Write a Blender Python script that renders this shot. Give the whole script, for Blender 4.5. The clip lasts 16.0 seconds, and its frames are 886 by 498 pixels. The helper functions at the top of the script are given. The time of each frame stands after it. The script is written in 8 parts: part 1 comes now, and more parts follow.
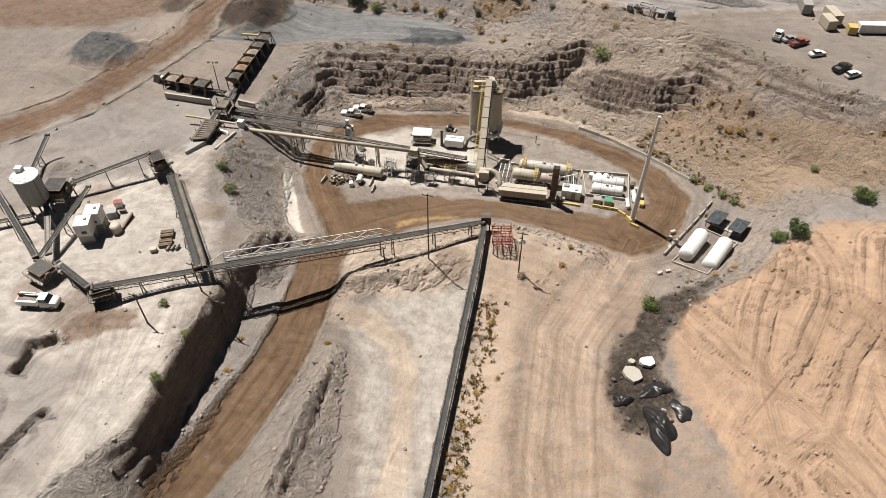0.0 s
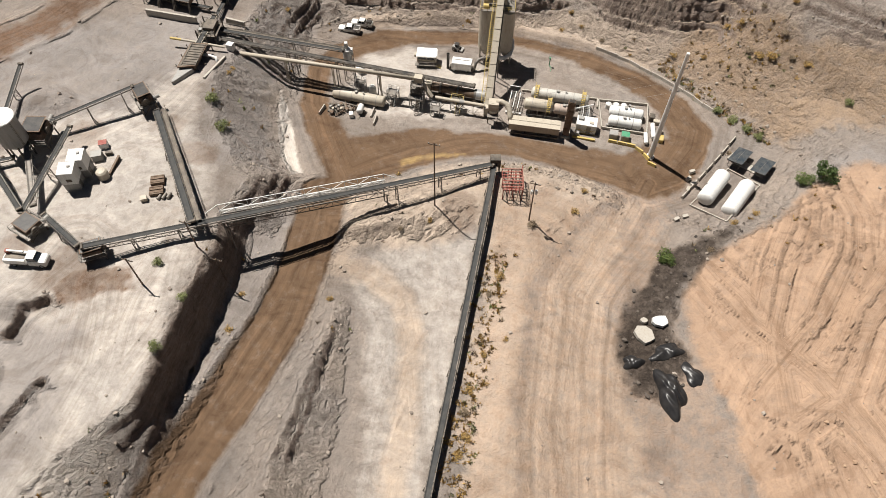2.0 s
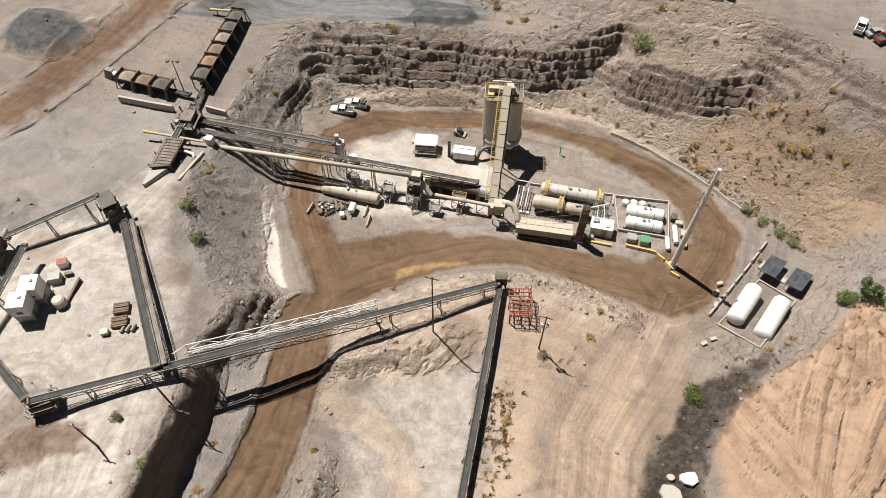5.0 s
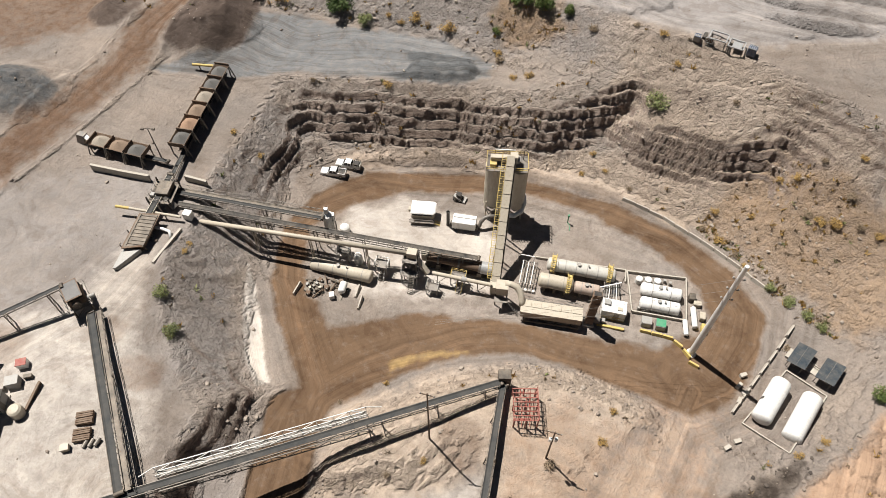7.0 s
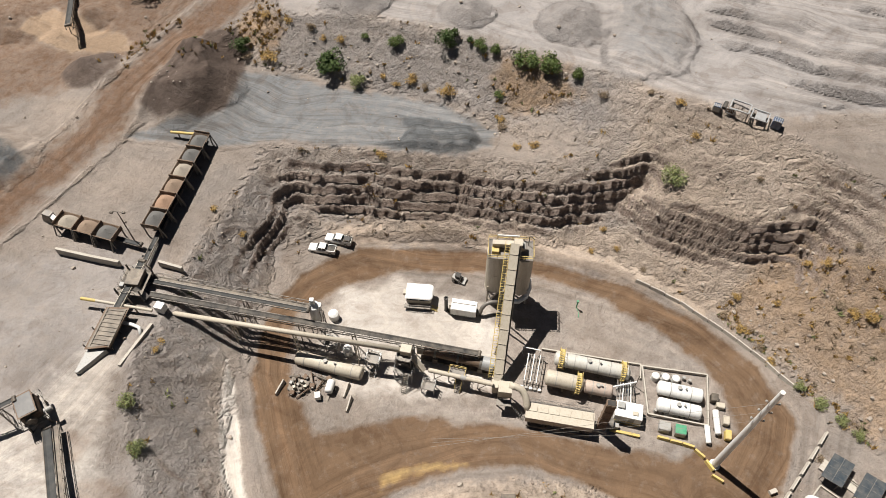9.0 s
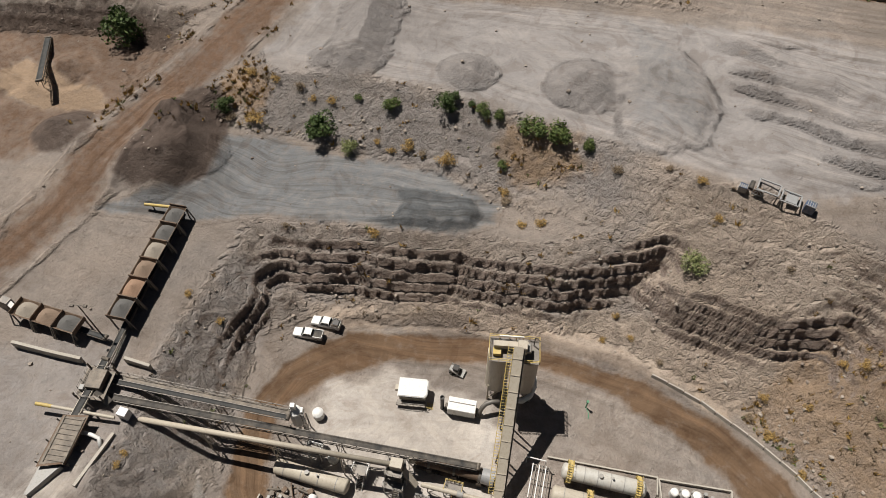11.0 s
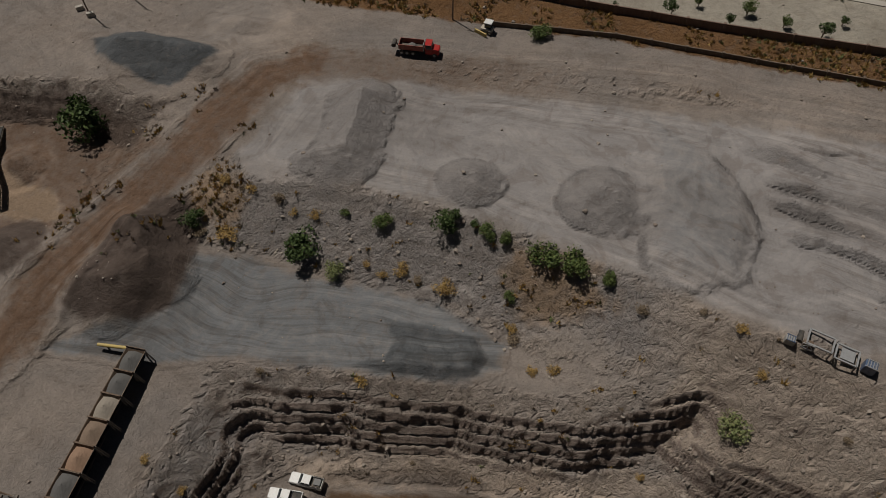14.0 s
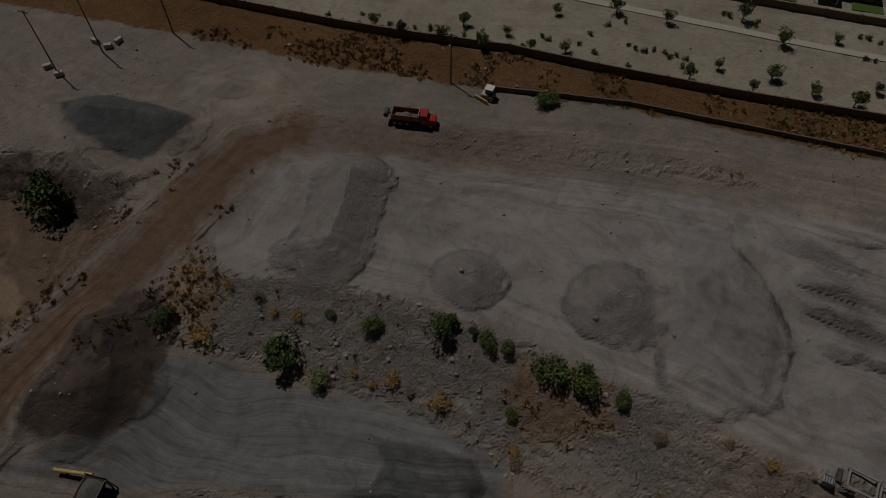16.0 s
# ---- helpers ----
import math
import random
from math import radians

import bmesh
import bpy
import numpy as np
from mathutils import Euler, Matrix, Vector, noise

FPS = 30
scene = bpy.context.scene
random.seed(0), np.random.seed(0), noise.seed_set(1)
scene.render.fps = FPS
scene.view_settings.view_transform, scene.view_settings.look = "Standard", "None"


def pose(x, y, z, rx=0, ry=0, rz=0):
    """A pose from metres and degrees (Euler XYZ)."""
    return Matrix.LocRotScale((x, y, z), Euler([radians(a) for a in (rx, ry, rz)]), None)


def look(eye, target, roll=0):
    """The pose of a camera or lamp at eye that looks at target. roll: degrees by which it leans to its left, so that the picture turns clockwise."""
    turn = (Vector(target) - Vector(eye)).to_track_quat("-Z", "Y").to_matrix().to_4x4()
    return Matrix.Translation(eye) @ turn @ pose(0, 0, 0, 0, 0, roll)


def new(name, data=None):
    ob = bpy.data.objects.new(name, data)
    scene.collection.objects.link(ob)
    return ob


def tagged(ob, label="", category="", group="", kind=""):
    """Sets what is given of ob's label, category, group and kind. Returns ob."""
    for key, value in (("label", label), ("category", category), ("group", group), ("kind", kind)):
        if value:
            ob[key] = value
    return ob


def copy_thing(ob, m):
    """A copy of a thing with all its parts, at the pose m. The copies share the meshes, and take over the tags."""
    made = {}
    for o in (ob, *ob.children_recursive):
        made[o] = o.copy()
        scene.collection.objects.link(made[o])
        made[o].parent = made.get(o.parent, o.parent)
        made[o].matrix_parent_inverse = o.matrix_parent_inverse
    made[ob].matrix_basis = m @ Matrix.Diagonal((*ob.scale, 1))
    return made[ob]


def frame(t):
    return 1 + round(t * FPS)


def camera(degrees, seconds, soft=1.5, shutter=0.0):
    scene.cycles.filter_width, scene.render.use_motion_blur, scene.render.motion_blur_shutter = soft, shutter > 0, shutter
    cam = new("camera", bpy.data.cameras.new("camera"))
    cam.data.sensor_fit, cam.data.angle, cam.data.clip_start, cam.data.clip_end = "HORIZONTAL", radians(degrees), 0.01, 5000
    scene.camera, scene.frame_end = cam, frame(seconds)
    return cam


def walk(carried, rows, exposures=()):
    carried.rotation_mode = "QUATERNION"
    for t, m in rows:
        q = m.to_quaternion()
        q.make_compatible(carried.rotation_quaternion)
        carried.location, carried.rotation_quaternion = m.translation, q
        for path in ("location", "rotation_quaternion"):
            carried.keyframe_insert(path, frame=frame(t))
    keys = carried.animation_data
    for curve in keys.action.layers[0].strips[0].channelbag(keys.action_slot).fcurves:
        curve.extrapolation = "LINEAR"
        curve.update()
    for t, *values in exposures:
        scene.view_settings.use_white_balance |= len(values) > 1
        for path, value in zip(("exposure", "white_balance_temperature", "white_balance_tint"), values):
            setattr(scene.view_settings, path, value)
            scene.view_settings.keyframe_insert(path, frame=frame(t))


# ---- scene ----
cam = camera(65.4, 16.0, soft=0.8)
PATH = [
    (0, (3.486, -147.552, 111.66), (3.475, -146.151, 110.233), 0.1),
    (0.5, (2.758, -144.803, 112.644), (2.749, -143.464, 111.158), 0.2),
    (1, (2.352, -141.015, 113.618), (2.343, -139.811, 112.021), 0.4),
    (1.5, (2.133, -136.765, 114.404), (2.127, -135.634, 112.754), 0.5),
    (2, (2.052, -131.807, 115.791), (2.043, -130.681, 114.138), 0.4),
    (2.5, (2.299, -127.212, 116.599), (2.286, -126.087, 114.946), 0.3),
    (3, (2.24, -122.848, 116.571), (2.225, -121.72, 114.92), 0.3),
    (3.5, (2.482, -118.365, 116.668), (2.463, -117.234, 115.019), 0.1),
    (4, (2.288, -113.878, 116.274), (2.27, -112.738, 114.631), 0.2),
    (6.5, (2.373, -89.813, 115.88), (2.353, -88.666, 114.241), 0.1),
    (7, (2.899, -84.74, 115.728), (2.872, -83.592, 114.09), -0.2),
    (7.5, (3.483, -80.176, 115.346), (3.448, -79.021, 113.713), -0.5),
    (8, (3.746, -75.312, 115.05), (3.707, -74.151, 113.422), -0.5),
    (8.5, (3.873, -70.28, 114.91), (3.833, -69.115, 113.285), -0.6),
    (9, (3.254, -65.305, 114.765), (3.222, -64.134, 113.144), -0.3),
    (11.5, (4.057, -40.236, 113.813), (4.012, -39.053, 112.202), -0.2),
    (12, (3.914, -35.165, 113.921), (3.869, -33.98, 112.311), -0.2),
    (12.5, (3.6, -30.34, 113.941), (3.558, -29.153, 112.332), -0.1),
    (13, (3.316, -25.227, 114.064), (3.276, -24.039, 112.455), 0.0),
    (13.5, (3.151, -20.372, 114.016), (3.111, -19.183, 112.408), 0.1),
    (14, (3.126, -15.125, 114.392), (3.084, -13.94, 112.782), -0.0),
    (14.5, (2.934, -9.961, 114.654), (2.892, -8.781, 113.04), 0.0),
    (15, (3.065, -4.327, 114.857), (3.02, -3.149, 113.241), 0.0),
    (15.5, (3.281, 1.535, 115.145), (3.235, 2.709, 113.527), -0.1),
    (16, (3.468, 7.041, 115.607), (3.42, 8.21, 113.985), -0.1),
]
# Exposure: the picture fades towards the end.
EXPOSURES = [(0.0, 0.69), (4.0, 0.74), (6.5, 0.79), (9.0, 0.77), (11.5, 0.15), (12.5, -0.14), (13.5, -0.5), (14.5, -1.0), (15.25, -1.5), (16.0, -2.03)]
walk(cam, [(t, look(eye, target, roll)) for t, eye, target, roll in PATH], EXPOSURES)

# ---- light ----
SUN_ELEVATION = radians(63)
SUN_FROM = Vector((-0.74, 0.67, 0)).normalized()
SUN_DIR = SUN_FROM * math.cos(SUN_ELEVATION) + Vector((0, 0, math.sin(SUN_ELEVATION)))
world = bpy.data.worlds.new("sky")
scene.world = world
world.use_nodes = True
sky = world.node_tree.nodes.new("ShaderNodeTexSky")
sky.sky_type = "NISHITA"
sky.sun_disc = False
sky.sun_elevation = SUN_ELEVATION
sky.sun_rotation = math.atan2(SUN_FROM.x, SUN_FROM.y)
background = world.node_tree.nodes["Background"]
background.inputs["Strength"].default_value = 0.011
world.node_tree.links.new(sky.outputs["Color"], background.inputs["Color"])
sun_data = bpy.data.lights.new("sun", "SUN")
sun_data.energy = 4.8
sun_data.angle = radians(0.53)
sun_data.color = (1.0, 0.95, 0.88)
sun = new("sun", sun_data)
sun.matrix_world = look(SUN_DIR * 300, (0, 0, 0))

# ---- landform: outlines of crests, toes and edges (x, y, height) ----
LANDFORM = {
    "scarp_crest": [(-32.2, -37.4, 5), (-35.3, -39.9, 7.5), (-37.6, -43.1, 9.5), (-39.6, -49, 9.5), (-39.6, -58.9, 10.5), (-40.7, -64.7, 12.5), (-42, -71.7, 13.8), (-43.8, -83.1, 14.2), (-45, -90.9, 14.3), (-53, -97, 12.8), (-62, -106, 12), (-70, -116, 12)],
    "scarp_toe": [(-30.9, -39.5, 1), (-32.2, -47.6, 1), (-33, -55.8, 2), (-35, -65.6, 3), (-37.2, -75.1, 4), (-40, -85.5, 5), (-42.5, -93, 5.5), (-48, -116, 6)],
    "scarp_face": [(-37.9, -50, 2.2), (-37.9, -58.9, 2.4), (-39.0, -64.7, 3.2), (-40.5, -71.7, 4.0), (-42.5, -83.1, 5.0), (-43.6, -90.9, 5.4)],
    "ridge_face": [(-17.2, -72.2, 2.2), (-19.3, -79.4, 2.8), (-20.9, -87.5, 3.4), (-22.4, -93.7, 3.6), (-24, -99.5, 3.6)],
    "mound_face": [(-17.4, -52.4, 3.9), (-12.8, -53.0, 4.0), (-7.2, -51.2, 3.4)],
    "hollow_crest": [(-37.5, 16.2, 3.6), (-35.6, 20, 3.6), (-33, 24.2, 3.2), (-29.5, 26.4, 1.4)],
    "hollow_floor": [(-36, 16.4, -0.6), (-34.2, 19.4, -1.2), (-31.8, 22.9, -1.2)],
    "west_crest": [(-50.4, -12, 10.5), (-49.6, -21.1, 10.5), (-46.6, -28.2, 9), (-42, -38.2, 9.3), (-38.5, -43, 9.6)],
    "west_toe": [(-37.5, -6, 1), (-37.0, -12.7, 1), (-36.1, -20.6, 1), (-34.4, -30, 1), (-31.7, -35.5, 1)],
    "bins_crest": [(-50, -8, 9), (-48.3, -5.4, 8.5), (-47.5, 4, 8.4), (-46, 12.8, 8.2), (-43.5, 21.2, 8), (-41, 28, 8.2), (-38.5, 32.6, 8.5), (-34.6, 34.4, 8.5)],
    "bins_toe": [(-35.9, -5.3, -1), (-34.5, 4, -2), (-33.9, 10, -2), (-34.2, 18, -1.3), (-32.5, 23, -1.2), (-31.7, 26.8, -0.5)],
    "cliff_crest": [(-34.6, 34.0, 7.8), (-26.4, 32, 7.6), (-16.8, 31.8, 7.2), (-9.5, 31.3, 7.2), (2.6, 31.2, 8), (14.4, 28.6, 7.6), (26, 28.2, 8.6), (33, 29.7, 10.2), (38, 31.3, 12), (44.4, 33.6, 13.8)],
    "bench_edge": [(-36.6, 37, 10), (-28, 36, 10.5), (-16.3, 35.5, 10.8), (0.2, 35.4, 10.8), (12, 33.7, 10.2), (20, 33, 10.5), (27, 32.6, 11.4), (34.5, 33.6, 13), (44.1, 35, 14.5)],
    "cliff_ledge_top": [(-30, 30.6, 4.2), (-20, 30, 3.2), (-9.3, 29.0, 3.2), (3, 29, 3.6), (15, 26.6, 3.6), (26, 26.4, 4.2), (33, 27.6, 5.8)],
    "cliff_foot": [(-31.7, 27.4, -0.3), (-26, 28.2, -1.6), (-19.7, 27.9, -2.2), (-9.5, 26.8, -1.6), (2.8, 26.7, -1.4), (17, 24.3, -0.6), (24, 24.2, -0.5), (32, 25.2, 0.4), (38.0, 26.9, 2.7), (43.5, 31.2, 8)],
    "notch_crest": [(39.5, 27.3, 7.5), (45.6, 21.7, 9.2), (50.9, 20.4, 10), (58.1, 17.4, 10.8), (64, 16.8, 10.8), (69.6, 16.6, 9.8), (72.5, 17.4, 9)],
    "notch_foot": [(39.5, 24.5, 2.8), (44, 20, 1.2), (48.7, 16.9, -0.3), (54, 15.2, 0.6), (58.6, 13, 1.4), (63.2, 11.8, 1.4), (67.8, 10.4, 1), (71.5, 13.5, 3.8)],
    "notch_face": [(44.6, 20.2, 3.4), (50.2, 18.5, 3.4), (57.5, 15.6, 4.2), (63.6, 15.0, 4.4), (69.0, 14.7, 4.0)],
    "talus": [(-28, 21.5, -3), (-18, 21.6, -3.6), (-2, 22, -4), (14, 20.5, -3.2), (22, 21.2, -2.2), (30, 20.6, -2.7), (38, 16, -2.8), (42.5, 12.4, -2.4), (53.2, 6.3, -3)],
    "loop_outer": [(-24.3, -34.8, 0.5), (-29.4, -22.8, 0), (-33.2, -11.8, 0), (-33.1, 2.8, -1.5), (-28, 13, -3), (-16.8, 20.3, -3.8), (7.7, 20.2, -3.8), (20.8, 17, -3), (38.1, 11.5, -3), (50.7, 3.9, -3.2), (60.6, -6.4, -3), (64.2, -16.4, -2.6), (61.7, -23.9, -2.6)],
    "loop_inner": [(-20.4, -22.6, -0.3), (-25, -15.1, -0.4), (-27.4, -7.5, -1.2), (-26.5, 3.6, -2.5), (-18.3, 11.1, -3.5), (-6.7, 14.6, -3.7), (8.9, 14.1, -3.6), (19.5, 13.3, -3), (33, 7.8, -2.8), (42.3, 1.3, -2.8), (48.8, -5.1, -2.5), (51.8, -11.2, -2.2), (53.2, -19, -2.2), (50.9, -25.4, -2.2)],
    "pad": [(-18, -6, -3.0), (-6, 2, -3.4), (5, 0, -3.2), (18, -4, -2.8), (34, -8, -2.6), (46, -12, -2.4), (40, -20, -2.3), (22, -16, -2.2), (4, -12, -2.4), (-12, -12, -1.8)],
    "loop_south": [(-20.4, -26, -0.2), (-8, -24, -0.6), (6, -23, -0.9), (20, -22.8, -1.4), (34, -26, -1.9), (46, -30, -2.3), (52, -30, -2.3)],
    "haul_left": [(-29.1, -48.2, 1), (-30.6, -59, 1.5), (-32.4, -70.9, 2.7), (-34.6, -79.3, 3.5), (-38.7, -89.7, 4.2), (-41.3, -99, 5), (-46, -116, 6)],
    "haul_right": [(-19.9, -41, 0.5), (-20.2, -48.7, 1), (-22, -60, 1.5), (-24.6, -71, 2.5), (-28.4, -84, 3.3), (-31.7, -98.7, 4.5), (-36, -116, 5.5)],
    "ridge": [(-20.2, -64, 2.6), (-18.6, -72.2, 4.5), (-20.7, -79.4, 5.6), (-22.3, -87.5, 6.3), (-23.8, -93.7, 6.5), (-25.4, -99.5, 6.5), (-29, -116, 7)],
    "ridge_toe": [(-15.9, -66.7, 2.2), (-15.6, -80.6, 0.5), (-15.4, -88.6, 0.5), (-17.4, -99, 0.6), (-19, -116, 1)],
    "basin": [(-9.4, -61.5, 2.5), (-1, -70.7, 1.5), (-4.4, -85.4, 0.6), (-8, -100, 0.5), (-8, -116, 0.5)],
    "basin_north": [(-18.5, -58, 3.0), (-11.8, -54.4, 3.4), (-3.3, -53.9, 2.6), (4.2, -51.7, 1.5), (7.6, -47.4, 2)],
    "mound_crest": [(-18.1, -50.7, 5.6), (-13.4, -51.4, 6.4), (-7.7, -49.5, 5.6), (-0.5, -44.6, 4.2), (8.6, -38, 3.8), (14.3, -35.6, 3.6), (21.4, -34.5, 2.8), (30.6, -37.2, 1.8), (36.6, -38.5, 0)],
    "mound_toe": [(-20, -39.3, 0.8), (-11.1, -35.9, 0.4), (-1.8, -32.7, 0), (8.9, -30, -0.3), (17.4, -28.5, -0.7), (27, -30.2, -1.2), (36, -33.5, -2)],
    "conveyor_berm": [(12, -40, 3.4), (10.5, -50, 2.6), (8.2, -62, 2.2), (5.8, -77, 1.7), (3.5, -88.3, 1.6), (-2, -116, 1.5)],
    "centre_strip": [(18.3, -49, 2.6), (29.1, -42.6, 1.3), (24.7, -53.4, 0.9), (18.7, -59.5, 1.8), (15.8, -73, 2.7), (13.3, -75.6, 3.1), (14, -90, 2.8), (14, -116, 2.5)],
    "east_road": [(45.8, -36.5, -2.4), (36, -52, 0.2), (28, -64, 1), (25, -77, 1.7), (23, -88, 1.2), (22, -116, 1)],
    "dark_bank": [(63.7, -45.2, -0.5), (56.8, -48.8, 0.4), (49.5, -51.7, 0), (44, -58, 1), (38, -66, 1.2), (36, -78.6, 1.5), (40, -88, 1.5), (40, -116, 2)],
    "field_edge": [(72.1, -44.6, 1.0), (60.1, -51.3, 2.2), (52.2, -57.7, 2.8), (47.5, -64.9, 2.6), (46.5, -72.4, 2.3), (50, -83, 2.7), (52, -100, 3), (52, -116, 3)],
    "field": [(57.7, -60, 3.6), (66, -60, 4.4), (68, -70, 4.2), (70, -77, 4.4), (82, -56, 5), (100, -60, 6), (130, -70, 8), (174, -90, 9)],
    "field_north": [(80, -38, 1.5), (95, -36, 4), (120, -40, 8), (174, -50, 10)],
    "tank_yard": [(53, -41.8, -3.2), (58, -36, -2.9), (67, -27.5, -2.8), (66, -38, -2.6), (73, -30, -2.2)],
    "east_toe": [(57.3, 6.1, -2.6), (61.5, 0.9, -2.3), (65.4, -7.7, -2.3), (70.1, -13.7, -1.7), (74.7, -21.7, -1.2), (78.7, -28.1, -0.3)],
    "east_gully": [(72.0, 1.3, 3.6), (79.6, -2.5, 4.8), (84, -12, 3.2), (92.7, -14.4, 4.5), (99.9, -25, 5.6), (120, -28, 9)],
    "east_face": [(72.0, 10, 6.3), (81.5, 9, 12), (92, 0, 10.5), (104, -8, 11), (125, -15, 14)],
    "east_crest": [(140, -20, 17), (125, -11, 17), (110.3, -2, 17.5), (99.1, 2.3, 18), (91.1, 11.4, 18.6), (82.1, 20.3, 19), (73.6, 27.2, 19.2), (66, 33.8, 19.8)],
    "east_shoulder": [(56.3, 23.2, 11.7), (51.4, 29.8, 15.5), (72.5, 19, 13), (64, 24, 14.5), (45.8, 28, 12)],
    "car_lot": [(174, 10, 18), (140, 12, 18.5), (110, 22, 18.8), (90, 36, 19.3), (80, 45, 20)],
    "slope_crest": [(-39.5, 77.5, 18.6), (-36.6, 71, 18.3), (-28.6, 70.2, 18.2), (-16, 68.8, 18.8), (-3.9, 65.9, 18.5), (11.6, 60.4, 18.5), (27.7, 53.2, 19), (37.4, 47.8, 19.8), (44.6, 43, 20), (52.4, 40.4, 20.3), (61.5, 38.6, 20.3)],
    "slope_toe": [(-47.5, 60.5, 11.6), (-40, 59.5, 11.2), (-29.2, 58, 10.6), (-19.5, 53.8, 10.8), (-9.2, 53, 10.3), (-1.2, 48.6, 10.4), (8.3, 44.9, 10), (13.8, 40.6, 9.8), (18, 37, 10)],
    "slope_mid": [(-19, 58.5, 13.4), (-9, 57, 12.8), (5.6, 51.5, 12.3), (14, 47, 11.6), (23, 45.6, 13), (29, 37.5, 12.6), (34, 40, 15.4), (43, 38.5, 17)],
    "bench": [(-46, 40, 9.6), (-36, 45, 10), (-22, 44, 10), (-8, 43, 9.5), (5, 42, 9.4), (12, 42.5, 9.5)],
    "bins_yard": [(-49.5, 37, 9.2), (-50, 24, 8.8), (-52, 14, 8.8), (-60, 18, 9), (-60, 30, 9.8), (-70, 20, 9), (-60.5, 50, 10.6)],
    "nw_road_right": [(-32.7, 96.8, 19.3), (-37, 86, 18.4), (-43.3, 77.5, 17), (-50.4, 68.5, 15), (-57.9, 59.6, 13.2), (-64, 49.5, 12), (-69, 37, 10.6), (-78, 22, 9.6), (-90, 2, 9.2), (-106, -14, 9.4), (-174, -50, 10)],
    "nw_road_left": [(-42.6, 102.6, 19.5), (-50.5, 90, 18), (-60.8, 74, 15.5), (-68.7, 62.6, 13.3), (-75.5, 50.5, 12), (-80, 40, 10.8), (-87, 26, 9.8), (-98, 8, 9.5), (-116, -6, 9.8), (-174, -34, 10.2)],
    "nw_pit_rim": [(-47, 101, 19.6), (-55.5, 93.5, 18.8), (-64, 92.5, 18.3), (-72, 98, 18), (-84, 99, 17.2), (-110, 100, 17), (-174, 100, 17)],
    "nw_pit_toe": [(-64.5, 82, 13.6), (-70, 86, 11.4), (-78, 91, 10.6), (-100, 93, 10.4), (-174, 93, 10.4)],
    "nw_pit": [(-71, 71, 11.4), (-76, 64, 10.6), (-84, 76, 9.2), (-90, 62, 8.6), (-100, 70, 8.6), (-120, 70, 8.6), (-174, 70, 9)],
    "west_far": [(-86, 48, 10.6), (-100, 36, 10.2), (-130, 34, 10), (-174, 34, 10)],
    "west_yard": [(-57.3, -5.3, 9), (-64, -14, 9.6), (-77.6, 4.2, 8.6), (-84, -10, 9.4)],
    "west_plant": [(-53.8, -30.5, 10.2), (-62.4, -46.2, 11.6), (-80, -40, 11), (-110, -50, 11.5), (-174, -60, 12)],
    "west_south": [(-49, -66.2, 13.0), (-46.2, -73.9, 14), (-59, -71, 12.6), (-75, -68, 12.4), (-100, -75, 12.4), (-174, -90, 13)],
    "west_edge": [(-60, -85, 12.6), (-75, -90, 12.4), (-80, -116, 12.4), (-174, -116, 13)],
    "yard": [(-16, 80, 18.8), (10.8, 72, 18.4), (29.3, 72, 19.5), (57.6, 74.3, 19.6), (74.7, 59.2, 20), (49.3, 59.3, 19.4), (56.3, 92, 18.8), (-1.3, 98.6, 18.6), (100, 70, 20), (174, 60, 20)],
    "yard_road": [(-40.4, 106.4, 19.2), (-22.8, 106, 19.8), (0.7, 105, 20.2), (23.8, 103, 20.4), (56.6, 97, 20.4), (82.4, 89, 20.6), (174, 66, 21)],
    "north_berm": [(-45, 119, 18), (-38, 118.4, 19.6), (-22, 119.2, 20.6), (-6, 115.5, 20.8)],
    "wash": [(-100, 146, 18.5), (-60, 137, 19), (-22.2, 124.6, 20), (0.4, 118.6, 20.9), (12.4, 116.5, 20.9), (35.7, 112.6, 21), (58, 107.1, 20.8), (84.9, 99.9, 20.8), (174, 78, 21)],
    "wall_line": [(-100, 158, 20), (-60, 145, 20.5), (-26.3, 135.1, 21), (-12.8, 131.3, 21.6), (12.6, 126.3, 22), (36.5, 119.4, 22), (59.2, 113.7, 22), (87.4, 107.3, 22), (174, 86, 22)],
    "desert": [(-174, 178, 20), (-40, 170, 21.5), (20, 160, 22.4), (60, 150, 22.4), (110, 140, 22.4), (174, 130, 22.4)],
    "north_west": [(-174, 120, 17.5), (-110, 120, 17.5), (-79.4, 114, 17.4), (-52, 116, 17.6), (-69, 126, 17.8), (-120, 140, 18)],
}
X0, X1, Y0, Y1 = -175, 175, -117, 181


def hash01(i, j, seed):
    v = np.sin(i * 127.1 + j * 311.7 + seed * 74.7) * 43758.5453
    return v - np.floor(v)


def vnoise(x, y, seed=0):
    """Smooth value noise, 0 to 1."""
    i, j = np.floor(x), np.floor(y)
    u, v = x - i, y - j
    u, v = u * u * (3 - 2 * u), v * v * (3 - 2 * v)
    a, b = hash01(i, j, seed), hash01(i + 1, j, seed)
    c, d = hash01(i, j + 1, seed), hash01(i + 1, j + 1, seed)
    return (a * (1 - u) + b * u) * (1 - v) + (c * (1 - u) + d * u) * v


def fbm(x, y, seed=0, octaves=4):
    """Fractal noise, about -1 to 1."""
    total, amp = 0.0, 1.0
    for k in range(octaves):
        total = total + amp * (vnoise(x * 2**k, y * 2**k, seed + 3 * k) * 2 - 1)
        amp *= 0.5
    return total / 1.6


def smooth(a, b, x):
    t = np.clip((x - a) / (b - a), 0, 1)
    return t * t * (3 - 2 * t)


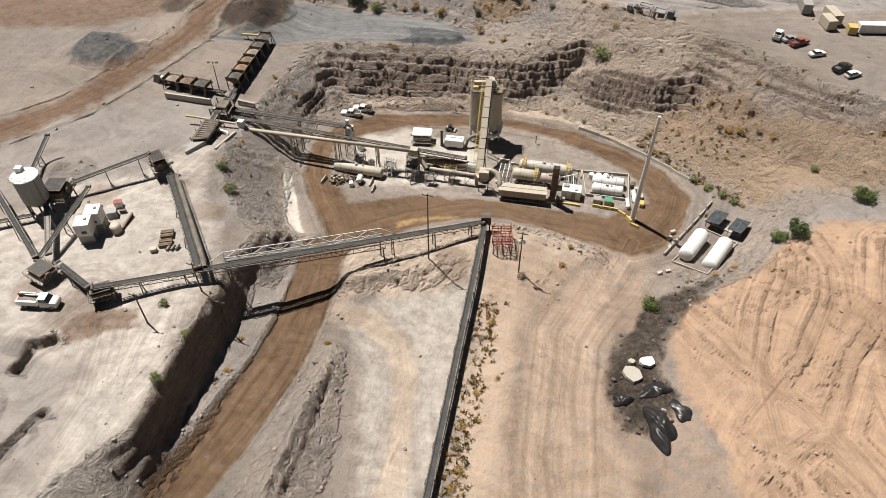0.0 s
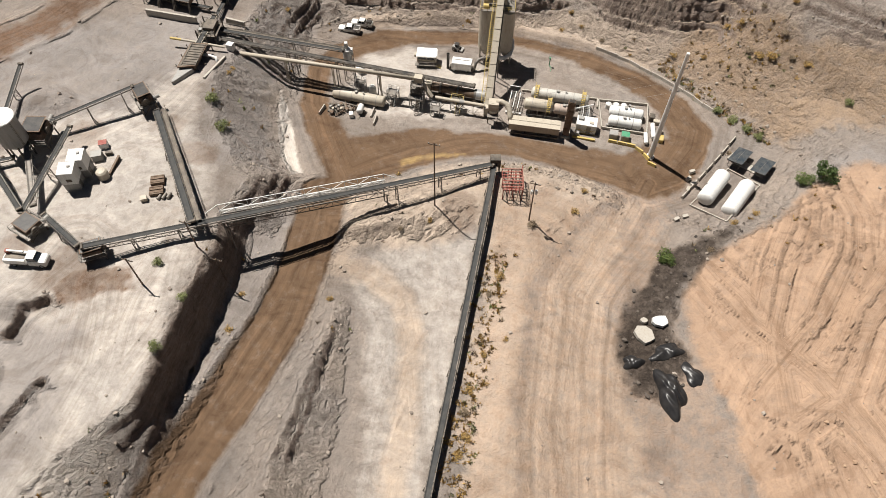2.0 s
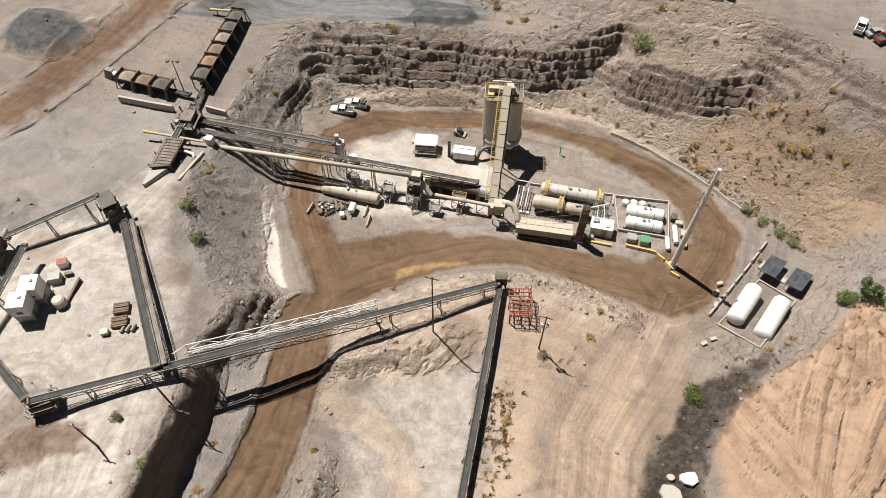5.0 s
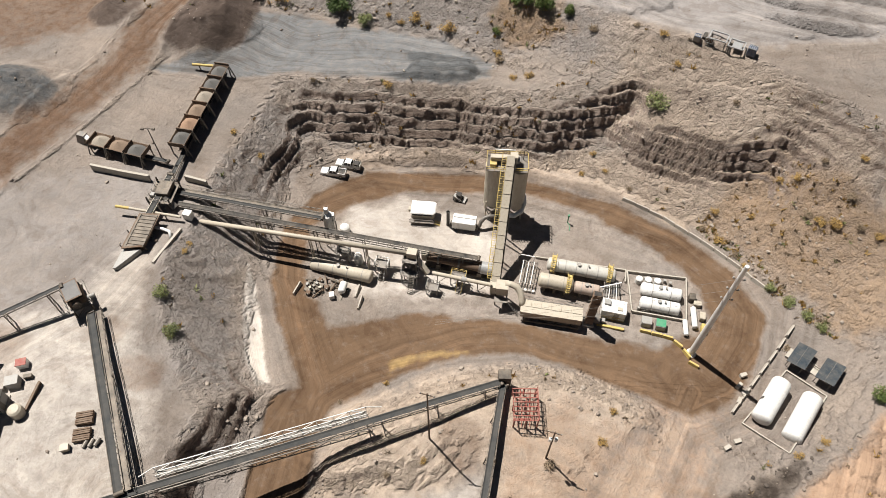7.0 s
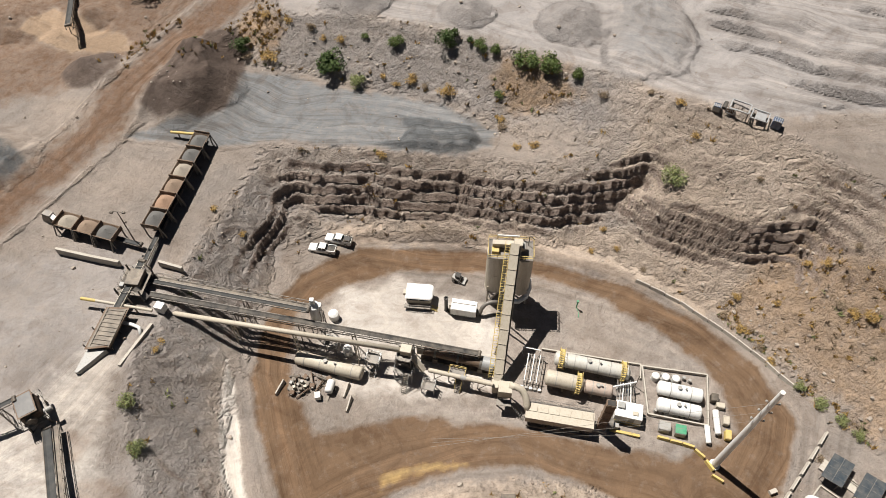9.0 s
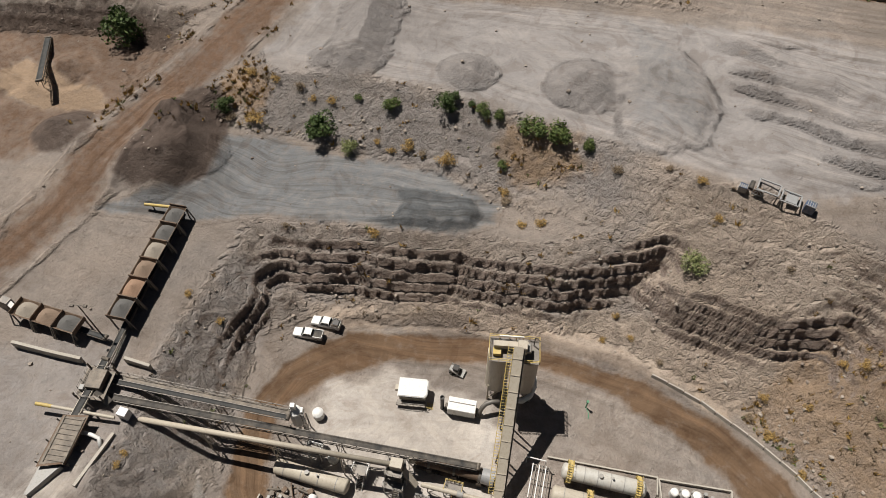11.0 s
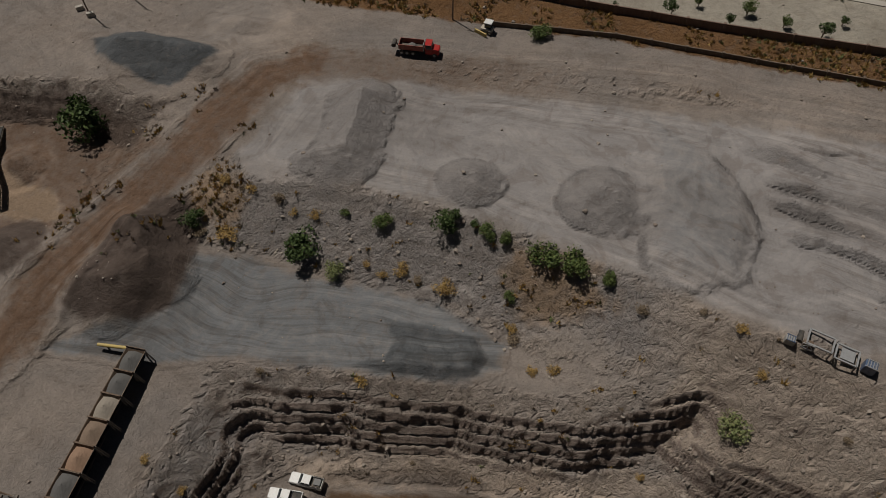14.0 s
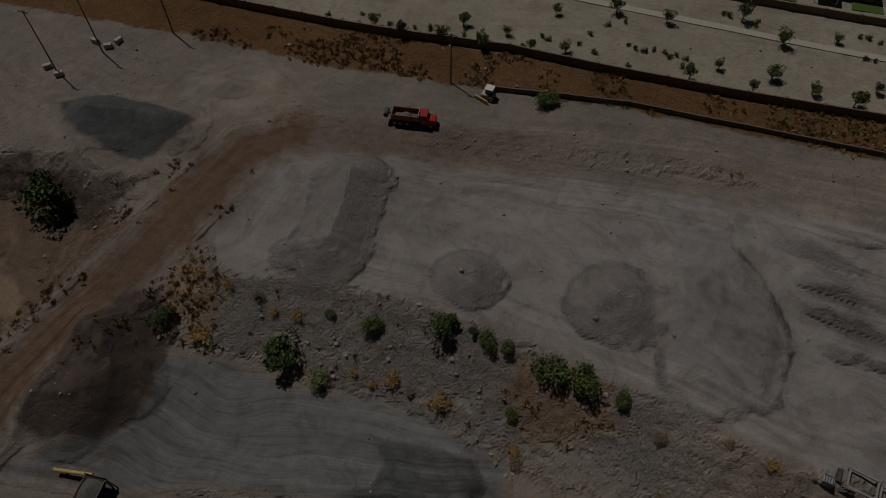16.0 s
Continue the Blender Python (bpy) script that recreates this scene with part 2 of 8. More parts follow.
def line_distance(x, y, line):
    """Distance to a line through the points, and the point's share along it."""
    best, along = np.full(np.shape(x), 1e9), np.zeros(np.shape(x))
    n = len(line) - 1
    for k in range(n):
        (ax, ay), (bx, by) = line[k][:2], line[k + 1][:2]
        dx, dy = bx - ax, by - ay
        s = np.clip(((x - ax) * dx + (y - ay) * dy) / (dx * dx + dy * dy + 1e-9), 0, 1)
        d = np.hypot(x - ax - s * dx, y - ay - s * dy)
        along = np.where(d < best, (k + s) / n, along)
        best = np.minimum(best, d)
    return best, along


def inside(x, y, ring):
    """Signed distance to a closed outline, positive within."""
    ring = [p[:2] for p in ring]
    d, _ = line_distance(x, y, ring + ring[:1])
    odd = np.zeros(np.shape(x), bool)
    for (ax, ay), (bx, by) in zip(ring, ring[1:] + ring[:1]):
        if ay != by:
            odd ^= ((ay > y) != (by > y)) & (x < (bx - ax) * (y - ay) / (by - ay) + ax)
    return np.where(odd, d, -d)


def base_heights():
    """Heights on a 1 m raster: the outlines hold, the land between relaxes smoothly."""
    w, h = X1 - X0 + 1, Y1 - Y0 + 1
    levels = []
    for step in (16, 8, 4, 2, 1):
        gw, gh = (w - 1) // step + 2, (h - 1) // step + 2
        total, count = np.zeros((gh, gw)), np.zeros((gh, gw))
        for line in LANDFORM.values():
            for p, q in zip(line, line[1:]):
                n = max(2, int(2 * math.dist(p[:2], q[:2]) / step) + 1)
                for s in np.linspace(0, 1, n):
                    i = int(round((p[0] + s * (q[0] - p[0]) - X0) / step))
                    j = int(round((p[1] + s * (q[1] - p[1]) - Y0) / step))
                    if 0 <= i < gw and 0 <= j < gh:
                        total[j, i] += p[2] + s * (q[2] - p[2])
                        count[j, i] += 1
        levels.append((step, total / np.maximum(count, 1), count > 0))
    z = None
    for step, target, known in levels:
        if z is None:
            z = np.full(target.shape, target[known].mean())
        else:
            z = np.repeat(np.repeat(z, 2, 0), 2, 1)
            z = np.pad(z, ((0, max(0, target.shape[0] - z.shape[0])), (0, max(0, target.shape[1] - z.shape[1]))), mode="edge")
            z = z[: target.shape[0], : target.shape[1]]
        for _ in range(500 if step > 1 else 160):
            z = np.where(known, target, z)
            p = np.pad(z, 1, mode="edge")
            z = (p[:-2, 1:-1] + p[2:, 1:-1] + p[1:-1, :-2] + p[1:-1, 2:]) / 4
    for _ in range(1):
        p = np.pad(z, 1, mode="edge")
        z = 0.8 * z + 0.05 * (p[:-2, 1:-1] + p[2:, 1:-1] + p[1:-1, :-2] + p[1:-1, 2:])
    return z


BASE = base_heights()


def base_at(x, y):
    """The smooth land's height."""
    u = np.clip(np.asarray(x, float) - X0, 0, BASE.shape[1] - 2.001)
    v = np.clip(np.asarray(y, float) - Y0, 0, BASE.shape[0] - 2.001)
    i, j = u.astype(int), v.astype(int)
    u, v = u - i, v - j
    return (BASE[j, i] * (1 - u) + BASE[j, i + 1] * u) * (1 - v) + (BASE[j + 1, i] * (1 - u) + BASE[j + 1, i + 1] * u) * v


# ---- zones of soil ----
HAUL = [(-44, -116), (-40, -99), (-33.6, -84.5), (-28.5, -71), (-26.2, -60), (-24.6, -48), (-24.5, -40)]
LOOP_OUT = LANDFORM["loop_outer"] + [(55, -34), (46, -38), (36.9, -34), (26.8, -29.8), (15.3, -26.6), (5.6, -27.6), (-4, -30.8), (-11.3, -34.5), (-18.1, -38.4), (-20, -44), (-28, -44)]
PAD = LANDFORM["loop_inner"][:-1] + [(42.9, -25), (28.5, -21.8), (13.6, -19.4), (-6.7, -18.6), (-12.7, -19.6)]
PALE_BASIN = [(-17, -57), (-8, -55), (6, -51), (8.5, -50), (5, -70), (1, -90), (-3, -116), (-13, -116), (-11, -90), (-13, -72)]
WEST_PALE = [(-52, -12), (-51, -30), (-44, -44), (-42, -60), (-45, -75), (-46, -95), (-54, -116), (-90, -116), (-90, -72), (-95, -50), (-84, -30), (-66, -24), (-58, -8)]
EAST_ROAD = [(47, -33), (37, -50), (28, -64), (25, -77), (23, -92), (22, -116)]
FIELD = LANDFORM["field_edge"] + [(174, -116), (174, -45), (120, -36), (90, -32), (80, -36)]
EAST_BANK = [(57, 5), (66, -6), (78, -24), (90, -20), (100, -24), (125, -22), (130, -12), (110, -6), (96, -2), (84, 4), (74, 12), (72, 16), (62, 14)]
GRAVEL = [(-68, 38), (-58, 42.3), (-47, 48), (-46.2, 58), (-34.6, 58.2), (-26.4, 55.2), (-15, 52.6), (-1.8, 50), (6.8, 46), (12, 42), (10.9, 37), (5, 34.4), (-7, 35), (-17.3, 36), (-29.8, 38), (-38.2, 38), (-48, 36)]
GRAVEL_HEAP = [(-9, 46), (-1.6, 45.6), (6.4, 43.4), (8.6, 39.2), (6.6, 35.6), (0.9, 35), (-9, 36), (-15.5, 36.6), (-8.6, 38.6), (-7.4, 42)]
YARD = [(-40, 77), (-30, 97), (-10, 98), (34, 92), (82, 82), (174, 58), (174, 40), (100, 40), (66, 37), (52, 41), (38, 48), (28, 53.5), (12, 61), (-4, 66.5), (-16, 69.4), (-36, 71.5)]
NW_ROAD = [(-30, 103), (-38, 99), (-45, 88.5), (-55.5, 71), (-63, 60.5), (-69.5, 50), (-74.5, 38), (-82.5, 24), (-94, 5), (-110, -9), (-174, -42)]
NORTH_ROAD = [(-38, 100), (-22, 103), (0, 101.5), (24, 99), (56, 93.5), (82, 87), (174, 64)]
NW_PIT = [(-56, 82), (-64, 86), (-70, 93), (-84, 96), (-174, 96), (-174, 44), (-100, 46), (-82, 54), (-70, 66)]
BLUE_HEAP = [(-80.6, 112), (-73, 114.5), (-59, 109.2), (-49.6, 105.1), (-51.8, 99.9), (-57.8, 95), (-66.5, 98.8), (-75.7, 105)]
DARK_HEAP = [(-48, 69), (-54, 68), (-59, 61), (-62.5, 53), (-65, 46), (-60.7, 43.6), (-52, 43.8), (-47.7, 46.3), (-45, 52), (-45, 60)]
GREY_HEAP = [(-105, 27), (-98, 36), (-90, 34), (-84, 29), (-88.9, 22), (-98, 23)]
BLACK_BANK = [(66, -44), (57, -47.6), (50, -51), (44, -56), (37, -66), (33, -74), (35, -84), (41, -86), (45, -78), (44, -70), (47, -63), (53, -56), (61, -50)]
WASH = [(-174, 160), (-100, 143), (-60, 134), (-22, 121.6), (0.4, 117.2), (35, 111), (85, 98), (174, 76), (174, 87), (87, 108), (36, 120), (-13, 132), (-60, 146), (-174, 178)]
WHITE_STRIP = [(-37.8, -9), (-35.9, -13), (-33.5, -20.5), (-31.4, -29), (-29.5, -34), (-31.5, -35), (-34.4, -30), (-36.8, -20.6)]
YELLOW_PATCH = [(-8.1, -31.4), (-4.1, -28.9), (5.2, -27.2), (7, -26.2), (-1.1, -26.4), (-8.4, -28.4)]
TRAMPLED = [(-67.7, -71.3), (-60.2, -75), (-52.5, -71.2), (-54.8, -67.2), (-62.3, -66.7)]
STAINS = [(-49.4, -36.9, 4), (-73.5, -31.3, 5), (-56.3, -29.3, 4), (4.4, -45.1, 5), (-65.5, -65.4, 6), (-77.1, -61.6, 4)]  # damp, rusty patches
OCHRE_PIT = [(-99, 84), (-88.5, 78), (-76.6, 72), (-73, 65), (-80, 66), (-92, 68), (-104, 74)]
OCHRE_BANKS = [[(14, 47), (22, 44.5), (30, 46), (27, 52), (20, 55.5), (13, 58), (11, 52)], [(-48, 68), (-41, 62), (-37, 64), (-38, 72), (-43, 76)], [(60, 10), (74, 14), (84, 4), (74, -6), (66, -2)]]
HEAPS = [  # centre, radii, height, turn
    (-88, 80, 7, 6, 3.0, 0), (-86, -24, 9, 7, 3.2, 0), (-74, -88, 5.5, 6, 2.6, 20), (-72, -74, 4.5, 3.6, 2.0, 0),
    (80, 68, 12, 5, 1.8, -20), (92, 54, 12, 5, 1.7, -20), (-110, 78, 14, 9, 4, 0), (64, 80, 9, 4, 1.4, -15), (-46, 117, 10, 4, 2.0, -12),
]
YARD_PILES = [  # crest of a tipped pile, height, fall to each metre
    ([(-17.0, 91), (-17.6, 83), (-19.0, 76)], 4.3, 0.58),
    ([(-24.2, 75.6), (-26.2, 74.8)], 1.7, 0.5),
    ([(4.4, 71.2), (5.6, 70.8)], 3.5, 0.56),
    ([(28.2, 66.8), (30.6, 65.6)], 4.2, 0.54),
]
SIDE_PILES = [
    ([(-71, 107), (-61, 106), (-54.5, 104)], 4.4, 0.55),
    ([(-60, 49.6), (-57, 49.2)], 5.2, 0.62),
    ([(-53.4, 57.2), (-51, 54)], 4.6, 0.62),
    ([(-58, 61), (-55.5, 60)], 3.0, 0.55),
    ([(-97, 31.2), (-92.5, 30.4)], 5.8, 0.58),
    ([(-81.5, 58.6), (-78.5, 58.8)], 4.0, 0.6),
]
TONGUE = [(39, 93), (48.2, 83.3), (52.9, 71.8), (54.6, 59.4), (50, 50), (42.1, 48), (35, 52.7), (35.2, 60), (37.6, 69.5)]
SCREE = [
    [(-52, -6), (-46, 12), (-43, 22), (-38, 33), (-31, 28), (-35, 4), (-39.5, -10), (-38.5, -20), (-36.5, -30), (-35, -37), (-46, -39), (-51, -22)],
    [(-40, 76), (-16, 69), (12, 60.5), (28, 53.5), (37, 48), (33, 40), (20, 44), (8, 45), (-1, 49), (-20, 54), (-40, 60)],
    [(44, 43), (62, 38.5), (74, 28), (92, 11), (110, -2), (100, -4), (86, 4), (74, 16), (60, 20), (50, 26), (40, 36)],
    [(80, -30), (100, -26), (140, -30), (174, -40), (174, -48), (120, -42), (95, -40), (82, -36)],
    [(-80, -72), (-67.8, -75.9), (-59.3, -78.1), (-58, -85.3), (-57.2, -93.8), (-63, -106), (-100, -106), (-100, -80)],
    [(-39, -44), (-44, -90), (-56, -116), (-40, -116), (-31, -60), (-29, -44)],
]
SAND = [
    [(-20, -41), (-7, -34.5), (6, -29.5), (22, -28.6), (34, -32.8), (38, -40), (30, -44), (24, -54), (18, -60), (14, -90), (14, -116), (2, -116), (9, -62), (11, -45), (4, -52), (-12, -55), (-19, -57)],
    [(-28, 26), (2, 26), (24, 23.5), (40, 24), (48, 17), (66, 10), (57, 5), (50, 5), (38, 12.5), (20, 18.5), (0, 21.5), (-22, 21)],
    [(44, 42), (62, 37), (74, 26), (88, 10), (84, 4), (74, 12), (72, 8), (60, 8), (46, 16), (38, 24), (36, 30)],
    [(46, -38), (38, -48), (34, -60), (34, -80), (38, -116), (14, -116), (16, -80), (24, -58), (34, -44)],
]
CUTS = [[(-71.5, -80), (-69.8, -74.7), (-66.8, -72.4)], [(-68, -98), (-65, -91.9), (-62.6, -87.6)]]
FIELD_TRACKS = [
    [(84, -36), (84.2, -45.8), (80, -56.5), (70.4, -70.3), (57.5, -83), (45.4, -99.4), (38, -116)],
    [(78, -40), (74.8, -48), (67, -60.5), (62, -72), (60, -90), (62, -116)],
    [(51.7, -58.3), (58.4, -70.9), (67.4, -81.3), (73.9, -95.3), (80, -116)],
    [(46.6, -102), (60, -91.3), (70, -85.5), (80, -70), (95, -55), (130, -50)],
    [(100, -40), (92, -58), (86, -76), (84, -116)],
]
CENTRE_SAND = [(12, -40), (22, -38), (34, -42), (48, -40), (48, -52), (44, -64), (46, -78), (52, -90), (52, -116), (2, -116), (7, -85), (10, -60)]
WEST_TRACKS = [[(-58, -70), (-56, -85), (-60, -100), (-66, -116)], [(-47, -58), (-48, -75), (-52, -95), (-60, -116)], [(-66, -62), (-74, -80), (-90, -100)], [(-54, -12), (-62, -28), (-76, -40), (-95, -50)]]
BASIN_TRACK = [(-20, -58.5), (-12, -61), (-6.5, -66), (-4, -74), (-4.5, -88), (-8, -116)]


def land(x, y):
    """The height of the finished ground."""
    x, y = np.asarray(x, float), np.asarray(y, float)
    z = base_at(x, y)
    e = 0.8
    gx, gy = (base_at(x + e, y) - base_at(x - e, y)) / (2 * e), (base_at(x, y + e) - base_at(x, y - e)) / (2 * e)
    slope = np.hypot(gx, gy)
    steep = smooth(0.3, 0.9, slope)
    # Strata: hard beds stand out as ledges, broken by gullies.
    bed = 2.2
    bend = z + 0.9 * fbm(x * 0.07, y * 0.07, 11) + 0.14 * fbm(x * 0.5, y * 0.5, 12, 3)
    k = np.floor(bend / bed)
    f = bend / bed - k
    ledge = (k + smooth(0.40, 0.66, f)) * bed - bend
    cliffs = smooth(0.7, 1.25, slope)
    earth = 1 - 0.6 * smooth(-36, -44, y) * smooth(-28, -31, x)  # the soft cut bank in the south-west keeps a clean face
    gully = np.abs(fbm((x + 0.35 * y) * 0.42 + 0.6 * fbm(x * 0.2, y * 0.2, 3), (y - 0.35 * x) * 0.16, 21, 3))
    crag = fbm(x * 0.55, y * 0.55, 5, 4)
    lean = np.maximum(slope, 0.3)
    across, down = (x * gy - y * gx) / lean, (x * gx + y * gy) / lean
    flute = fbm(across * 0.55 + 0.5 * crag, down * 0.07, 22, 3)
    z = z + earth * cliffs * (0.9 * ledge - 1.0 * (0.3 - np.minimum(gully, 0.3)) + 0.45 * crag + 0.6 * np.minimum(flute, 0.3))
    # Loose slopes: rills down the fall line and lumps.
    along = (x * gy - y * gx) / np.maximum(slope, 0.15)
    loose = steep * (1 - cliffs)
    z = z + earth * loose * (0.62 * fbm(along * 0.7, (x * gx + y * gy) * 0.06, 31, 3) + 0.3 * fbm(x * 0.5, y * 0.5, 32, 4))
    z = z + 0.12 * fbm(x * 0.15, y * 0.15, 41, 3) + 0.06 * fbm(x * 0.8, y * 0.8, 42, 3)
    rough = smooth(0.10, 0.35, slope)
    z = z + rough * (0.24 * fbm(x * 0.7, y * 0.7, 43, 4) - 0.35 * (0.16 - np.minimum(np.abs(fbm(x * 0.28, y * 0.28, 46, 4)), 0.16)) - 0.12 * smooth(0.35, 0.75, vnoise(x * 0.9, y * 0.9, 44)) * smooth(0.5, 0.7, vnoise(x * 0.15, y * 0.15, 45)))
    # Stockpiles.
    for cx, cy, rx, ry, h, turn in HEAPS:
        near = (np.abs(x - cx) < 1.6 * max(rx, ry)) & (np.abs(y - cy) < 1.6 * max(rx, ry))
        if not np.any(near):
            continue
        px, py = x[near], y[near]
        c, s = math.cos(radians(turn)), math.sin(radians(turn))
        u, v = ((px - cx) * c + (py - cy) * s) / rx, (-(px - cx) * s + (py - cy) * c) / ry
        r = np.hypot(u, v) * (1 + 0.14 * fbm(px * 0.22, py * 0.22, 51, 3))
        bump = np.clip(1 - r, 0, 1)
        z[near] += h * (np.sqrt(bump * bump + 0.004) - 0.063) * (1 + 0.06 * fbm(px * 0.7, py * 0.7, 52))
    for crest, h, fall in YARD_PILES + SIDE_PILES:
        cx, cy = np.mean(crest, 0)
        near = np.hypot(x - cx, y - cy) < 26
        if not np.any(near):
            continue
        px, py = x[near], y[near]
        d, s = line_distance(px, py, crest)
        v = h - fall * d * (1 + 0.16 * fbm(px * 0.16, py * 0.16, 51, 3)) + 0.12 * fbm(px * 0.8, py * 0.8, 52)
        z[near] += np.minimum(0.5 * (v + np.sqrt(v * v + 0.35)), h - 0.25 + 0.1 * v) * smooth(-2.5, -0.6, v)
    # A flat tongue of grey tipped gravel with a steep front.
    rim = inside(x, y, TONGUE) + 1.2 * fbm(x * 0.15, y * 0.15, 53, 3)
    z = z + 2.5 * (1 - np.exp(-0.2 * (rim + np.sqrt(rim * rim + 3)) * smooth(-3, 0, rim))) * smooth(92, 66, y)
    # Crumbled cuts in the western heaps.
    for cut in CUTS:
        d, s = line_distance(x, y, cut)
        lower = smooth(-0.5, 0.7, inside(x, y, cut + [(p[0] + 7, p[1] - 4) for p in cut[::-1]]) + 0.5 * fbm(x * 0.7, y * 0.7, 54))
        z = z - 2.2 * lower * np.exp(-d / 1.7) * (0.5 + vnoise(x * 0.4, y * 0.4, 55))
    # The worked field: long curved scraper furrows.
    share = smooth(-1, 5, inside(x, y, FIELD))
    on = share > 0
    px, py = x[on], y[on]
    d = np.minimum.reduce([line_distance(px, py, track)[0] for track in FIELD_TRACKS])
    furrow = fbm(d * 1.25 + 0.8 * fbm(px * 0.05, py * 0.05, 61, 2), (px + py) * 0.03, 62, 3) * smooth(11, 3, d)
    z[on] += share[on] * (0.26 * furrow + 0.5 * fbm(px * 0.10, py * 0.10, 64, 4) + 0.22 * smooth(0.62, 0.72, vnoise(px * 0.11, py * 0.11, 63)) * fbm(px * 0.9, py * 0.9, 65, 3))
    # Bulldozed rows in the upper yard.
    share = smooth(0, 5, inside(x, y, YARD))
    on = share > 0
    px, py = x[on], y[on]
    rows = np.abs(np.sin((px * 0.35 + py * 0.95 + 3 * fbm(px * 0.05, py * 0.05, 66)) * 0.5)) * vnoise(px * 0.06, py * 0.06, 67)
    z[on] += share[on] * (1.7 * smooth(56, 64, px) * rows + 0.18 * fbm(px * 0.2, py * 0.2, 68, 4))
    # The flat-topped gravel heap on the bench ends in a lobed front.
    heap = inside(x, y, GRAVEL_HEAP)
    z = z + 1.5 * smooth(-0.4, 2.2, heap + 0.5 * fbm(x * 0.3, y * 0.3, 69)) * (0.85 + 0.09 * np.sin(x * 1.7 + 0.8 * y))
    # Cut bank beside the ridge and dark crusted bank.
    bank = smooth(-1, 1.5, inside(x, y, BLACK_BANK))
    z = z + bank * (0.55 * np.abs(fbm(x * 0.45, y * 0.45, 71, 4)) + 0.1)
    # Windrow along the haul roads and wheel ruts.
    d, s = line_distance(x, y, HAUL)
    z = z + 0.35 * np.exp(-(((d - 5.8) / 0.7) ** 2)) * (0.5 + vnoise(x * 0.3, y * 0.3, 72)) * smooth(1, -1.5, inside(x, y, LOOP_OUT))
    d, s = line_distance(x, y, NW_ROAD)
    z = z + 0.4 * np.exp(-(((d - 6.4) / 0.8) ** 2)) * (0.4 + vnoise(x * 0.3, y * 0.3, 73)) * smooth(0.12, 0.2, s)
    z = z - 0.05 * np.abs(np.sin(d * 1.6 + 2 * fbm(x * 0.03, y * 0.03, 74))) * smooth(5.5, 4.5, d)
    return z


def zones(x, y):
    """Shares of each soil, 0 to 1, by name."""
    n = 1.3 * fbm(x * 0.22, y * 0.22, 81, 4)
    n2 = 0.5 * fbm(x * 0.8, y * 0.8, 82, 3)

    def area(ring, soft=1.0, rag=1.0):
        return smooth(-soft, soft, inside(x, y, ring) + rag * (n + n2))

    def band(line, half, soft=1.2, rag=1.0):
        return smooth(soft, -soft, line_distance(x, y, line)[0] - half + rag * (n + n2))

    out = {}
    pad = area(PAD, 1.0, 0.8)
    out["road"] = np.maximum(area(LOOP_OUT, 0.8, 0.5) * (1 - 0.95 * pad), band(HAUL, 4.9, 0.7, 0.4))
    white = smooth(-2.5, 2.5, inside(x, y, [(-19, 9), (-8, 12), (8, 8), (12, 0), (12, -12), (-16, -14), (-24, -6)]) + 2 * n)
    out["pale"] = np.maximum.reduce([0.9 * pad * np.maximum(white, 0.15), 0.55 * area(PALE_BASIN, 2, 1.2), 0.68 * area(WEST_PALE, 3, 2), area(WHITE_STRIP, 0.4, 0.2)])
    out["orange"] = np.maximum.reduce([area(FIELD, 1.5, 1), 0.4 * band(EAST_ROAD, 7, 4, 1.2), 0.42 * area(CENTRE_SAND, 3, 2)])
    out["ochre"] = np.maximum.reduce([0.85 * area(EAST_BANK, 3, 2), area(OCHRE_PIT, 1, 1)] + [0.9 * area(r, 2, 2) for r in OCHRE_BANKS])
    out["gravel"] = np.maximum(0.9 * area(GRAVEL, 1.0, 0.8), 0.42 * smooth(-0.5, 4.5, inside(x, y, TONGUE) + 0.9 * n))
    out["slate"] = np.maximum.reduce([area(BLUE_HEAP, 0.8, 0.6), 0.8 * area(GREY_HEAP, 1.2, 0.8), 0.85 * area(GRAVEL_HEAP, 0.7, 0.5)])
    out["scree"] = np.maximum.reduce([share * area(r, 2.5, 2.2) for r, share in zip(SCREE, (0.8, 0.85, 0.2, 0.8, 0.8, 0.7))])
    out["sand"] = np.maximum.reduce([share * area(r, 2, 1.5) for r, share in zip(SAND, (0.9, 0.75, 0.75, 0.75))] + [0.8 * band(BASIN_TRACK, 2.6, 1.6, 0.8)])
    out["yard"] = np.maximum(area(YARD, 2, 1.2), 0.6 * area([(-90, -38), (-62, -26), (-52, -10), (-52, 10), (-70, 10), (-100, 0), (-110, -30)], 4, 2))
    stains = np.zeros(np.shape(x))
    for cx, cy, r in STAINS:
        stains = np.maximum(stains, smooth(1.1, 0.6, np.hypot(x - cx, y - cy) / r + 0.35 * (n + n2)))
    out["red"] = np.maximum.reduce([0.9 * band(NW_ROAD, 4.8, 3.0, 2.2), 0.45 * band(NORTH_ROAD, 4.5, 2.5, 1.2) * smooth(40, 0, x), 0.75 * area(NW_PIT, 3, 2) * (1 - area(OCHRE_PIT, 1, 1)), area(TRAMPLED, 1.2, 2.2) * 0.75, 0.45 * stains])
    out["dark"] = 0.9 * area(BLACK_BANK, 1.5, 1.5)
    out["umber"] = np.maximum(area(DARK_HEAP, 1.0, 0.5), 0.9 * smooth(8, 6, np.hypot(x + 80, y - 58.6) + 0.6 * n))
    pit_bank = area([(-56, 92), (-64, 91), (-72, 97), (-174, 99), (-174, 93), (-78, 91), (-70, 86), (-64, 82)], 1.5, 2)
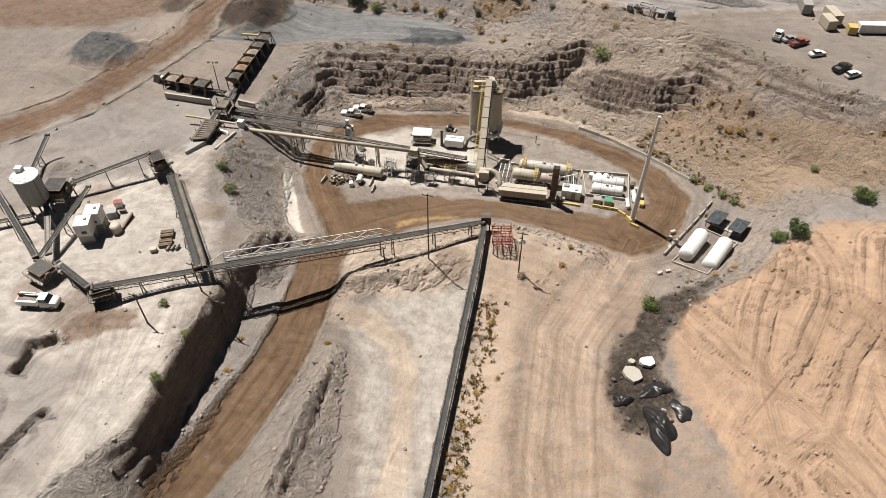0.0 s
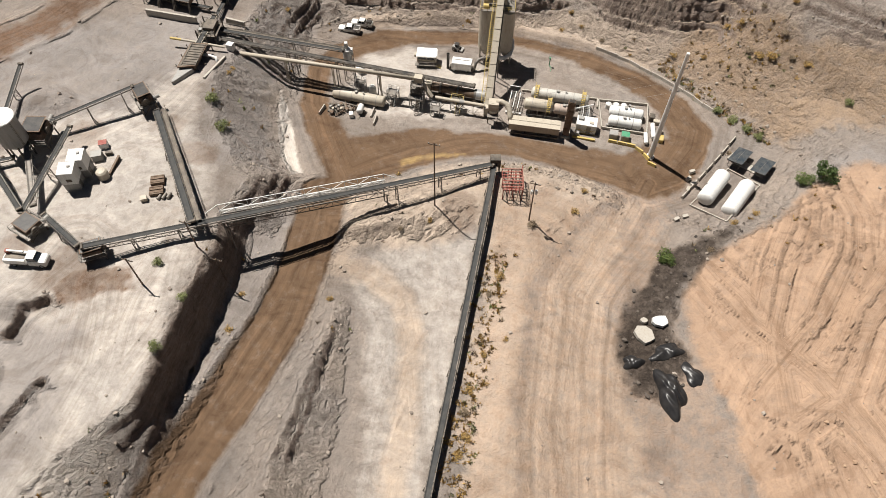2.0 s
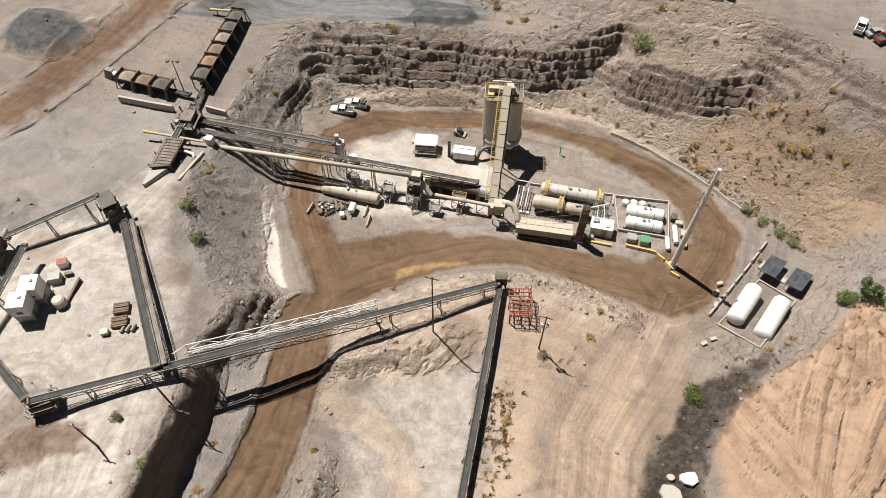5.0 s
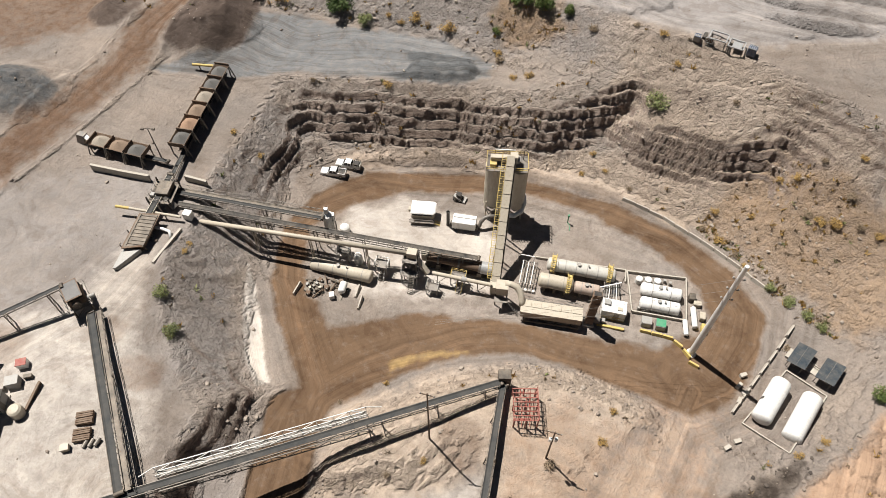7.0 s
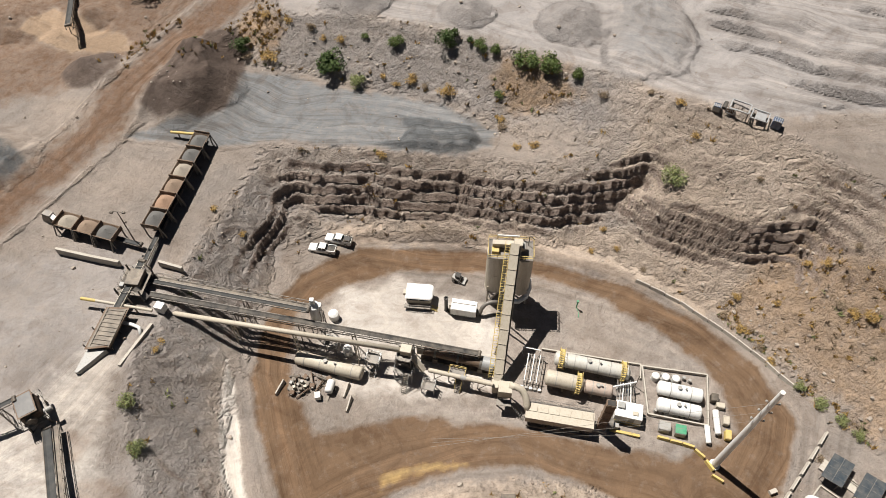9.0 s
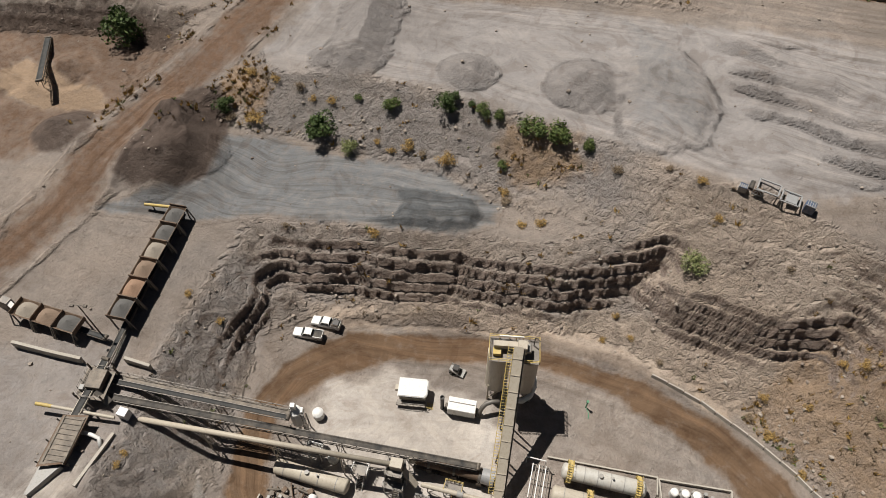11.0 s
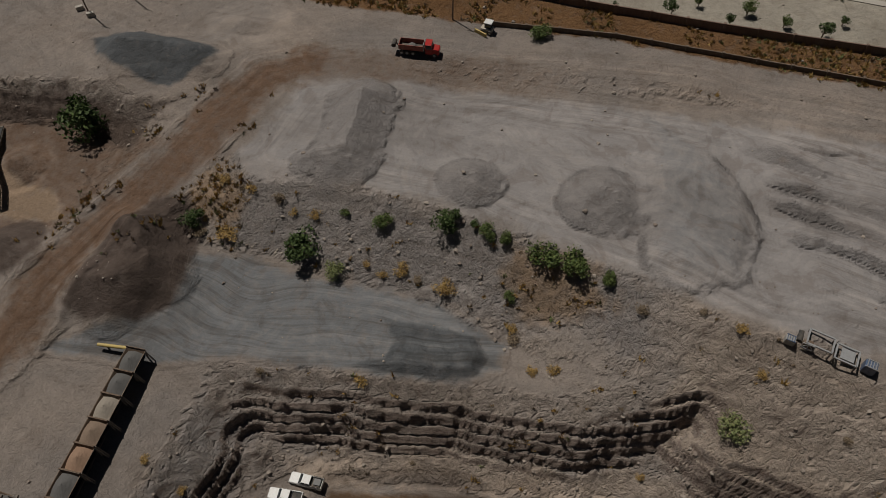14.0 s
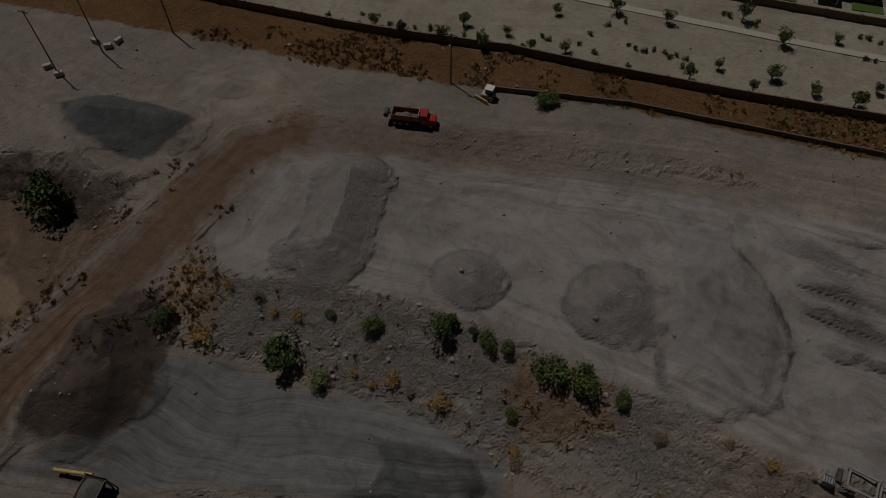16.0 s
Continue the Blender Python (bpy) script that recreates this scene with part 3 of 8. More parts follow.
    spoil = np.maximum(band([(-18, 22.6), (-8, 23.2), (2, 23.4), (8, 22.4)], 1.1, 0.8, 0.8), band([(17, 19.6), (28, 17.2), (38, 13.6), (43, 10)], 1.5, 0.9, 0.9))
    out["umber"] = np.maximum.reduce([out["umber"], 0.7 * pit_bank, 0.5 * spoil])
    out["wash"] = area(WASH, 0.8, 0.7)
    # Wheel marks run beside the nearest road; dust and damp lie in patches.
    lanes = np.minimum.reduce([line_distance(x, y, HAUL)[0], line_distance(x, y, EAST_ROAD)[0], line_distance(x, y, NW_ROAD)[0], line_distance(x, y, NORTH_ROAD)[0], np.abs(inside(x, y, LOOP_OUT)) , np.abs(inside(x, y, YARD)) + 1])
    warp = fbm(x * 0.04, y * 0.04, 83, 2)
    lanes = np.minimum(lanes, line_distance(x, y, BASIN_TRACK)[0])
    lane = fbm(lanes * 1.5 + 2.2 * warp, (x - y) * 0.02, 84, 3) * (0.3 + 0.7 * smooth(12, 5, lanes)) * (0.35 + vnoise(x * 0.05, y * 0.05, 88))
    lane2 = fbm((x * 0.35 + y * 0.94) * 1.1 + 7 * warp, (x - y) * 0.03, 85, 3)
    patch = fbm(x * 0.06, y * 0.06, 86, 4)
    out["light"] = 0.75 * smooth(0.05, 0.6, lane) + 0.4 * smooth(0.1, 0.6, patch) + 0.25 * smooth(0.1, 0.6, lane2)
    out["dim"] = 0.7 * smooth(-0.05, -0.6, lane) + 0.5 * smooth(0.0, -0.55, patch) + 0.3 * smooth(-0.1, -0.6, lane2)
    heaped = np.zeros(np.shape(x))
    for crest, h, fall in YARD_PILES:
        heaped = np.maximum(heaped, smooth(h / fall + 0.8, h / fall - 2.2, line_distance(x, y, crest)[0] + 0.5 * n))
    out["tipped"] = 0.5 * heaped
    out["dim"] = out["dim"] * (1 - heaped) + 0.1 * heaped + 0.3 * band(BASIN_TRACK, 3.6, 1.5, 1)
    out["light"] = out["light"] * (1 - heaped)
    for crest, h, fall in SIDE_PILES:
        heaped = np.maximum(heaped, smooth(h / fall + 1, h / fall - 1, line_distance(x, y, crest)[0]))
    heaped = np.maximum(heaped, smooth(-1, 1, inside(x, y, TONGUE)))
    for cx, cy, rx, ry, h, turn in HEAPS:
        heaped = np.maximum(heaped, smooth(1.2, 0.9, np.hypot(x - cx, y - cy) / max(rx, ry)))
    out["heaped"] = np.maximum(heaped, smooth(-2, 0, inside(x, y, GRAVEL_HEAP)))
    out["yellow"] = 0.8 * area(YELLOW_PATCH, 0.8, 0.8)
    wall_y = np.interp(x, [p[0] for p in LANDFORM["wall_line"]], [p[1] for p in LANDFORM["wall_line"]])
    out["desert"] = smooth(-0.5, 0.5, y - wall_y)
    return out


def flows(x, y):
    """Across and along the way that wheels and blades have gone, and how clearly it shows."""
    warp = fbm(x * 0.04, y * 0.04, 83, 2)
    lines = [HAUL, EAST_ROAD, NW_ROAD, NORTH_ROAD, BASIN_TRACK] + WEST_TRACKS
    across = np.minimum.reduce([line_distance(x, y, line)[0] for line in lines] + [np.abs(inside(x, y, LOOP_OUT)), np.abs(inside(x, y, YARD)) + 1])
    shown = (0.2 + 0.6 * smooth(12, 4, across)) * (0.35 + 0.9 * vnoise(x * 0.05, y * 0.05, 88))
    across = across + 4.0 * warp
    along = x - y
    field = inside(x, y, FIELD) > 0
    track = np.minimum.reduce([line_distance(x, y, line)[0] for line in FIELD_TRACKS])
    across = np.where(field, track + 0.7 * fbm(x * 0.05, y * 0.05, 61, 2), across)
    shown = np.where(field, smooth(11, 3, track) * (0.4 + 0.6 * smooth(0.3, 0.6, vnoise(x * 0.06, y * 0.06, 60))), shown)
    bench = inside(x, y, GRAVEL) > -1
    across = np.where(bench, y + 0.12 * x + 3.5 * fbm(x * 0.06, y * 0.06, 59, 2), across)
    shown = np.where(bench, 0.95, shown)
    rows = (inside(x, y, YARD) > 0) & (x > 60)
    across = np.where(rows, x * 0.35 + y * 0.95 + 5 * warp, across)
    shown = np.where(rows, 0.8, shown)
    shown = shown * smooth(0, 6, np.abs(x - 60) + 20 * (inside(x, y, YARD) < -1)) * smooth(0, 2.5, np.abs(inside(x, y, YARD)))
    return across, along, shown


# ---- materials ----
class Nodes:
    """Short hand for building a node material."""

    def __init__(self, name, rough=0.8, metal=0.0):
        self.mat = bpy.data.materials.new(name)
        self.mat.use_nodes = True
        self.tree = self.mat.node_tree
        self.shader = self.tree.nodes["Principled BSDF"]
        self.shader.inputs["Roughness"].default_value = rough
        self.shader.inputs["Metallic"].default_value = metal
        self.shader.inputs["Specular IOR Level"].default_value = 0.3

    def node(self, kind, **values):
        made = self.tree.nodes.new(kind)
        for key, value in values.items():
            made.inputs[key.replace("_", " ")].default_value = value
        return made

    def link(self, a, b):
        self.tree.links.new(a, b)

    def coords(self, scale=(1, 1, 1)):
        made = self.tree.nodes.new("ShaderNodeNewGeometry")
        mapping = self.node("ShaderNodeMapping", Scale=scale)
        self.link(made.outputs["Position"], mapping.inputs["Vector"])
        return mapping.outputs["Vector"]

    def noise(self, scale, detail=4, rough=0.6, stretch=(1, 1, 1)):
        made = self.node("ShaderNodeTexNoise", Scale=scale, Detail=detail, Roughness=rough)
        self.link(self.coords(stretch), made.inputs["Vector"])
        return made.outputs["Fac"]

    def ramp(self, value, low, high, to_low=0.0, to_high=1.0):
        made = self.node("ShaderNodeMapRange")
        made.inputs["From Min"].default_value, made.inputs["From Max"].default_value = low, high
        made.inputs["To Min"].default_value, made.inputs["To Max"].default_value = to_low, to_high
        self.link(value, made.inputs["Value"])
        return made.outputs["Result"]

    def mix(self, factor, a, b, blend="MIX"):
        made = self.tree.nodes.new("ShaderNodeMix")
        made.data_type, made.blend_type = "RGBA", blend
        for socket, value in ((made.inputs[0], factor), (made.inputs[6], a), (made.inputs[7], b)):
            if hasattr(value, "is_linked"):
                self.link(value, socket)
            elif isinstance(value, tuple):
                socket.default_value = (*value, 1)
            else:
                socket.default_value = value
        return made.outputs[2]

    def math(self, op, a, b):
        made = self.tree.nodes.new("ShaderNodeMath")
        made.operation = op
        for socket, value in zip(made.inputs, (a, b)):
            if hasattr(value, "is_linked"):
                self.link(value, socket)
            else:
                socket.default_value = value
        return made.outputs[0]

    def finish(self, colour, height=None, strength=0.4, distance=0.1, albedo=1.0):
        if albedo < 1:
            colour = self.mix(1.0, colour, (albedo, albedo, albedo), "MULTIPLY")
        self.link(colour, self.shader.inputs["Base Color"])
        if height is not None:
            bump = self.node("ShaderNodeBump", Strength=strength, Distance=distance)
            self.link(height, bump.inputs["Height"])
            self.link(bump.outputs["Normal"], self.shader.inputs["Normal"])
        return self.mat


SOILS = {  # base colours
    "road": (0.165, 0.108, 0.069),
    "pale": (0.580, 0.535, 0.490),
    "orange": (0.450, 0.312, 0.220),
    "ochre": (0.420, 0.310, 0.220),
    "gravel": (0.200, 0.205, 0.212),
    "yard": (0.330, 0.308, 0.298),
    "red": (0.200, 0.130, 0.090),
    "dark": (0.090, 0.072, 0.060),
    "wash": (0.260, 0.145, 0.070),
    "yellow": (0.400, 0.280, 0.130),
    "desert": (0.430, 0.390, 0.325),
    "scree": (0.345, 0.312, 0.292),
    "sand": (0.570, 0.468, 0.380),
    "slate": (0.118, 0.125, 0.132),
    "tipped": (0.235, 0.215, 0.205),
    "umber": (0.125, 0.097, 0.083),
}
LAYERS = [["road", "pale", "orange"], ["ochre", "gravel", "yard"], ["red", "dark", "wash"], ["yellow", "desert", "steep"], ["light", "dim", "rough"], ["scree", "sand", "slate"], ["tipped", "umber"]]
PAINT_ORDER = ["yard", "pale", "sand", "scree", "ochre", "steep", "orange", "gravel", "tipped", "slate", "red", "umber", "road", "yellow", "wash", "dark", "desert"]


def soil_material():
    n = Nodes("soil", 0.95)
    n.shader.inputs["Specular IOR Level"].default_value = 0.12
    shares = {}
    for k, names in enumerate(LAYERS):
        attribute = n.tree.nodes.new("ShaderNodeAttribute")
        attribute.attribute_name = f"soil_{k}"
        split = n.tree.nodes.new("ShaderNodeSeparateColor")
        n.link(attribute.outputs["Color"], split.inputs["Color"])
        for name, socket in zip(names, ("Red", "Green", "Blue")):
            shares[name] = split.outputs[socket]
    broad, medium, fine = n.noise(0.05, 5), n.noise(0.5, 8, 0.72), n.noise(2.2, 8, 0.75)
    grain = n.noise(9, 4, 0.75)
    colour = n.mix(n.ramp(broad, 0.35, 0.65), (0.285, 0.252, 0.228), (0.345, 0.292, 0.252))
    # Steeper, rougher ground is painted paler, to make up for its dark shading.
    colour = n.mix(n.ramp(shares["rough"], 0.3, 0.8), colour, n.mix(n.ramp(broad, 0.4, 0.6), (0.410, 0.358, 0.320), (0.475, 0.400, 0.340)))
    # Weathered rock: beds of differing colour.
    beds = n.noise(0.9, 6, 0.75, (0.12, 0.12, 1.0))
    rock = n.mix(n.ramp(beds, 0.40, 0.60), (0.270, 0.205, 0.174), (0.470, 0.380, 0.322))
    rock = n.mix(n.ramp(medium, 0.45, 0.70), rock, (0.34, 0.29, 0.255))
    for name in PAINT_ORDER:
        paint_colour = rock if name == "steep" else SOILS[name]
        ragged = n.ramp(n.math("ADD", shares[name], n.ramp(medium, 0.3, 0.7, -0.3, 0.3)), 0.08, 0.95)
        share = n.math("MINIMUM", n.math("MULTIPLY", n.ramp(shares[name], 0.0, 0.15), ragged), 1.0)
        colour = n.mix(share, colour, paint_colour)

    def tinted(share, low, high, most, factor, gate=None):
        amount = n.ramp(share, low, high, 0.0, most)
        if gate is not None:
            amount = n.math("MULTIPLY", amount, gate)
        return n.mix(amount, colour, n.mix(1.0, colour, factor, "MULTIPLY"))

    rough = shares["rough"]
    loose, firm = n.ramp(rough, 0.0, 0.7, 0.22, 1.0), n.ramp(rough, 0.0, 0.6, 1.0, 0.15)
    # Streaks left by wheels, blades and tipped loads.
    flow = n.tree.nodes.new("ShaderNodeAttribute")
    flow.attribute_name = "flow"
    squeeze = n.node("ShaderNodeMapping", Scale=(1, 0.035, 0))
    n.link(flow.outputs["Vector"], squeeze.inputs["Vector"])
    pick = n.tree.nodes.new("ShaderNodeSeparateXYZ")
    n.link(flow.outputs["Vector"], pick.inputs["Vector"])
    shown = n.math("MULTIPLY", pick.outputs["Z"], firm)

    def streaks(scale, detail):
        made = n.node("ShaderNodeTexNoise", Scale=scale, Detail=detail, Roughness=0.62, Distortion=0.25)
        n.link(squeeze.outputs["Vector"], made.inputs["Vector"])
        return made.outputs["Fac"]

    wide, narrow = streaks(0.45, 6), streaks(2.0, 5)
    # Thin sheets of blown dust with ragged, swirled edges.
    swirl = n.node("ShaderNodeTexNoise", Scale=0.11, Detail=9, Roughness=0.62, Distortion=2.2)
    n.link(n.coords(), swirl.inputs["Vector"])
    swirl = swirl.outputs["Fac"]
    colour = tinted(n.math("ADD", shares["light"], n.ramp(medium, 0.3, 0.7, -0.2, 0.2)), 0.1, 0.8, 0.7, (1.22, 1.20, 1.18))
    colour = tinted(n.math("ADD", shares["dim"], n.ramp(medium, 0.3, 0.7, -0.2, 0.2)), 0.1, 0.8, 0.85, (0.76, 0.74, 0.72))
    colour = tinted(swirl, 0.51, 0.57, 0.75, (1.16, 1.15, 1.13), firm)
    colour = tinted(swirl, 0.46, 0.40, 0.75, (0.80, 0.76, 0.73), firm)
    colour = tinted(wide, 0.52, 0.62, 1.0, (1.24, 1.22, 1.20), shown)
    colour = tinted(wide, 0.48, 0.38, 1.0, (0.74, 0.71, 0.68), shown)
    colour = tinted(narrow, 0.50, 0.36, 0.8, (0.74, 0.71, 0.68), shown)
    colour = tinted(medium, 0.52, 0.36, 0.42, (0.64, 0.61, 0.59), loose)
    colour = tinted(fine, 0.50, 0.38, 0.55, (0.62, 0.59, 0.57), loose)
    colour = tinted(fine, 0.55, 0.68, 0.8, (1.22, 1.20, 1.18), loose)
    colour = tinted(grain, 0.58, 0.70, 0.7, (0.60, 0.58, 0.57), n.ramp(rough, 0.0, 0.7, 0.35, 1.0))
    # Cracks and edges of crumbling ground.
    crack = n.node("ShaderNodeTexNoise", Scale=0.35, Detail=7, Roughness=0.6, Distortion=0.8)
    n.link(n.coords(), crack.inputs["Vector"])
    crack = n.ramp(n.math("ABSOLUTE", n.math("SUBTRACT", crack.outputs["Fac"], 0.5), 0.0), 0.0, 0.05)
    body = n.math("ADD", n.math("MULTIPLY", medium, 2.6), n.math("ADD", n.math("MULTIPLY", fine, 1.2), n.math("MULTIPLY", grain, 0.3)))
    body = n.math("ADD", n.math("MULTIPLY", body, loose), n.math("MULTIPLY", n.math("MULTIPLY", crack, 0.5), rough))
    furrows = n.math("MULTIPLY", n.math("ADD", wide, n.math("MULTIPLY", narrow, 0.35)), n.math("MULTIPLY", shown, 0.9))
    return n.finish(colour, n.math("ADD", body, furrows), 1.0, 0.36, 0.76)


SOIL = soil_material()


# ---- ground: one sheet to the horizon ----
SHEET = {}


def on_sheet(x, y):
    """The height of the built ground sheet."""
    xs, ys, z = SHEET["x"], SHEET["y"], SHEET["z"]
    i = np.clip(np.searchsorted(xs, x) - 1, 0, len(xs) - 2)
    j = np.clip(np.searchsorted(ys, y) - 1, 0, len(ys) - 2)
    u, v = (x - xs[i]) / (xs[i + 1] - xs[i]), (y - ys[j]) / (ys[j + 1] - ys[j])
    return (z[j, i] * (1 - u) + z[j, i + 1] * u) * (1 - v) + (z[j + 1, i] * (1 - u) + z[j + 1, i + 1] * u) * v


def ground_sheet():
    def spaced(lo, hi, fine_lo, fine_hi, fine):
        return np.concatenate([np.arange(lo, fine_lo, 0.42), np.arange(fine_lo, fine_hi, fine), np.arange(fine_hi, hi + 0.01, 0.42)])

    inner_x, inner_y = spaced(X0 + 1, X1 - 1, -48, -30, 0.36), spaced(Y0 + 1, Y1 - 1, 8, 38, 0.3)
    grow = np.cumsum(0.5 * 1.35 ** np.arange(1, 26))
    xs = np.concatenate([inner_x[0] - grow[::-1], inner_x, inner_x[-1] + grow])
    ys = np.concatenate([inner_y[0] - grow[::-1], inner_y, inner_y[-1] + grow])
    x, y = np.meshgrid(xs, ys)
    cx, cy = np.clip(x, X0 + 1, X1 - 1), np.clip(y, Y0 + 1, Y1 - 1)
    z = land(cx, cy)
    beyond = np.hypot(x - cx, y - cy)
    z = z + smooth(40, 900, beyond) * (12 - z) + smooth(20, 400, beyond) * 3 * fbm(x * 0.004, y * 0.004, 91)
    SHEET.update(x=xs, y=ys, z=z)
    h, w = x.shape
    idx = np.arange(h * w).reshape(h, w)
    quads = np.stack([idx[:-1, :-1], idx[:-1, 1:], idx[1:, 1:], idx[1:, :-1]], -1).reshape(-1, 4)
    mesh = bpy.data.meshes.new("ground")
    mesh.vertices.add(h * w)
    mesh.vertices.foreach_set("co", np.stack([x, y, z], -1).ravel().astype(np.float32))
    mesh.loops.add(quads.size)
    mesh.loops.foreach_set("vertex_index", quads.ravel().astype(np.int32))
    mesh.polygons.add(len(quads))
    mesh.polygons.foreach_set("loop_start", np.arange(0, quads.size, 4, dtype=np.int32))
    mesh.polygons.foreach_set("use_smooth", np.ones(len(quads), bool))
    mesh.update(calc_edges=True)
    shares = zones(cx, cy)
    slope = np.hypot(np.gradient(z, axis=1) / np.gradient(x, axis=1), np.gradient(z, axis=0) / np.gradient(y, axis=0))
    shares["steep"] = smooth(0.85, 1.6, slope)
    # Slope feeds the rough share, which bumps steep ground and lightens it against shading.
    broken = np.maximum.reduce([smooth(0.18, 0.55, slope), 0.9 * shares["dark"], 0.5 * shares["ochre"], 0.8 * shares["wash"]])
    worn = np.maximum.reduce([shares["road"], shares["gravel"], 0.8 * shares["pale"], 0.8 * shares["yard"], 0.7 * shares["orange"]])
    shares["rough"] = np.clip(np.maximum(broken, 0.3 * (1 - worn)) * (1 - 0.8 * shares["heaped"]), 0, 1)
    flow = mesh.attributes.new("flow", "FLOAT_VECTOR", "POINT")
    flow.data.foreach_set("vector", np.stack([a.ravel() for a in flows(cx, cy)], -1).ravel().astype(np.float32))
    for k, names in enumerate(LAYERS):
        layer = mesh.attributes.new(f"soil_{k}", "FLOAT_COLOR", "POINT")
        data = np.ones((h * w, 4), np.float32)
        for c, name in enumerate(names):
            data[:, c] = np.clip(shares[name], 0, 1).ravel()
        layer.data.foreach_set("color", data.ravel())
    mesh.materials.append(SOIL)
    return tagged(new("ground", mesh), "dusty quarry ground of pale grit, clay and cut rock", "ground", kind="structure")


ground_sheet()


# ---- shared materials of things ----
def paint(name, colour, rough=0.55, metal=0.0, rust=0.25, rust_colour=(0.16, 0.075, 0.035), dust=0.35):
    """Painted or bare metal, concrete or plastic with dust, grime and rust."""
    n = Nodes(name, rough, metal)
    big, small = n.noise(0.7, 4), n.noise(6, 5, 0.7)
    streak = n.noise(2.5, 4, 0.6, (1, 1, 0.15))
    c = n.mix(n.ramp(big, 0.3, 0.7, 0.0, dust), colour, (0.42, 0.36, 0.29))
    c = n.mix(n.ramp(streak, 0.5, 0.8, 0.0, 0.55), c, n.mix(1.0, c, (0.62, 0.56, 0.5), "MULTIPLY"))
    if rust:
        c = n.mix(n.ramp(small, 0.72 - 0.35 * rust, 0.9 - 0.3 * rust, 0.0, min(1, rust * 2)), c, rust_colour)
    c = n.mix(n.ramp(small, 0.3, 0.7, 0.0, 0.35), c, n.mix(1.0, c, (0.75, 0.73, 0.7), "MULTIPLY"))
    return n.finish(c, small, 0.15, 0.02, 0.86)


CREAM = paint("cream_paint", (0.52, 0.47, 0.385), 0.5, 0, 0.2)
WHITE = paint("white_paint", (0.82, 0.82, 0.80), 0.45, 0, 0.06, dust=0.12)
GREY = paint("grey_paint", (0.34, 0.34, 0.33), 0.5, 0, 0.2)
STEEL = paint("galvanised_steel", (0.17, 0.16, 0.15), 0.55, 0.3, 0.3)
DARK = paint("dark_steel", (0.085, 0.075, 0.065), 0.6, 0.4, 0.45)
BROWN = paint("rusted_steel", (0.15, 0.10, 0.07), 0.8, 0.2, 0.6)
RED = paint("red_paint", (0.30, 0.045, 0.03), 0.55, 0, 0.35)
BRIGHT_RED = paint("bright_red_paint", (0.45, 0.02, 0.02), 0.35, 0, 0.0, dust=0.1)
YELLOW = paint("yellow_paint", (0.62, 0.46, 0.13), 0.55, 0, 0.2)
RUBBER = paint("black_rubber", (0.035, 0.035, 0.036), 0.75, 0, 0.0, dust=0.3)
BELT = paint("dusty_belt", (0.045, 0.048, 0.05), 0.8, 0, 0.0, dust=0.1)
CONCRETE = paint("concrete", (0.48, 0.45, 0.40), 0.9, 0, 0.0)
PANEL_BLUE = paint("solar_cell", (0.035, 0.05, 0.065), 0.25, 0, 0.0, dust=0.2)
BLACK = paint("black_paint", (0.02, 0.02, 0.022), 0.4, 0, 0.0, dust=0.12)
SILVER = paint("silver_paint", (0.45, 0.46, 0.47), 0.35, 0.3, 0.0, dust=0.15)
NAVY = paint("blue_paint", (0.05, 0.10, 0.20), 0.4, 0, 0.1)
GREEN = paint("green_paint", (0.04, 0.30, 0.16), 0.5, 0, 0.1)
WOOD = paint("weathered_timber", (0.13, 0.09, 0.065), 0.85, 0, 0.0, dust=0.25)
TARP = paint("black_tarpaulin", (0.018, 0.018, 0.02), 0.35, 0, 0.0, dust=0.05)
BLOCK = paint("block_wall", (0.20, 0.13, 0.10), 0.9, 0, 0.0, dust=0.2)
GLASS = Nodes("dark_glass", 0.08)
GLASS.shader.inputs["Base Color"].default_value = (0.02, 0.025, 0.03, 1)
GLASS.shader.inputs["Specular IOR Level"].default_value = 0.6
GLASS = GLASS.mat


def stone_material(name, a, b):
    n = Nodes(name, 0.95)
    info = n.tree.nodes.new("ShaderNodeNewGeometry")
    c = n.mix(info.outputs["Random Per Island"], a, b)
    small = n.noise(5, 5, 0.7)
    return n.finish(n.mix(n.ramp(small, 0.3, 0.7, 0, 0.6), c, n.mix(1.0, c, (0.7, 0.68, 0.66), "MULTIPLY")), small, 0.5, 0.05, 0.8)


ROCK = stone_material("rock", (0.26, 0.21, 0.175), (0.46, 0.40, 0.34))
DARK_ROCK = stone_material("dark_rock", (0.06, 0.05, 0.045), (0.18, 0.15, 0.125))
AGGREGATE = stone_material("aggregate", (0.13, 0.128, 0.124), (0.20, 0.19, 0.18))


def leaf_material(name, a, b):
    n = Nodes(name, 0.7)
    info = n.tree.nodes.new("ShaderNodeNewGeometry")
    return n.finish(n.mix(info.outputs["Random Per Island"], a, b))


LEAF = leaf_material("green_leaf", (0.045, 0.075, 0.018), (0.13, 0.16, 0.045))
LEAF_DARK = leaf_material("dark_leaf", (0.03, 0.055, 0.015), (0.085, 0.12, 0.035))
LEAF_PALE = leaf_material("pale_leaf", (0.12, 0.15, 0.06), (0.24, 0.25, 0.10))
DRY = leaf_material("dry_grass", (0.20, 0.12, 0.035), (0.42, 0.28, 0.10))
TWIG = leaf_material("dry_twig", (0.12, 0.09, 0.06), (0.28, 0.21, 0.14))


# ---- building blocks ----
def ground_at(x, y):
    return float(on_sheet(np.array([x]), np.array([y]))[0])


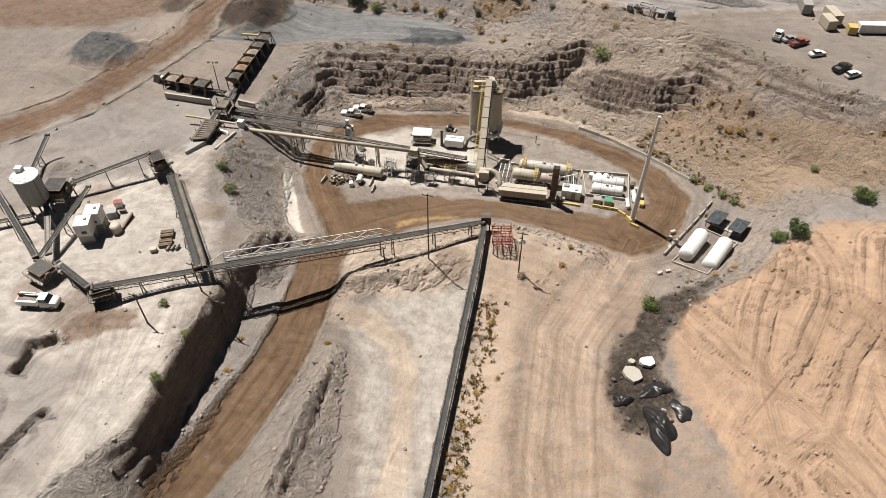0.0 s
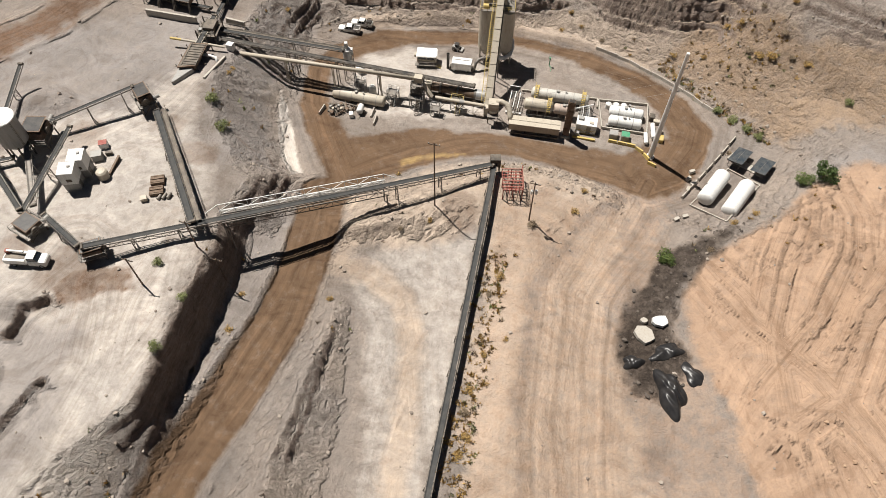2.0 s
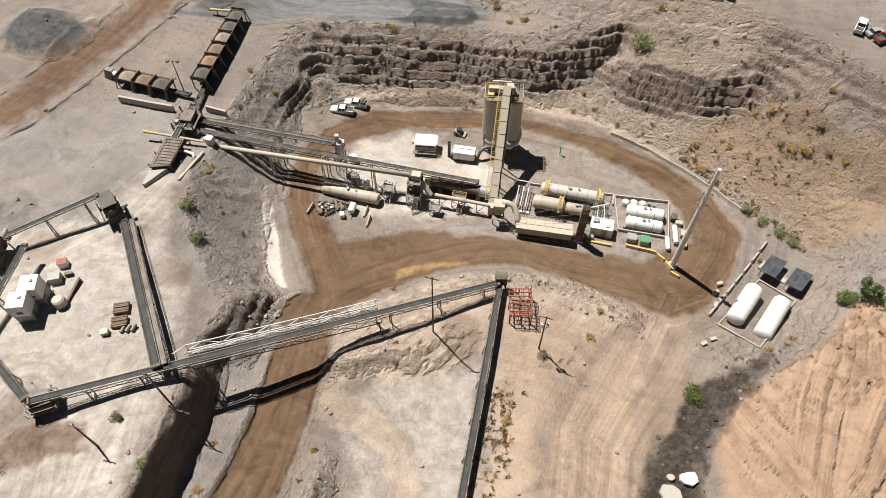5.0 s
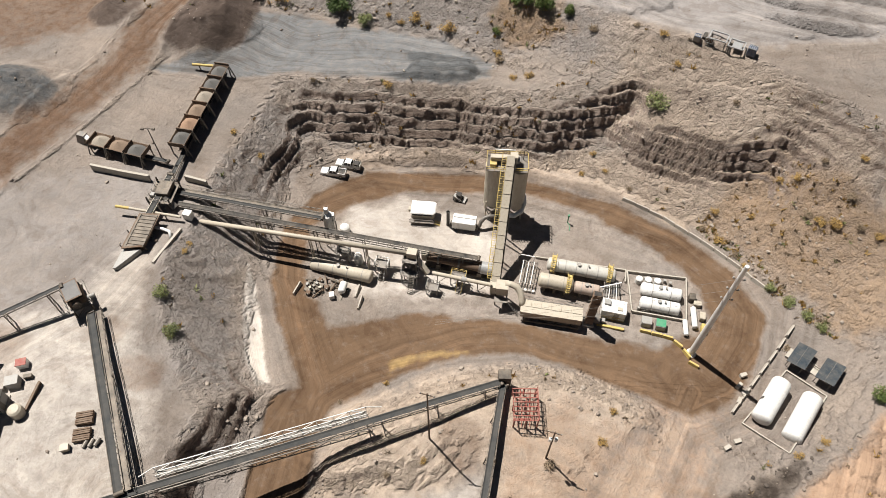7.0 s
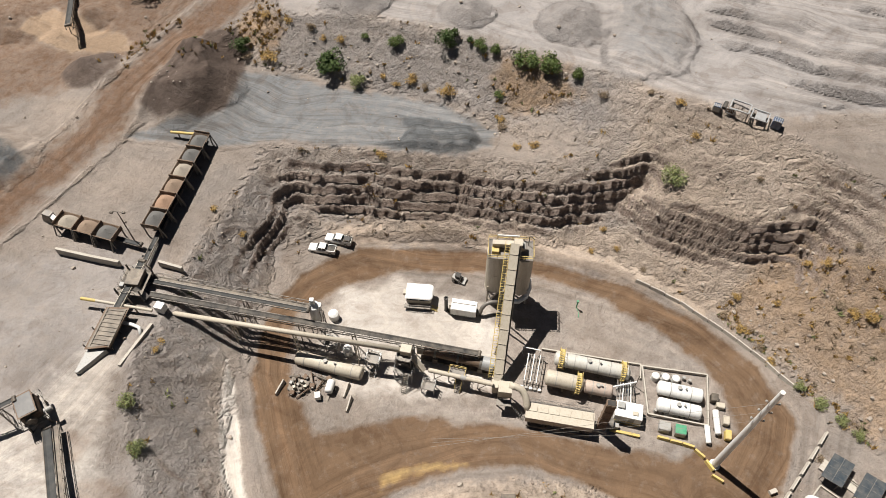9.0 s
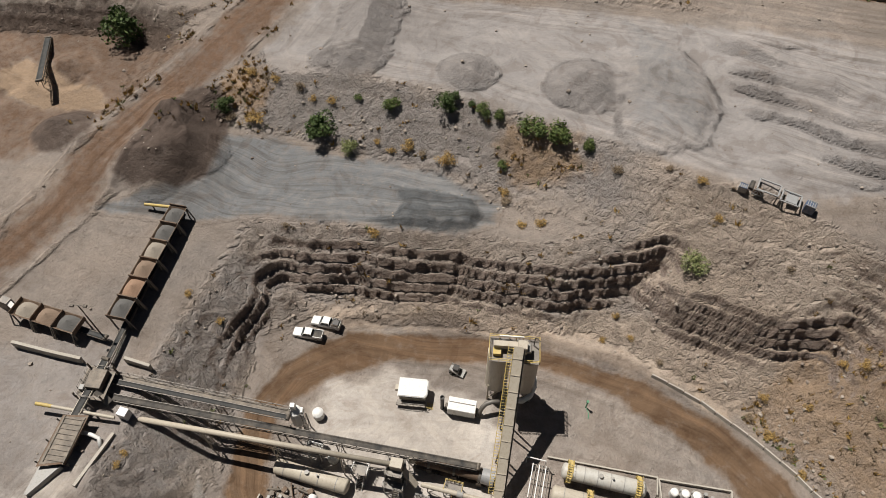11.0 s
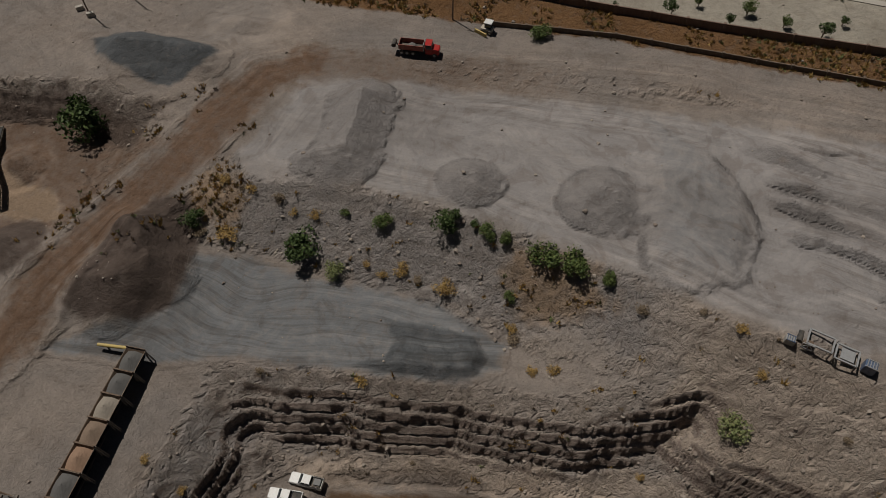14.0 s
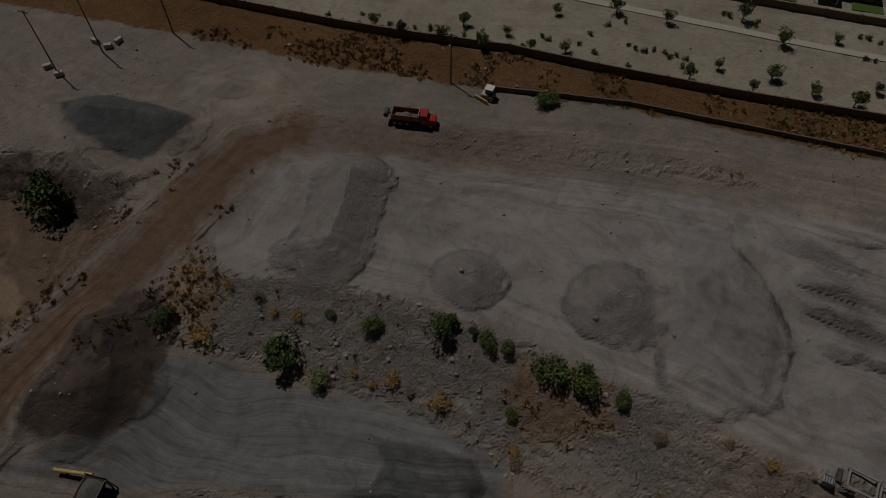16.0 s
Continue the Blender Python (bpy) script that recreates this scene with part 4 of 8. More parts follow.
def thing(name, label, category, m=None, group="", kind=""):
    ob = new(name)
    ob.empty_display_size = 0.5
    ob.matrix_world = m if m is not None else Matrix()
    return tagged(ob, label, category, group, kind)


def part(name, bm, material, parent, label="", smooth_faces=False):
    mesh = bpy.data.meshes.new(name)
    bmesh.ops.recalc_face_normals(bm, faces=bm.faces)
    bm.to_mesh(mesh)
    bm.free()
    if smooth_faces:
        mesh.polygons.foreach_set("use_smooth", [True] * len(mesh.polygons))
    mesh.materials.append(material)
    ob = new(name, mesh)
    ob.parent = parent
    return tagged(ob, label)


def again(ob, m):
    """Another part on the same mesh."""
    other = ob.copy()
    scene.collection.objects.link(other)
    other.matrix_basis = m
    return other


def box(c, s, turn=0, bm=None, bevel=0.0):
    bm = bm or bmesh.new()
    v = bmesh.ops.create_cube(bm, size=1, matrix=pose(*c, 0, 0, turn) @ Matrix.Diagonal((*s, 1)))["verts"]
    if bevel:
        edges = list({e for w in v for e in w.link_edges})
        bmesh.ops.bevel(bm, geom=edges, offset=bevel, segments=2, affect="EDGES", profile=0.5)
    return bm


def aim(p, q):
    p, q = Vector(p), Vector(q)
    d = q - p
    side = Vector((0, 0, 1)).cross(d)
    side = side.normalized() if side.length > 1e-4 else Vector((1, 0, 0))
    up = d.normalized().cross(side)
    return Matrix(((d.normalized().x, side.x, up.x, 0), (d.normalized().y, side.y, up.y, 0), (d.normalized().z, side.z, up.z, 0), (0, 0, 0, 1))), d.length


def beam(p, q, w=0.12, h=0.12, bm=None):
    bm = bm or bmesh.new()
    turn, length = aim(p, q)
    m = Matrix.Translation((Vector(p) + Vector(q)) / 2) @ turn @ Matrix.Diagonal((length, w, h, 1))
    bmesh.ops.create_cube(bm, size=1, matrix=m)
    return bm


def tube(p, q, r, r2=None, n=14, bm=None):
    bm = bm or bmesh.new()
    turn, length = aim(p, q)
    m = Matrix.Translation((Vector(p) + Vector(q)) / 2) @ turn @ Matrix.Rotation(radians(90), 4, "Y")
    bmesh.ops.create_cone(bm, cap_ends=True, segments=n, radius1=r, radius2=r if r2 is None else r2, depth=length, matrix=m)
    return bm


def capsule(p, q, r, n=20, dome=0.55):
    """A tank with dished ends."""
    bm = bmesh.new()
    turn, length = aim(p, q)
    rows = [(-length / 2 - dome * r * math.sin(a), r * math.cos(a)) for a in (1.45, 1.1, 0.7, 0.35)]
    rows += [(-length / 2, r), (-length / 6, r), (length / 6, r), (length / 2, r)] + [(length / 2 + dome * r * math.sin(a), r * math.cos(a)) for a in (0.35, 0.7, 1.1, 1.45)]
    lathe(rows, n, Matrix.Translation((Vector(p) + Vector(q)) / 2) @ turn, bm)
    return bm


def lathe(rows, n, m, bm=None):
    """Turns rows of (along x, radius) about the x axis."""
    bm = bm or bmesh.new()
    rings = [[bm.verts.new(m @ Vector((x, r * math.cos(2 * math.pi * k / n), r * math.sin(2 * math.pi * k / n)))) for k in range(n)] for x, r in rows]
    for a, b in zip(rings, rings[1:]):
        for k in range(n):
            bm.faces.new((a[k], a[(k + 1) % n], b[(k + 1) % n], b[k]))
    bm.faces.new(rings[0][::-1])
    bm.faces.new(rings[-1])
    return bm


def upright(rows, n=20, at=(0, 0, 0), bm=None):
    """Turns rows of (height, radius) about the vertical."""
    return lathe(rows, n, Matrix.Translation(at) @ Matrix.Rotation(radians(-90), 4, "Y"), bm)


def bent(points, r, n=12, bm=None):
    """A pipe along points."""
    bm = bm or bmesh.new()
    pts = [Vector(p) for p in points]
    rings = []
    for k, p in enumerate(pts):
        d = (pts[min(k + 1, len(pts) - 1)] - pts[max(k - 1, 0)]).normalized()
        side = d.cross(Vector((0.13, 0.2, 0.97))).normalized()
        up = side.cross(d)
        rings.append([bm.verts.new(p + r * (math.cos(2 * math.pi * i / n) * side + math.sin(2 * math.pi * i / n) * up)) for i in range(n)])
    for a, b in zip(rings, rings[1:]):
        for i in range(n):
            bm.faces.new((a[i], a[(i + 1) % n], b[(i + 1) % n], b[i]))
    bm.faces.new(rings[0][::-1])
    bm.faces.new(rings[-1])
    return bm


def prism(ring, z0, z1, bm=None, ring_top=None):
    bm = bm or bmesh.new()
    low = [bm.verts.new((x, y, z0)) for x, y in ring]
    high = [bm.verts.new((x, y, z1)) for x, y in (ring_top or ring)]
    n = len(ring)
    for k in range(n):
        bm.faces.new((low[k], low[(k + 1) % n], high[(k + 1) % n], high[k]))
    bm.faces.new(low[::-1])
    bm.faces.new(high)
    return bm


def lattice(p, q, height, bays, bar=0.09, bm=None):
    """A flat truss side: lower chord p to q, upper chord above, posts and diagonals."""
    bm = bm or bmesh.new()
    p, q = Vector(p), Vector(q)
    up = Vector((0, 0, height))
    beam(p, q, bar, bar, bm)
    beam(p + up, q + up, bar, bar, bm)
    for k in range(bays + 1):
        a = p.lerp(q, k / bays)
        beam(a, a + up, bar * 0.8, bar * 0.8, bm)
        if k < bays:
            b = p.lerp(q, (k + 1) / bays)
            beam(a + (up if k % 2 else Vector()), b + (Vector() if k % 2 else up), bar * 0.7, bar * 0.7, bm)
    return bm


def railing(p, q, height, bays, bar, material, parent):
    """Posts with a top and a middle rail."""
    p, q = Vector(p), Vector(q)
    for k in range(bays + 1):
        c = p.lerp(q, k / bays)
        part("post", beam(c, c + Vector((0, 0, height)), bar, bar), material, parent)
    for up in (height, height * 0.52):
        part("rail", beam(p + Vector((0, 0, up)), q + Vector((0, 0, up)), bar * 0.85, bar * 0.85), material, parent)


def ladder(p, q, width, rungs, bar=0.06, bm=None):
    bm = bm or bmesh.new()
    turn, length = aim(p, q)
    side = turn.to_3x3() @ Vector((0, 1, 0)) * width / 2
    p, q = Vector(p), Vector(q)
    beam(p + side, q + side, bar, bar, bm)
    beam(p - side, q - side, bar, bar, bm)
    for k in range(rungs):
        c = p.lerp(q, (k + 0.5) / rungs)
        beam(c - side, c + side, bar, bar, bm)
    return bm


# ---- conveyors ----
def conveyor(label, p, q, width=1.1, legs=(), deep=0.5, frame_paint=STEEL, belt_paint=BELT, railing=False, truss=0.0, cover=None, group="", foot=None):
    """A belt conveyor from tail p to head q, with frame, rollers, pulleys and legs at shares of its length."""
    p, q = Vector(p), Vector(q)
    base = Vector((p.x, p.y, ground_at(p.x, p.y)))
    ob = thing("belt_conveyor", label, "conveyor", Matrix.Translation(base), group)
    a, b = p - base, q - base
    turn, length = aim(a, b)
    side, up = turn.to_3x3() @ Vector((0, 1, 0)), turn.to_3x3() @ Vector((0, 0, 1))
    # troughed belt
    bm = bmesh.new()
    prof = [(-0.5, 0.14), (-0.25, 0.0), (0.25, 0.0), (0.5, 0.14), (0.5, 0.10), (0.25, -0.04), (-0.25, -0.04), (-0.5, 0.10)]
    ends = [[bm.verts.new(c + side * u * width * 0.8 + up * v) for u, v in prof] for c in (a, b)]
    for k in range(8):
        bm.faces.new((ends[0][k], ends[0][(k + 1) % 8], ends[1][(k + 1) % 8], ends[1][k]))
    bm.faces.new(ends[0][::-1])
    bm.faces.new(ends[1])
    part("belt", bm, belt_paint, ob)
    for s in (-1, 1):
        o = side * s * width / 2
        part("side_frame", beam(a + o - up * 0.12, b + o - up * 0.12, 0.09, 0.26), frame_paint, ob)
        if truss:
            bays = max(4, int(length / 2.2))
            part("truss", lattice(a + o - up * (truss + 0.15), b + o - up * (truss + 0.15), truss, bays, 0.10), frame_paint, ob)
    for c, r in ((a, 0.28), (b, 0.34)):
        part("pulley", tube(c - side * width * 0.48, c + side * width * 0.48, r, n=12), DARK, ob)
    n = max(3, min(26, int(length / 1.8)))
    first = None
    for k in range(n):
        c = a.lerp(b, (k + 0.5) / n) - up * 0.16
        if first is None:
            at = c
            first = part("roller", tube(-side * width * 0.55, side * width * 0.55, 0.09, n=8), DARK, ob)
            first.location = c
        else:
            again(first, Matrix.Translation(c))
    for s in legs:
        c = a.lerp(b, s)
        w = c + base
        for k in (-1, 1):
            o = side * k * width * 0.55
            g = ground_at(w.x + o.x * 1.5, w.y + o.y * 1.5) - base.z - 0.15
            part("leg", beam(c + o - up * 0.2, (c.x + o.x * 1.5, c.y + o.y * 1.5, g), 0.16, 0.16), frame_paint, ob)
        h = c.z - (ground_at(w.x, w.y) - base.z)
        if h > 2.5:
            bm = bmesh.new()
            for f0, f1 in ((0.15, 0.5), (0.5, 0.15), (0.5, 0.9), (0.9, 0.5)):
                beam(c - side * width * (0.55 + 0.27 * f0) - Vector((0, 0, h * f0)), c + side * width * (0.55 + 0.27 * f1) - Vector((0, 0, h * f1)), 0.07, 0.07, bm)
            part("cross_brace", bm, frame_paint, ob)
    if railing:
        walk_side = side * (width / 2 + 0.55)
        part("walkway", beam(a + walk_side - up * 0.2, b + walk_side - up * 0.2, 0.8, 0.06), DARK, ob)
        part("handrail", lattice(a + walk_side * 1.45 - up * 0.15, b + walk_side * 1.45 - up * 0.15, 1.1, max(4, int(length / 2.4)), 0.07), WHITE if railing == "white" else frame_paint, ob)
    if cover:
        bm = bmesh.new()
        m = Matrix.Translation((a + b) / 2 + up * 0.05) @ turn
        rows = [(-length / 2, 0.45), (length / 2, 0.45)]
        lathe(rows, 14, m, bm)
        part("cover", bm, cover, ob, smooth_faces=True)
    return ob


# ---- vehicles ----
def wheel(parent, x, y, r=0.4, w=0.28):
    tyre = part("tyre", tube((x, y - w / 2, r), (x, y + w / 2, r), r, n=16), RUBBER, parent)
    part("rim", tube((x, y - w / 2 - 0.01, r), (x, y + w / 2 + 0.01, r), r * 0.55, n=12), SILVER, tyre)


def shell(rows, material, parent, name, label=""):
    """A body from cross-sections (x, half width, low, high) with rounded shoulders."""
    bm = bmesh.new()
    rings = []
    for x, w, z0, z1 in rows:
        h = z1 - z0
        prof = [(-w, z0), (-w, z0 + h * 0.7), (-w * 0.9, z1), (w * 0.9, z1), (w, z0 + h * 0.7), (w, z0)]
        rings.append([bm.verts.new((x, y, z)) for y, z in prof])
    for a, b in zip(rings, rings[1:]):
        for k in range(6):
            bm.faces.new((a[k], a[(k + 1) % 6], b[(k + 1) % 6], b[k]))
    bm.faces.new(rings[0][::-1])
    bm.faces.new(rings[-1])
    return part(name, bm, material, parent, label)


def pickup(label, x, y, turn, colour, category="pickup truck", rack=False, group="parked vehicles"):
    ob = thing("pickup_truck", label, category, pose(x, y, ground_at(x, y), 0, 0, turn), group)
    body = shell([(2.9, 0.85, 0.5, 0.95), (2.75, 0.95, 0.45, 1.08), (1.2, 0.98, 0.42, 1.14), (-2.7, 0.98, 0.45, 1.12), (-2.85, 0.95, 0.5, 1.1)], colour, ob, "body")
    shell([(1.25, 0.86, 1.10, 1.16), (0.55, 0.80, 1.10, 1.80), (-0.75, 0.80, 1.10, 1.80), (-1.0, 0.84, 1.10, 1.2)], GLASS, ob, "window_band")
    part("roof", box((-0.1, 0, 1.83), (1.45, 1.5, 0.09), bevel=0.04), colour, ob)
    for s in (-1, 1):
        for xx in (0.62, -0.1, -0.85):
            part("pillar", beam((xx + (0.45 if xx > 0.5 else 0), s * 0.84, 1.1), (xx, s * 0.78, 1.82), 0.09, 0.09), colour, ob)
    part("bed", box((-1.92, 0, 1.10), (1.6, 1.55, 0.06)), RUBBER if not rack else DARK, ob)
    for yy in (-0.86, 0.86):
        part("bed_side", box((-1.9, yy, 1.2), (1.75, 0.14, 0.3), bevel=0.03), colour, ob)
    part("tailgate", box((-2.8, 0, 1.2), (0.1, 1.75, 0.3), bevel=0.02), colour, ob)
    part("bumper", box((2.95, 0, 0.55), (0.14, 1.8, 0.25), bevel=0.04), SILVER, ob)
    for yy in (-0.7, 0.7):
        part("headlight", box((2.88, yy, 0.85), (0.06, 0.35, 0.16)), GLASS, body)
    for xx in (1.85, -1.75):
        for yy in (-0.88, 0.88):
            wheel(ob, xx, yy)
    if rack:
        part("tool_rack", lattice((-1.2, -0.8, 1.35), (-2.7, -0.8, 1.35), 0.6, 3, 0.08), DARK, ob)
        part("tool_rack", lattice((-1.2, 0.8, 1.35), (-2.7, 0.8, 1.35), 0.6, 3, 0.08), DARK, ob)
        part("tool_box", box((-2.0, 0, 1.45), (1.2, 1.1, 0.5), bevel=0.03), BLACK, ob)
    return ob


def car(label, x, y, turn, colour, wagon=False, group="parked vehicles"):
    ob = thing("parked_car", label, "car", pose(x, y, ground_at(x, y), 0, 0, turn), group)
    shell([(2.3, 0.75, 0.4, 0.7), (2.1, 0.88, 0.35, 0.82), (0.9, 0.9, 0.32, 0.95), (-1.6, 0.9, 0.32, 0.98), (-2.25, 0.8, 0.4, 0.92)], colour, ob, "body")
    back = -2.1 if wagon else -1.35
    shell([(0.95, 0.78, 0.92, 0.96), (0.3, 0.7, 0.92, 1.42), (back + 0.5, 0.7, 0.92, 1.45), (back, 0.76, 0.92, 1.0)], GLASS, ob, "window_band")
    part("roof", box(((back + 0.8) / 2, 0, 1.46), (abs(back) + 0.1, 1.3, 0.07), bevel=0.03), colour, ob)
    for xx in (1.4, -1.4):
        for yy in (-0.82, 0.82):
            wheel(ob, xx, yy, 0.33, 0.22)
    return ob


# ---- asphalt plant ----
PLANT_TURN = -10.5


def local(x, y, z=None, turn=0):
    return pose(x, y, ground_at(x, y) if z is None else z, 0, 0, turn)


def storage_silo(x, y, r, low, high):
    ob = thing("storage_silo", "tall cream steel storage silo on braced legs", "silo", local(x, y), "storage silos")
    g = ground_at(x, y)
    low, high = low - g, high - g
    part("shell", upright([(low - 2.2, 0.5), (low, r), (low + 0.06, r + 0.04), (low + 0.12, r), ((low + high) / 2, r), ((low + high) / 2 + 0.05, r + 0.04), ((low + high) / 2 + 0.1, r), (high, r), (high + 0.5, r * 0.4)], 28), CREAM, ob, smooth_faces=False)
    for k in range(4):
        a = radians(45 + 90 * k)
        part("leg", beam((r * math.cos(a), r * math.sin(a), -0.2), (r * math.cos(a), r * math.sin(a), low + 1.5), 0.28, 0.28), CREAM, ob)
    for k in range(4):
        a, b = radians(45 + 90 * k), radians(135 + 90 * k)
        part("brace", beam((r * math.cos(a), r * math.sin(a), 0.3), (r * math.cos(b), r * math.sin(b), low), 0.12, 0.12), CREAM, ob)
    return ob


storage_silo(11.3, 8.6, 1.95, 0.8, 12.3)
storage_silo(16.2, 8.0, 1.75, 0.8, 12.0)

# Platform on top of the silos, with railings and machinery.
top = thing("silo_platform", "yellow railed steel platform on top of the silos", "platform", pose(13.6, 8.4, 12.85, 0, 0, -3))
part("deck", box((0, 0, 0), (8.2, 4.4, 0.12)), STEEL, top)
for a, b in (((-4.1, -2.2, 0.1), (4.1, -2.2, 0.1)), ((-4.1, 2.2, 0.1), (4.1, 2.2, 0.1)), ((-4.1, -2.2, 0.1), (-4.1, 2.2, 0.1)), ((4.1, -2.2, 0.1), (4.1, 2.2, 0.1))):
    railing(a, b, 1.1, 5, 0.09, YELLOW, top)
part("transfer_drag", box((-0.6, 0.3, 1.3), (5.6, 1.0, 1.0), bevel=0.05), CREAM, top)
part("drive_housing", box((1.2, -0.3, 2.0), (1.5, 1.6, 1.8), bevel=0.05), CREAM, top)
part("motor", tube((2.3, -0.9, 1.4), (2.3, 0.6, 1.4), 0.4), GREY, top)
part("hoist_beam", beam((-2.6, 1.2, 2.6), (1.4, 1.2, 2.6), 0.18, 0.25), WHITE, top)
for xx in (-2.5, 0.2, 1.3):
    part("hoist_post", beam((xx, 1.2, 0), (xx, 1.2, 2.6), 0.14, 0.14), YELLOW, top)
part("jib", bent([(3.2, 1.2, 0), (3.2, 1.2, 2.6), (3.5, 0.9, 3.1), (4.0, 0.4, 2.9)], 0.09, 8), DARK, top)
part("hatch", box((-2.8, -0.6, 0.5), (1.3, 1.3, 0.8), bevel=0.04), YELLOW, top)

# Inclined drag elevator from the drum up to the silos.
g = ground_at(11.5, -11.2)
lift = thing("drag_elevator", "inclined enclosed cream slat elevator with side stairs", "elevator", pose(11.5, -11.2, g))
lo, hi = Vector((0, 0, 2.2)), Vector((2.6, 18.6, 15.2 - g))
part("casing", beam(lo, hi, 1.35, 1.5), CREAM, lift)
part("upper_flange", beam(lo + Vector((0, 0, 0.95)), hi + Vector((0, 0, 0.95)), 1.6, 0.08), CREAM, lift)
for k in range(9):
    c = lo.lerp(hi, (k + 0.5) / 9)
    d = (hi - lo).normalized()
    part("joint_rib", beam(c - d * 0.06, c + d * 0.06, 1.5, 1.75), CREAM, lift)
part("stair", ladder(lo + Vector((-1.25, 0, 0.9)), hi + Vector((-1.25, 0, 0.9)), 0.8, 52, 0.07), YELLOW, lift)
part("stair_rail", beam(lo + Vector((-1.7, 0, 1.9)), hi + Vector((-1.7, 0, 1.9)), 0.06, 0.06), YELLOW, lift)
part("cable_tray", beam(lo + Vector((1.0, 0, 0.5)), hi + Vector((1.0, 0, 0.5)), 0.25, 0.2), DARK, lift)
part("boot", box((-0.05, -0.6, 1.6), (1.9, 2.4, 2.4), bevel=0.06), CREAM, lift)
for s in (0.35, 0.68):
    c = lo.lerp(hi, s)
    for dx in (-0.6, 0.6):
        part("support_leg", beam((c.x + dx, c.y, c.z - 0.7), (c.x + dx * 1.8, c.y, ground_at(11.5 + c.x, -11.2 + c.y) - g - 0.2), 0.22, 0.22), STEEL, lift)

# Big bent duct beside the silos.
duct = thing("fume_duct", "thick bent galvanised fume duct beside the silo", "duct", local(8.6, 4.6))
part("pipe", bent([(0.0, -0.8, 0), (0.0, -0.7, 1.2), (0.3, -0.3, 2.2), (1.0, 0.2, 2.9), (2.0, 0.5, 3.1), (3.4, 0.6, 3.0)], 0.42, 16), STEEL, duct, smooth_faces=True)
part("elbow_east", bent([(5.6, 1.0, 3.0), (7.4, 1.0, 2.8), (8.8, 1.8, 3.2), (9.4, 3.0, 4.6), (9.2, 4.2, 6.2)], 0.5, 16), WHITE, duct, smooth_faces=True)
part("stand", box((0, -0.8, 0.1), (1.1, 1.1, 0.3)), CONCRETE, duct)

# Control cabin.
g = ground_at(-3.4, 7.6)
cabin = thing("control_cabin", "raised cream control cabin with white roof and windows all round", "cabin", pose(-3.4, 7.6, g, 0, 0, -4))
ring = [(-2.4, -1.6), (2.0, -1.6), (2.4, -1.1), (2.4, 1.2), (2.0, 1.6), (-2.4, 1.6)]
part("lower_wall", prism(ring, 0.9, 1.9), CREAM, cabin)
part("window_band", prism([(x * 0.97, y * 0.96) for x, y in ring], 1.9, 2.75), GLASS, cabin)
for x, y in ring + [(0, -1.6), (0, 1.6), (-2.4, 0)]:
    part("mullion", beam((x * 0.985, y * 0.98, 1.85), (x * 0.985, y * 0.98, 2.8), 0.14, 0.14), CREAM, cabin)
part("roof", prism([(x * 1.12, y * 1.15) for x, y in ring], 2.8, 2.98, ring_top=[(x * 1.04, y * 1.05) for x, y in ring]), WHITE, cabin)
for x in (-2.0, 0.0, 2.0):
    for y in (-1.3, 1.3):
        part("stilt", beam((x, y, -0.2), (x, y, 0.95), 0.2, 0.2), DARK, cabin)
part("balcony", box((-0.2, -2.2, 0.85), (5.2, 1.1, 0.1)), STEEL, cabin)
part("balcony_rail", lattice((-2.8, -2.7, 0.9), (2.4, -2.7, 0.9), 1.0, 5, 0.07), STEEL, cabin)
part("stair", ladder((2.6, -2.2, 0.9), (4.0, -2.2, 0.0), 0.9, 6), YELLOW, cabin)
part("air_conditioner", box((-2.9, 0.2, 1.8), (0.8, 1.0, 0.8), bevel=0.04), CREAM, cabin)

# White burner trailer with black chimney.
g = ground_at(5.2, 4.6)
heater = thing("heater_trailer", "white ribbed hot-oil heater trailer", "trailer", pose(5.2, 4.6, g, 0, 0, -9))
part("body", box((0.2, 0, 1.75), (5.0, 2.5, 2.1), bevel=0.08), WHITE, heater)
part("roof_ridge", box((0.2, 0.25, 2.84), (4.6, 0.12, 0.08)), STEEL, heater)
for k in range(9):
    part("rib", box((-2.1 + k * 0.57, -1.28, 1.7), (0.1, 0.08, 1.9)), WHITE, heater)
part("chassis", box((0, 0, 0.6), (5.8, 1.6, 0.25)), DARK, heater)
for xx in (-1.6, 1.5):
    for yy in (-0.95, 0.95):
        wheel(heater, xx, yy, 0.42, 0.3)
chimney = thing("chimney", "short black steel chimney", "chimney", local(1.9, 5.1))
part("flue", upright([(0, 0.42), (0.1, 0.36), (4.4, 0.36), (4.4, 0.42), (4.55, 0.42), (4.55, 0.3), (4.2, 0.28)], 16), BLACK, chimney, smooth_faces=False)

# Skid-steer loader on the loop.
g = ground_at(4.1, 12.4)
skid = thing("skid_steer", "compact dark skid-steer loader with black cab", "loader", pose(4.1, 12.4, g, 0, 0, -22))
part("body", box((-0.2, 0, 0.75), (1.8, 1.3, 0.8), bevel=0.12), GREY, skid)
part("cab", box((0.1, 0, 1.5), (1.0, 1.0, 0.8), bevel=0.08), BLACK, skid)
part("cab_roof", box((0.1, 0, 1.95), (1.1, 1.1, 0.08), bevel=0.03), BLACK, skid)
for s in (-1, 1):
    part("lift_arm", beam((-1.0, s * 0.72, 1.5), (1.2, s * 0.72, 0.5), 0.14, 0.2), GREY, skid)
    for xx in (-0.6, 0.6):
        wheel(skid, xx, s * 0.68, 0.4, 0.28)
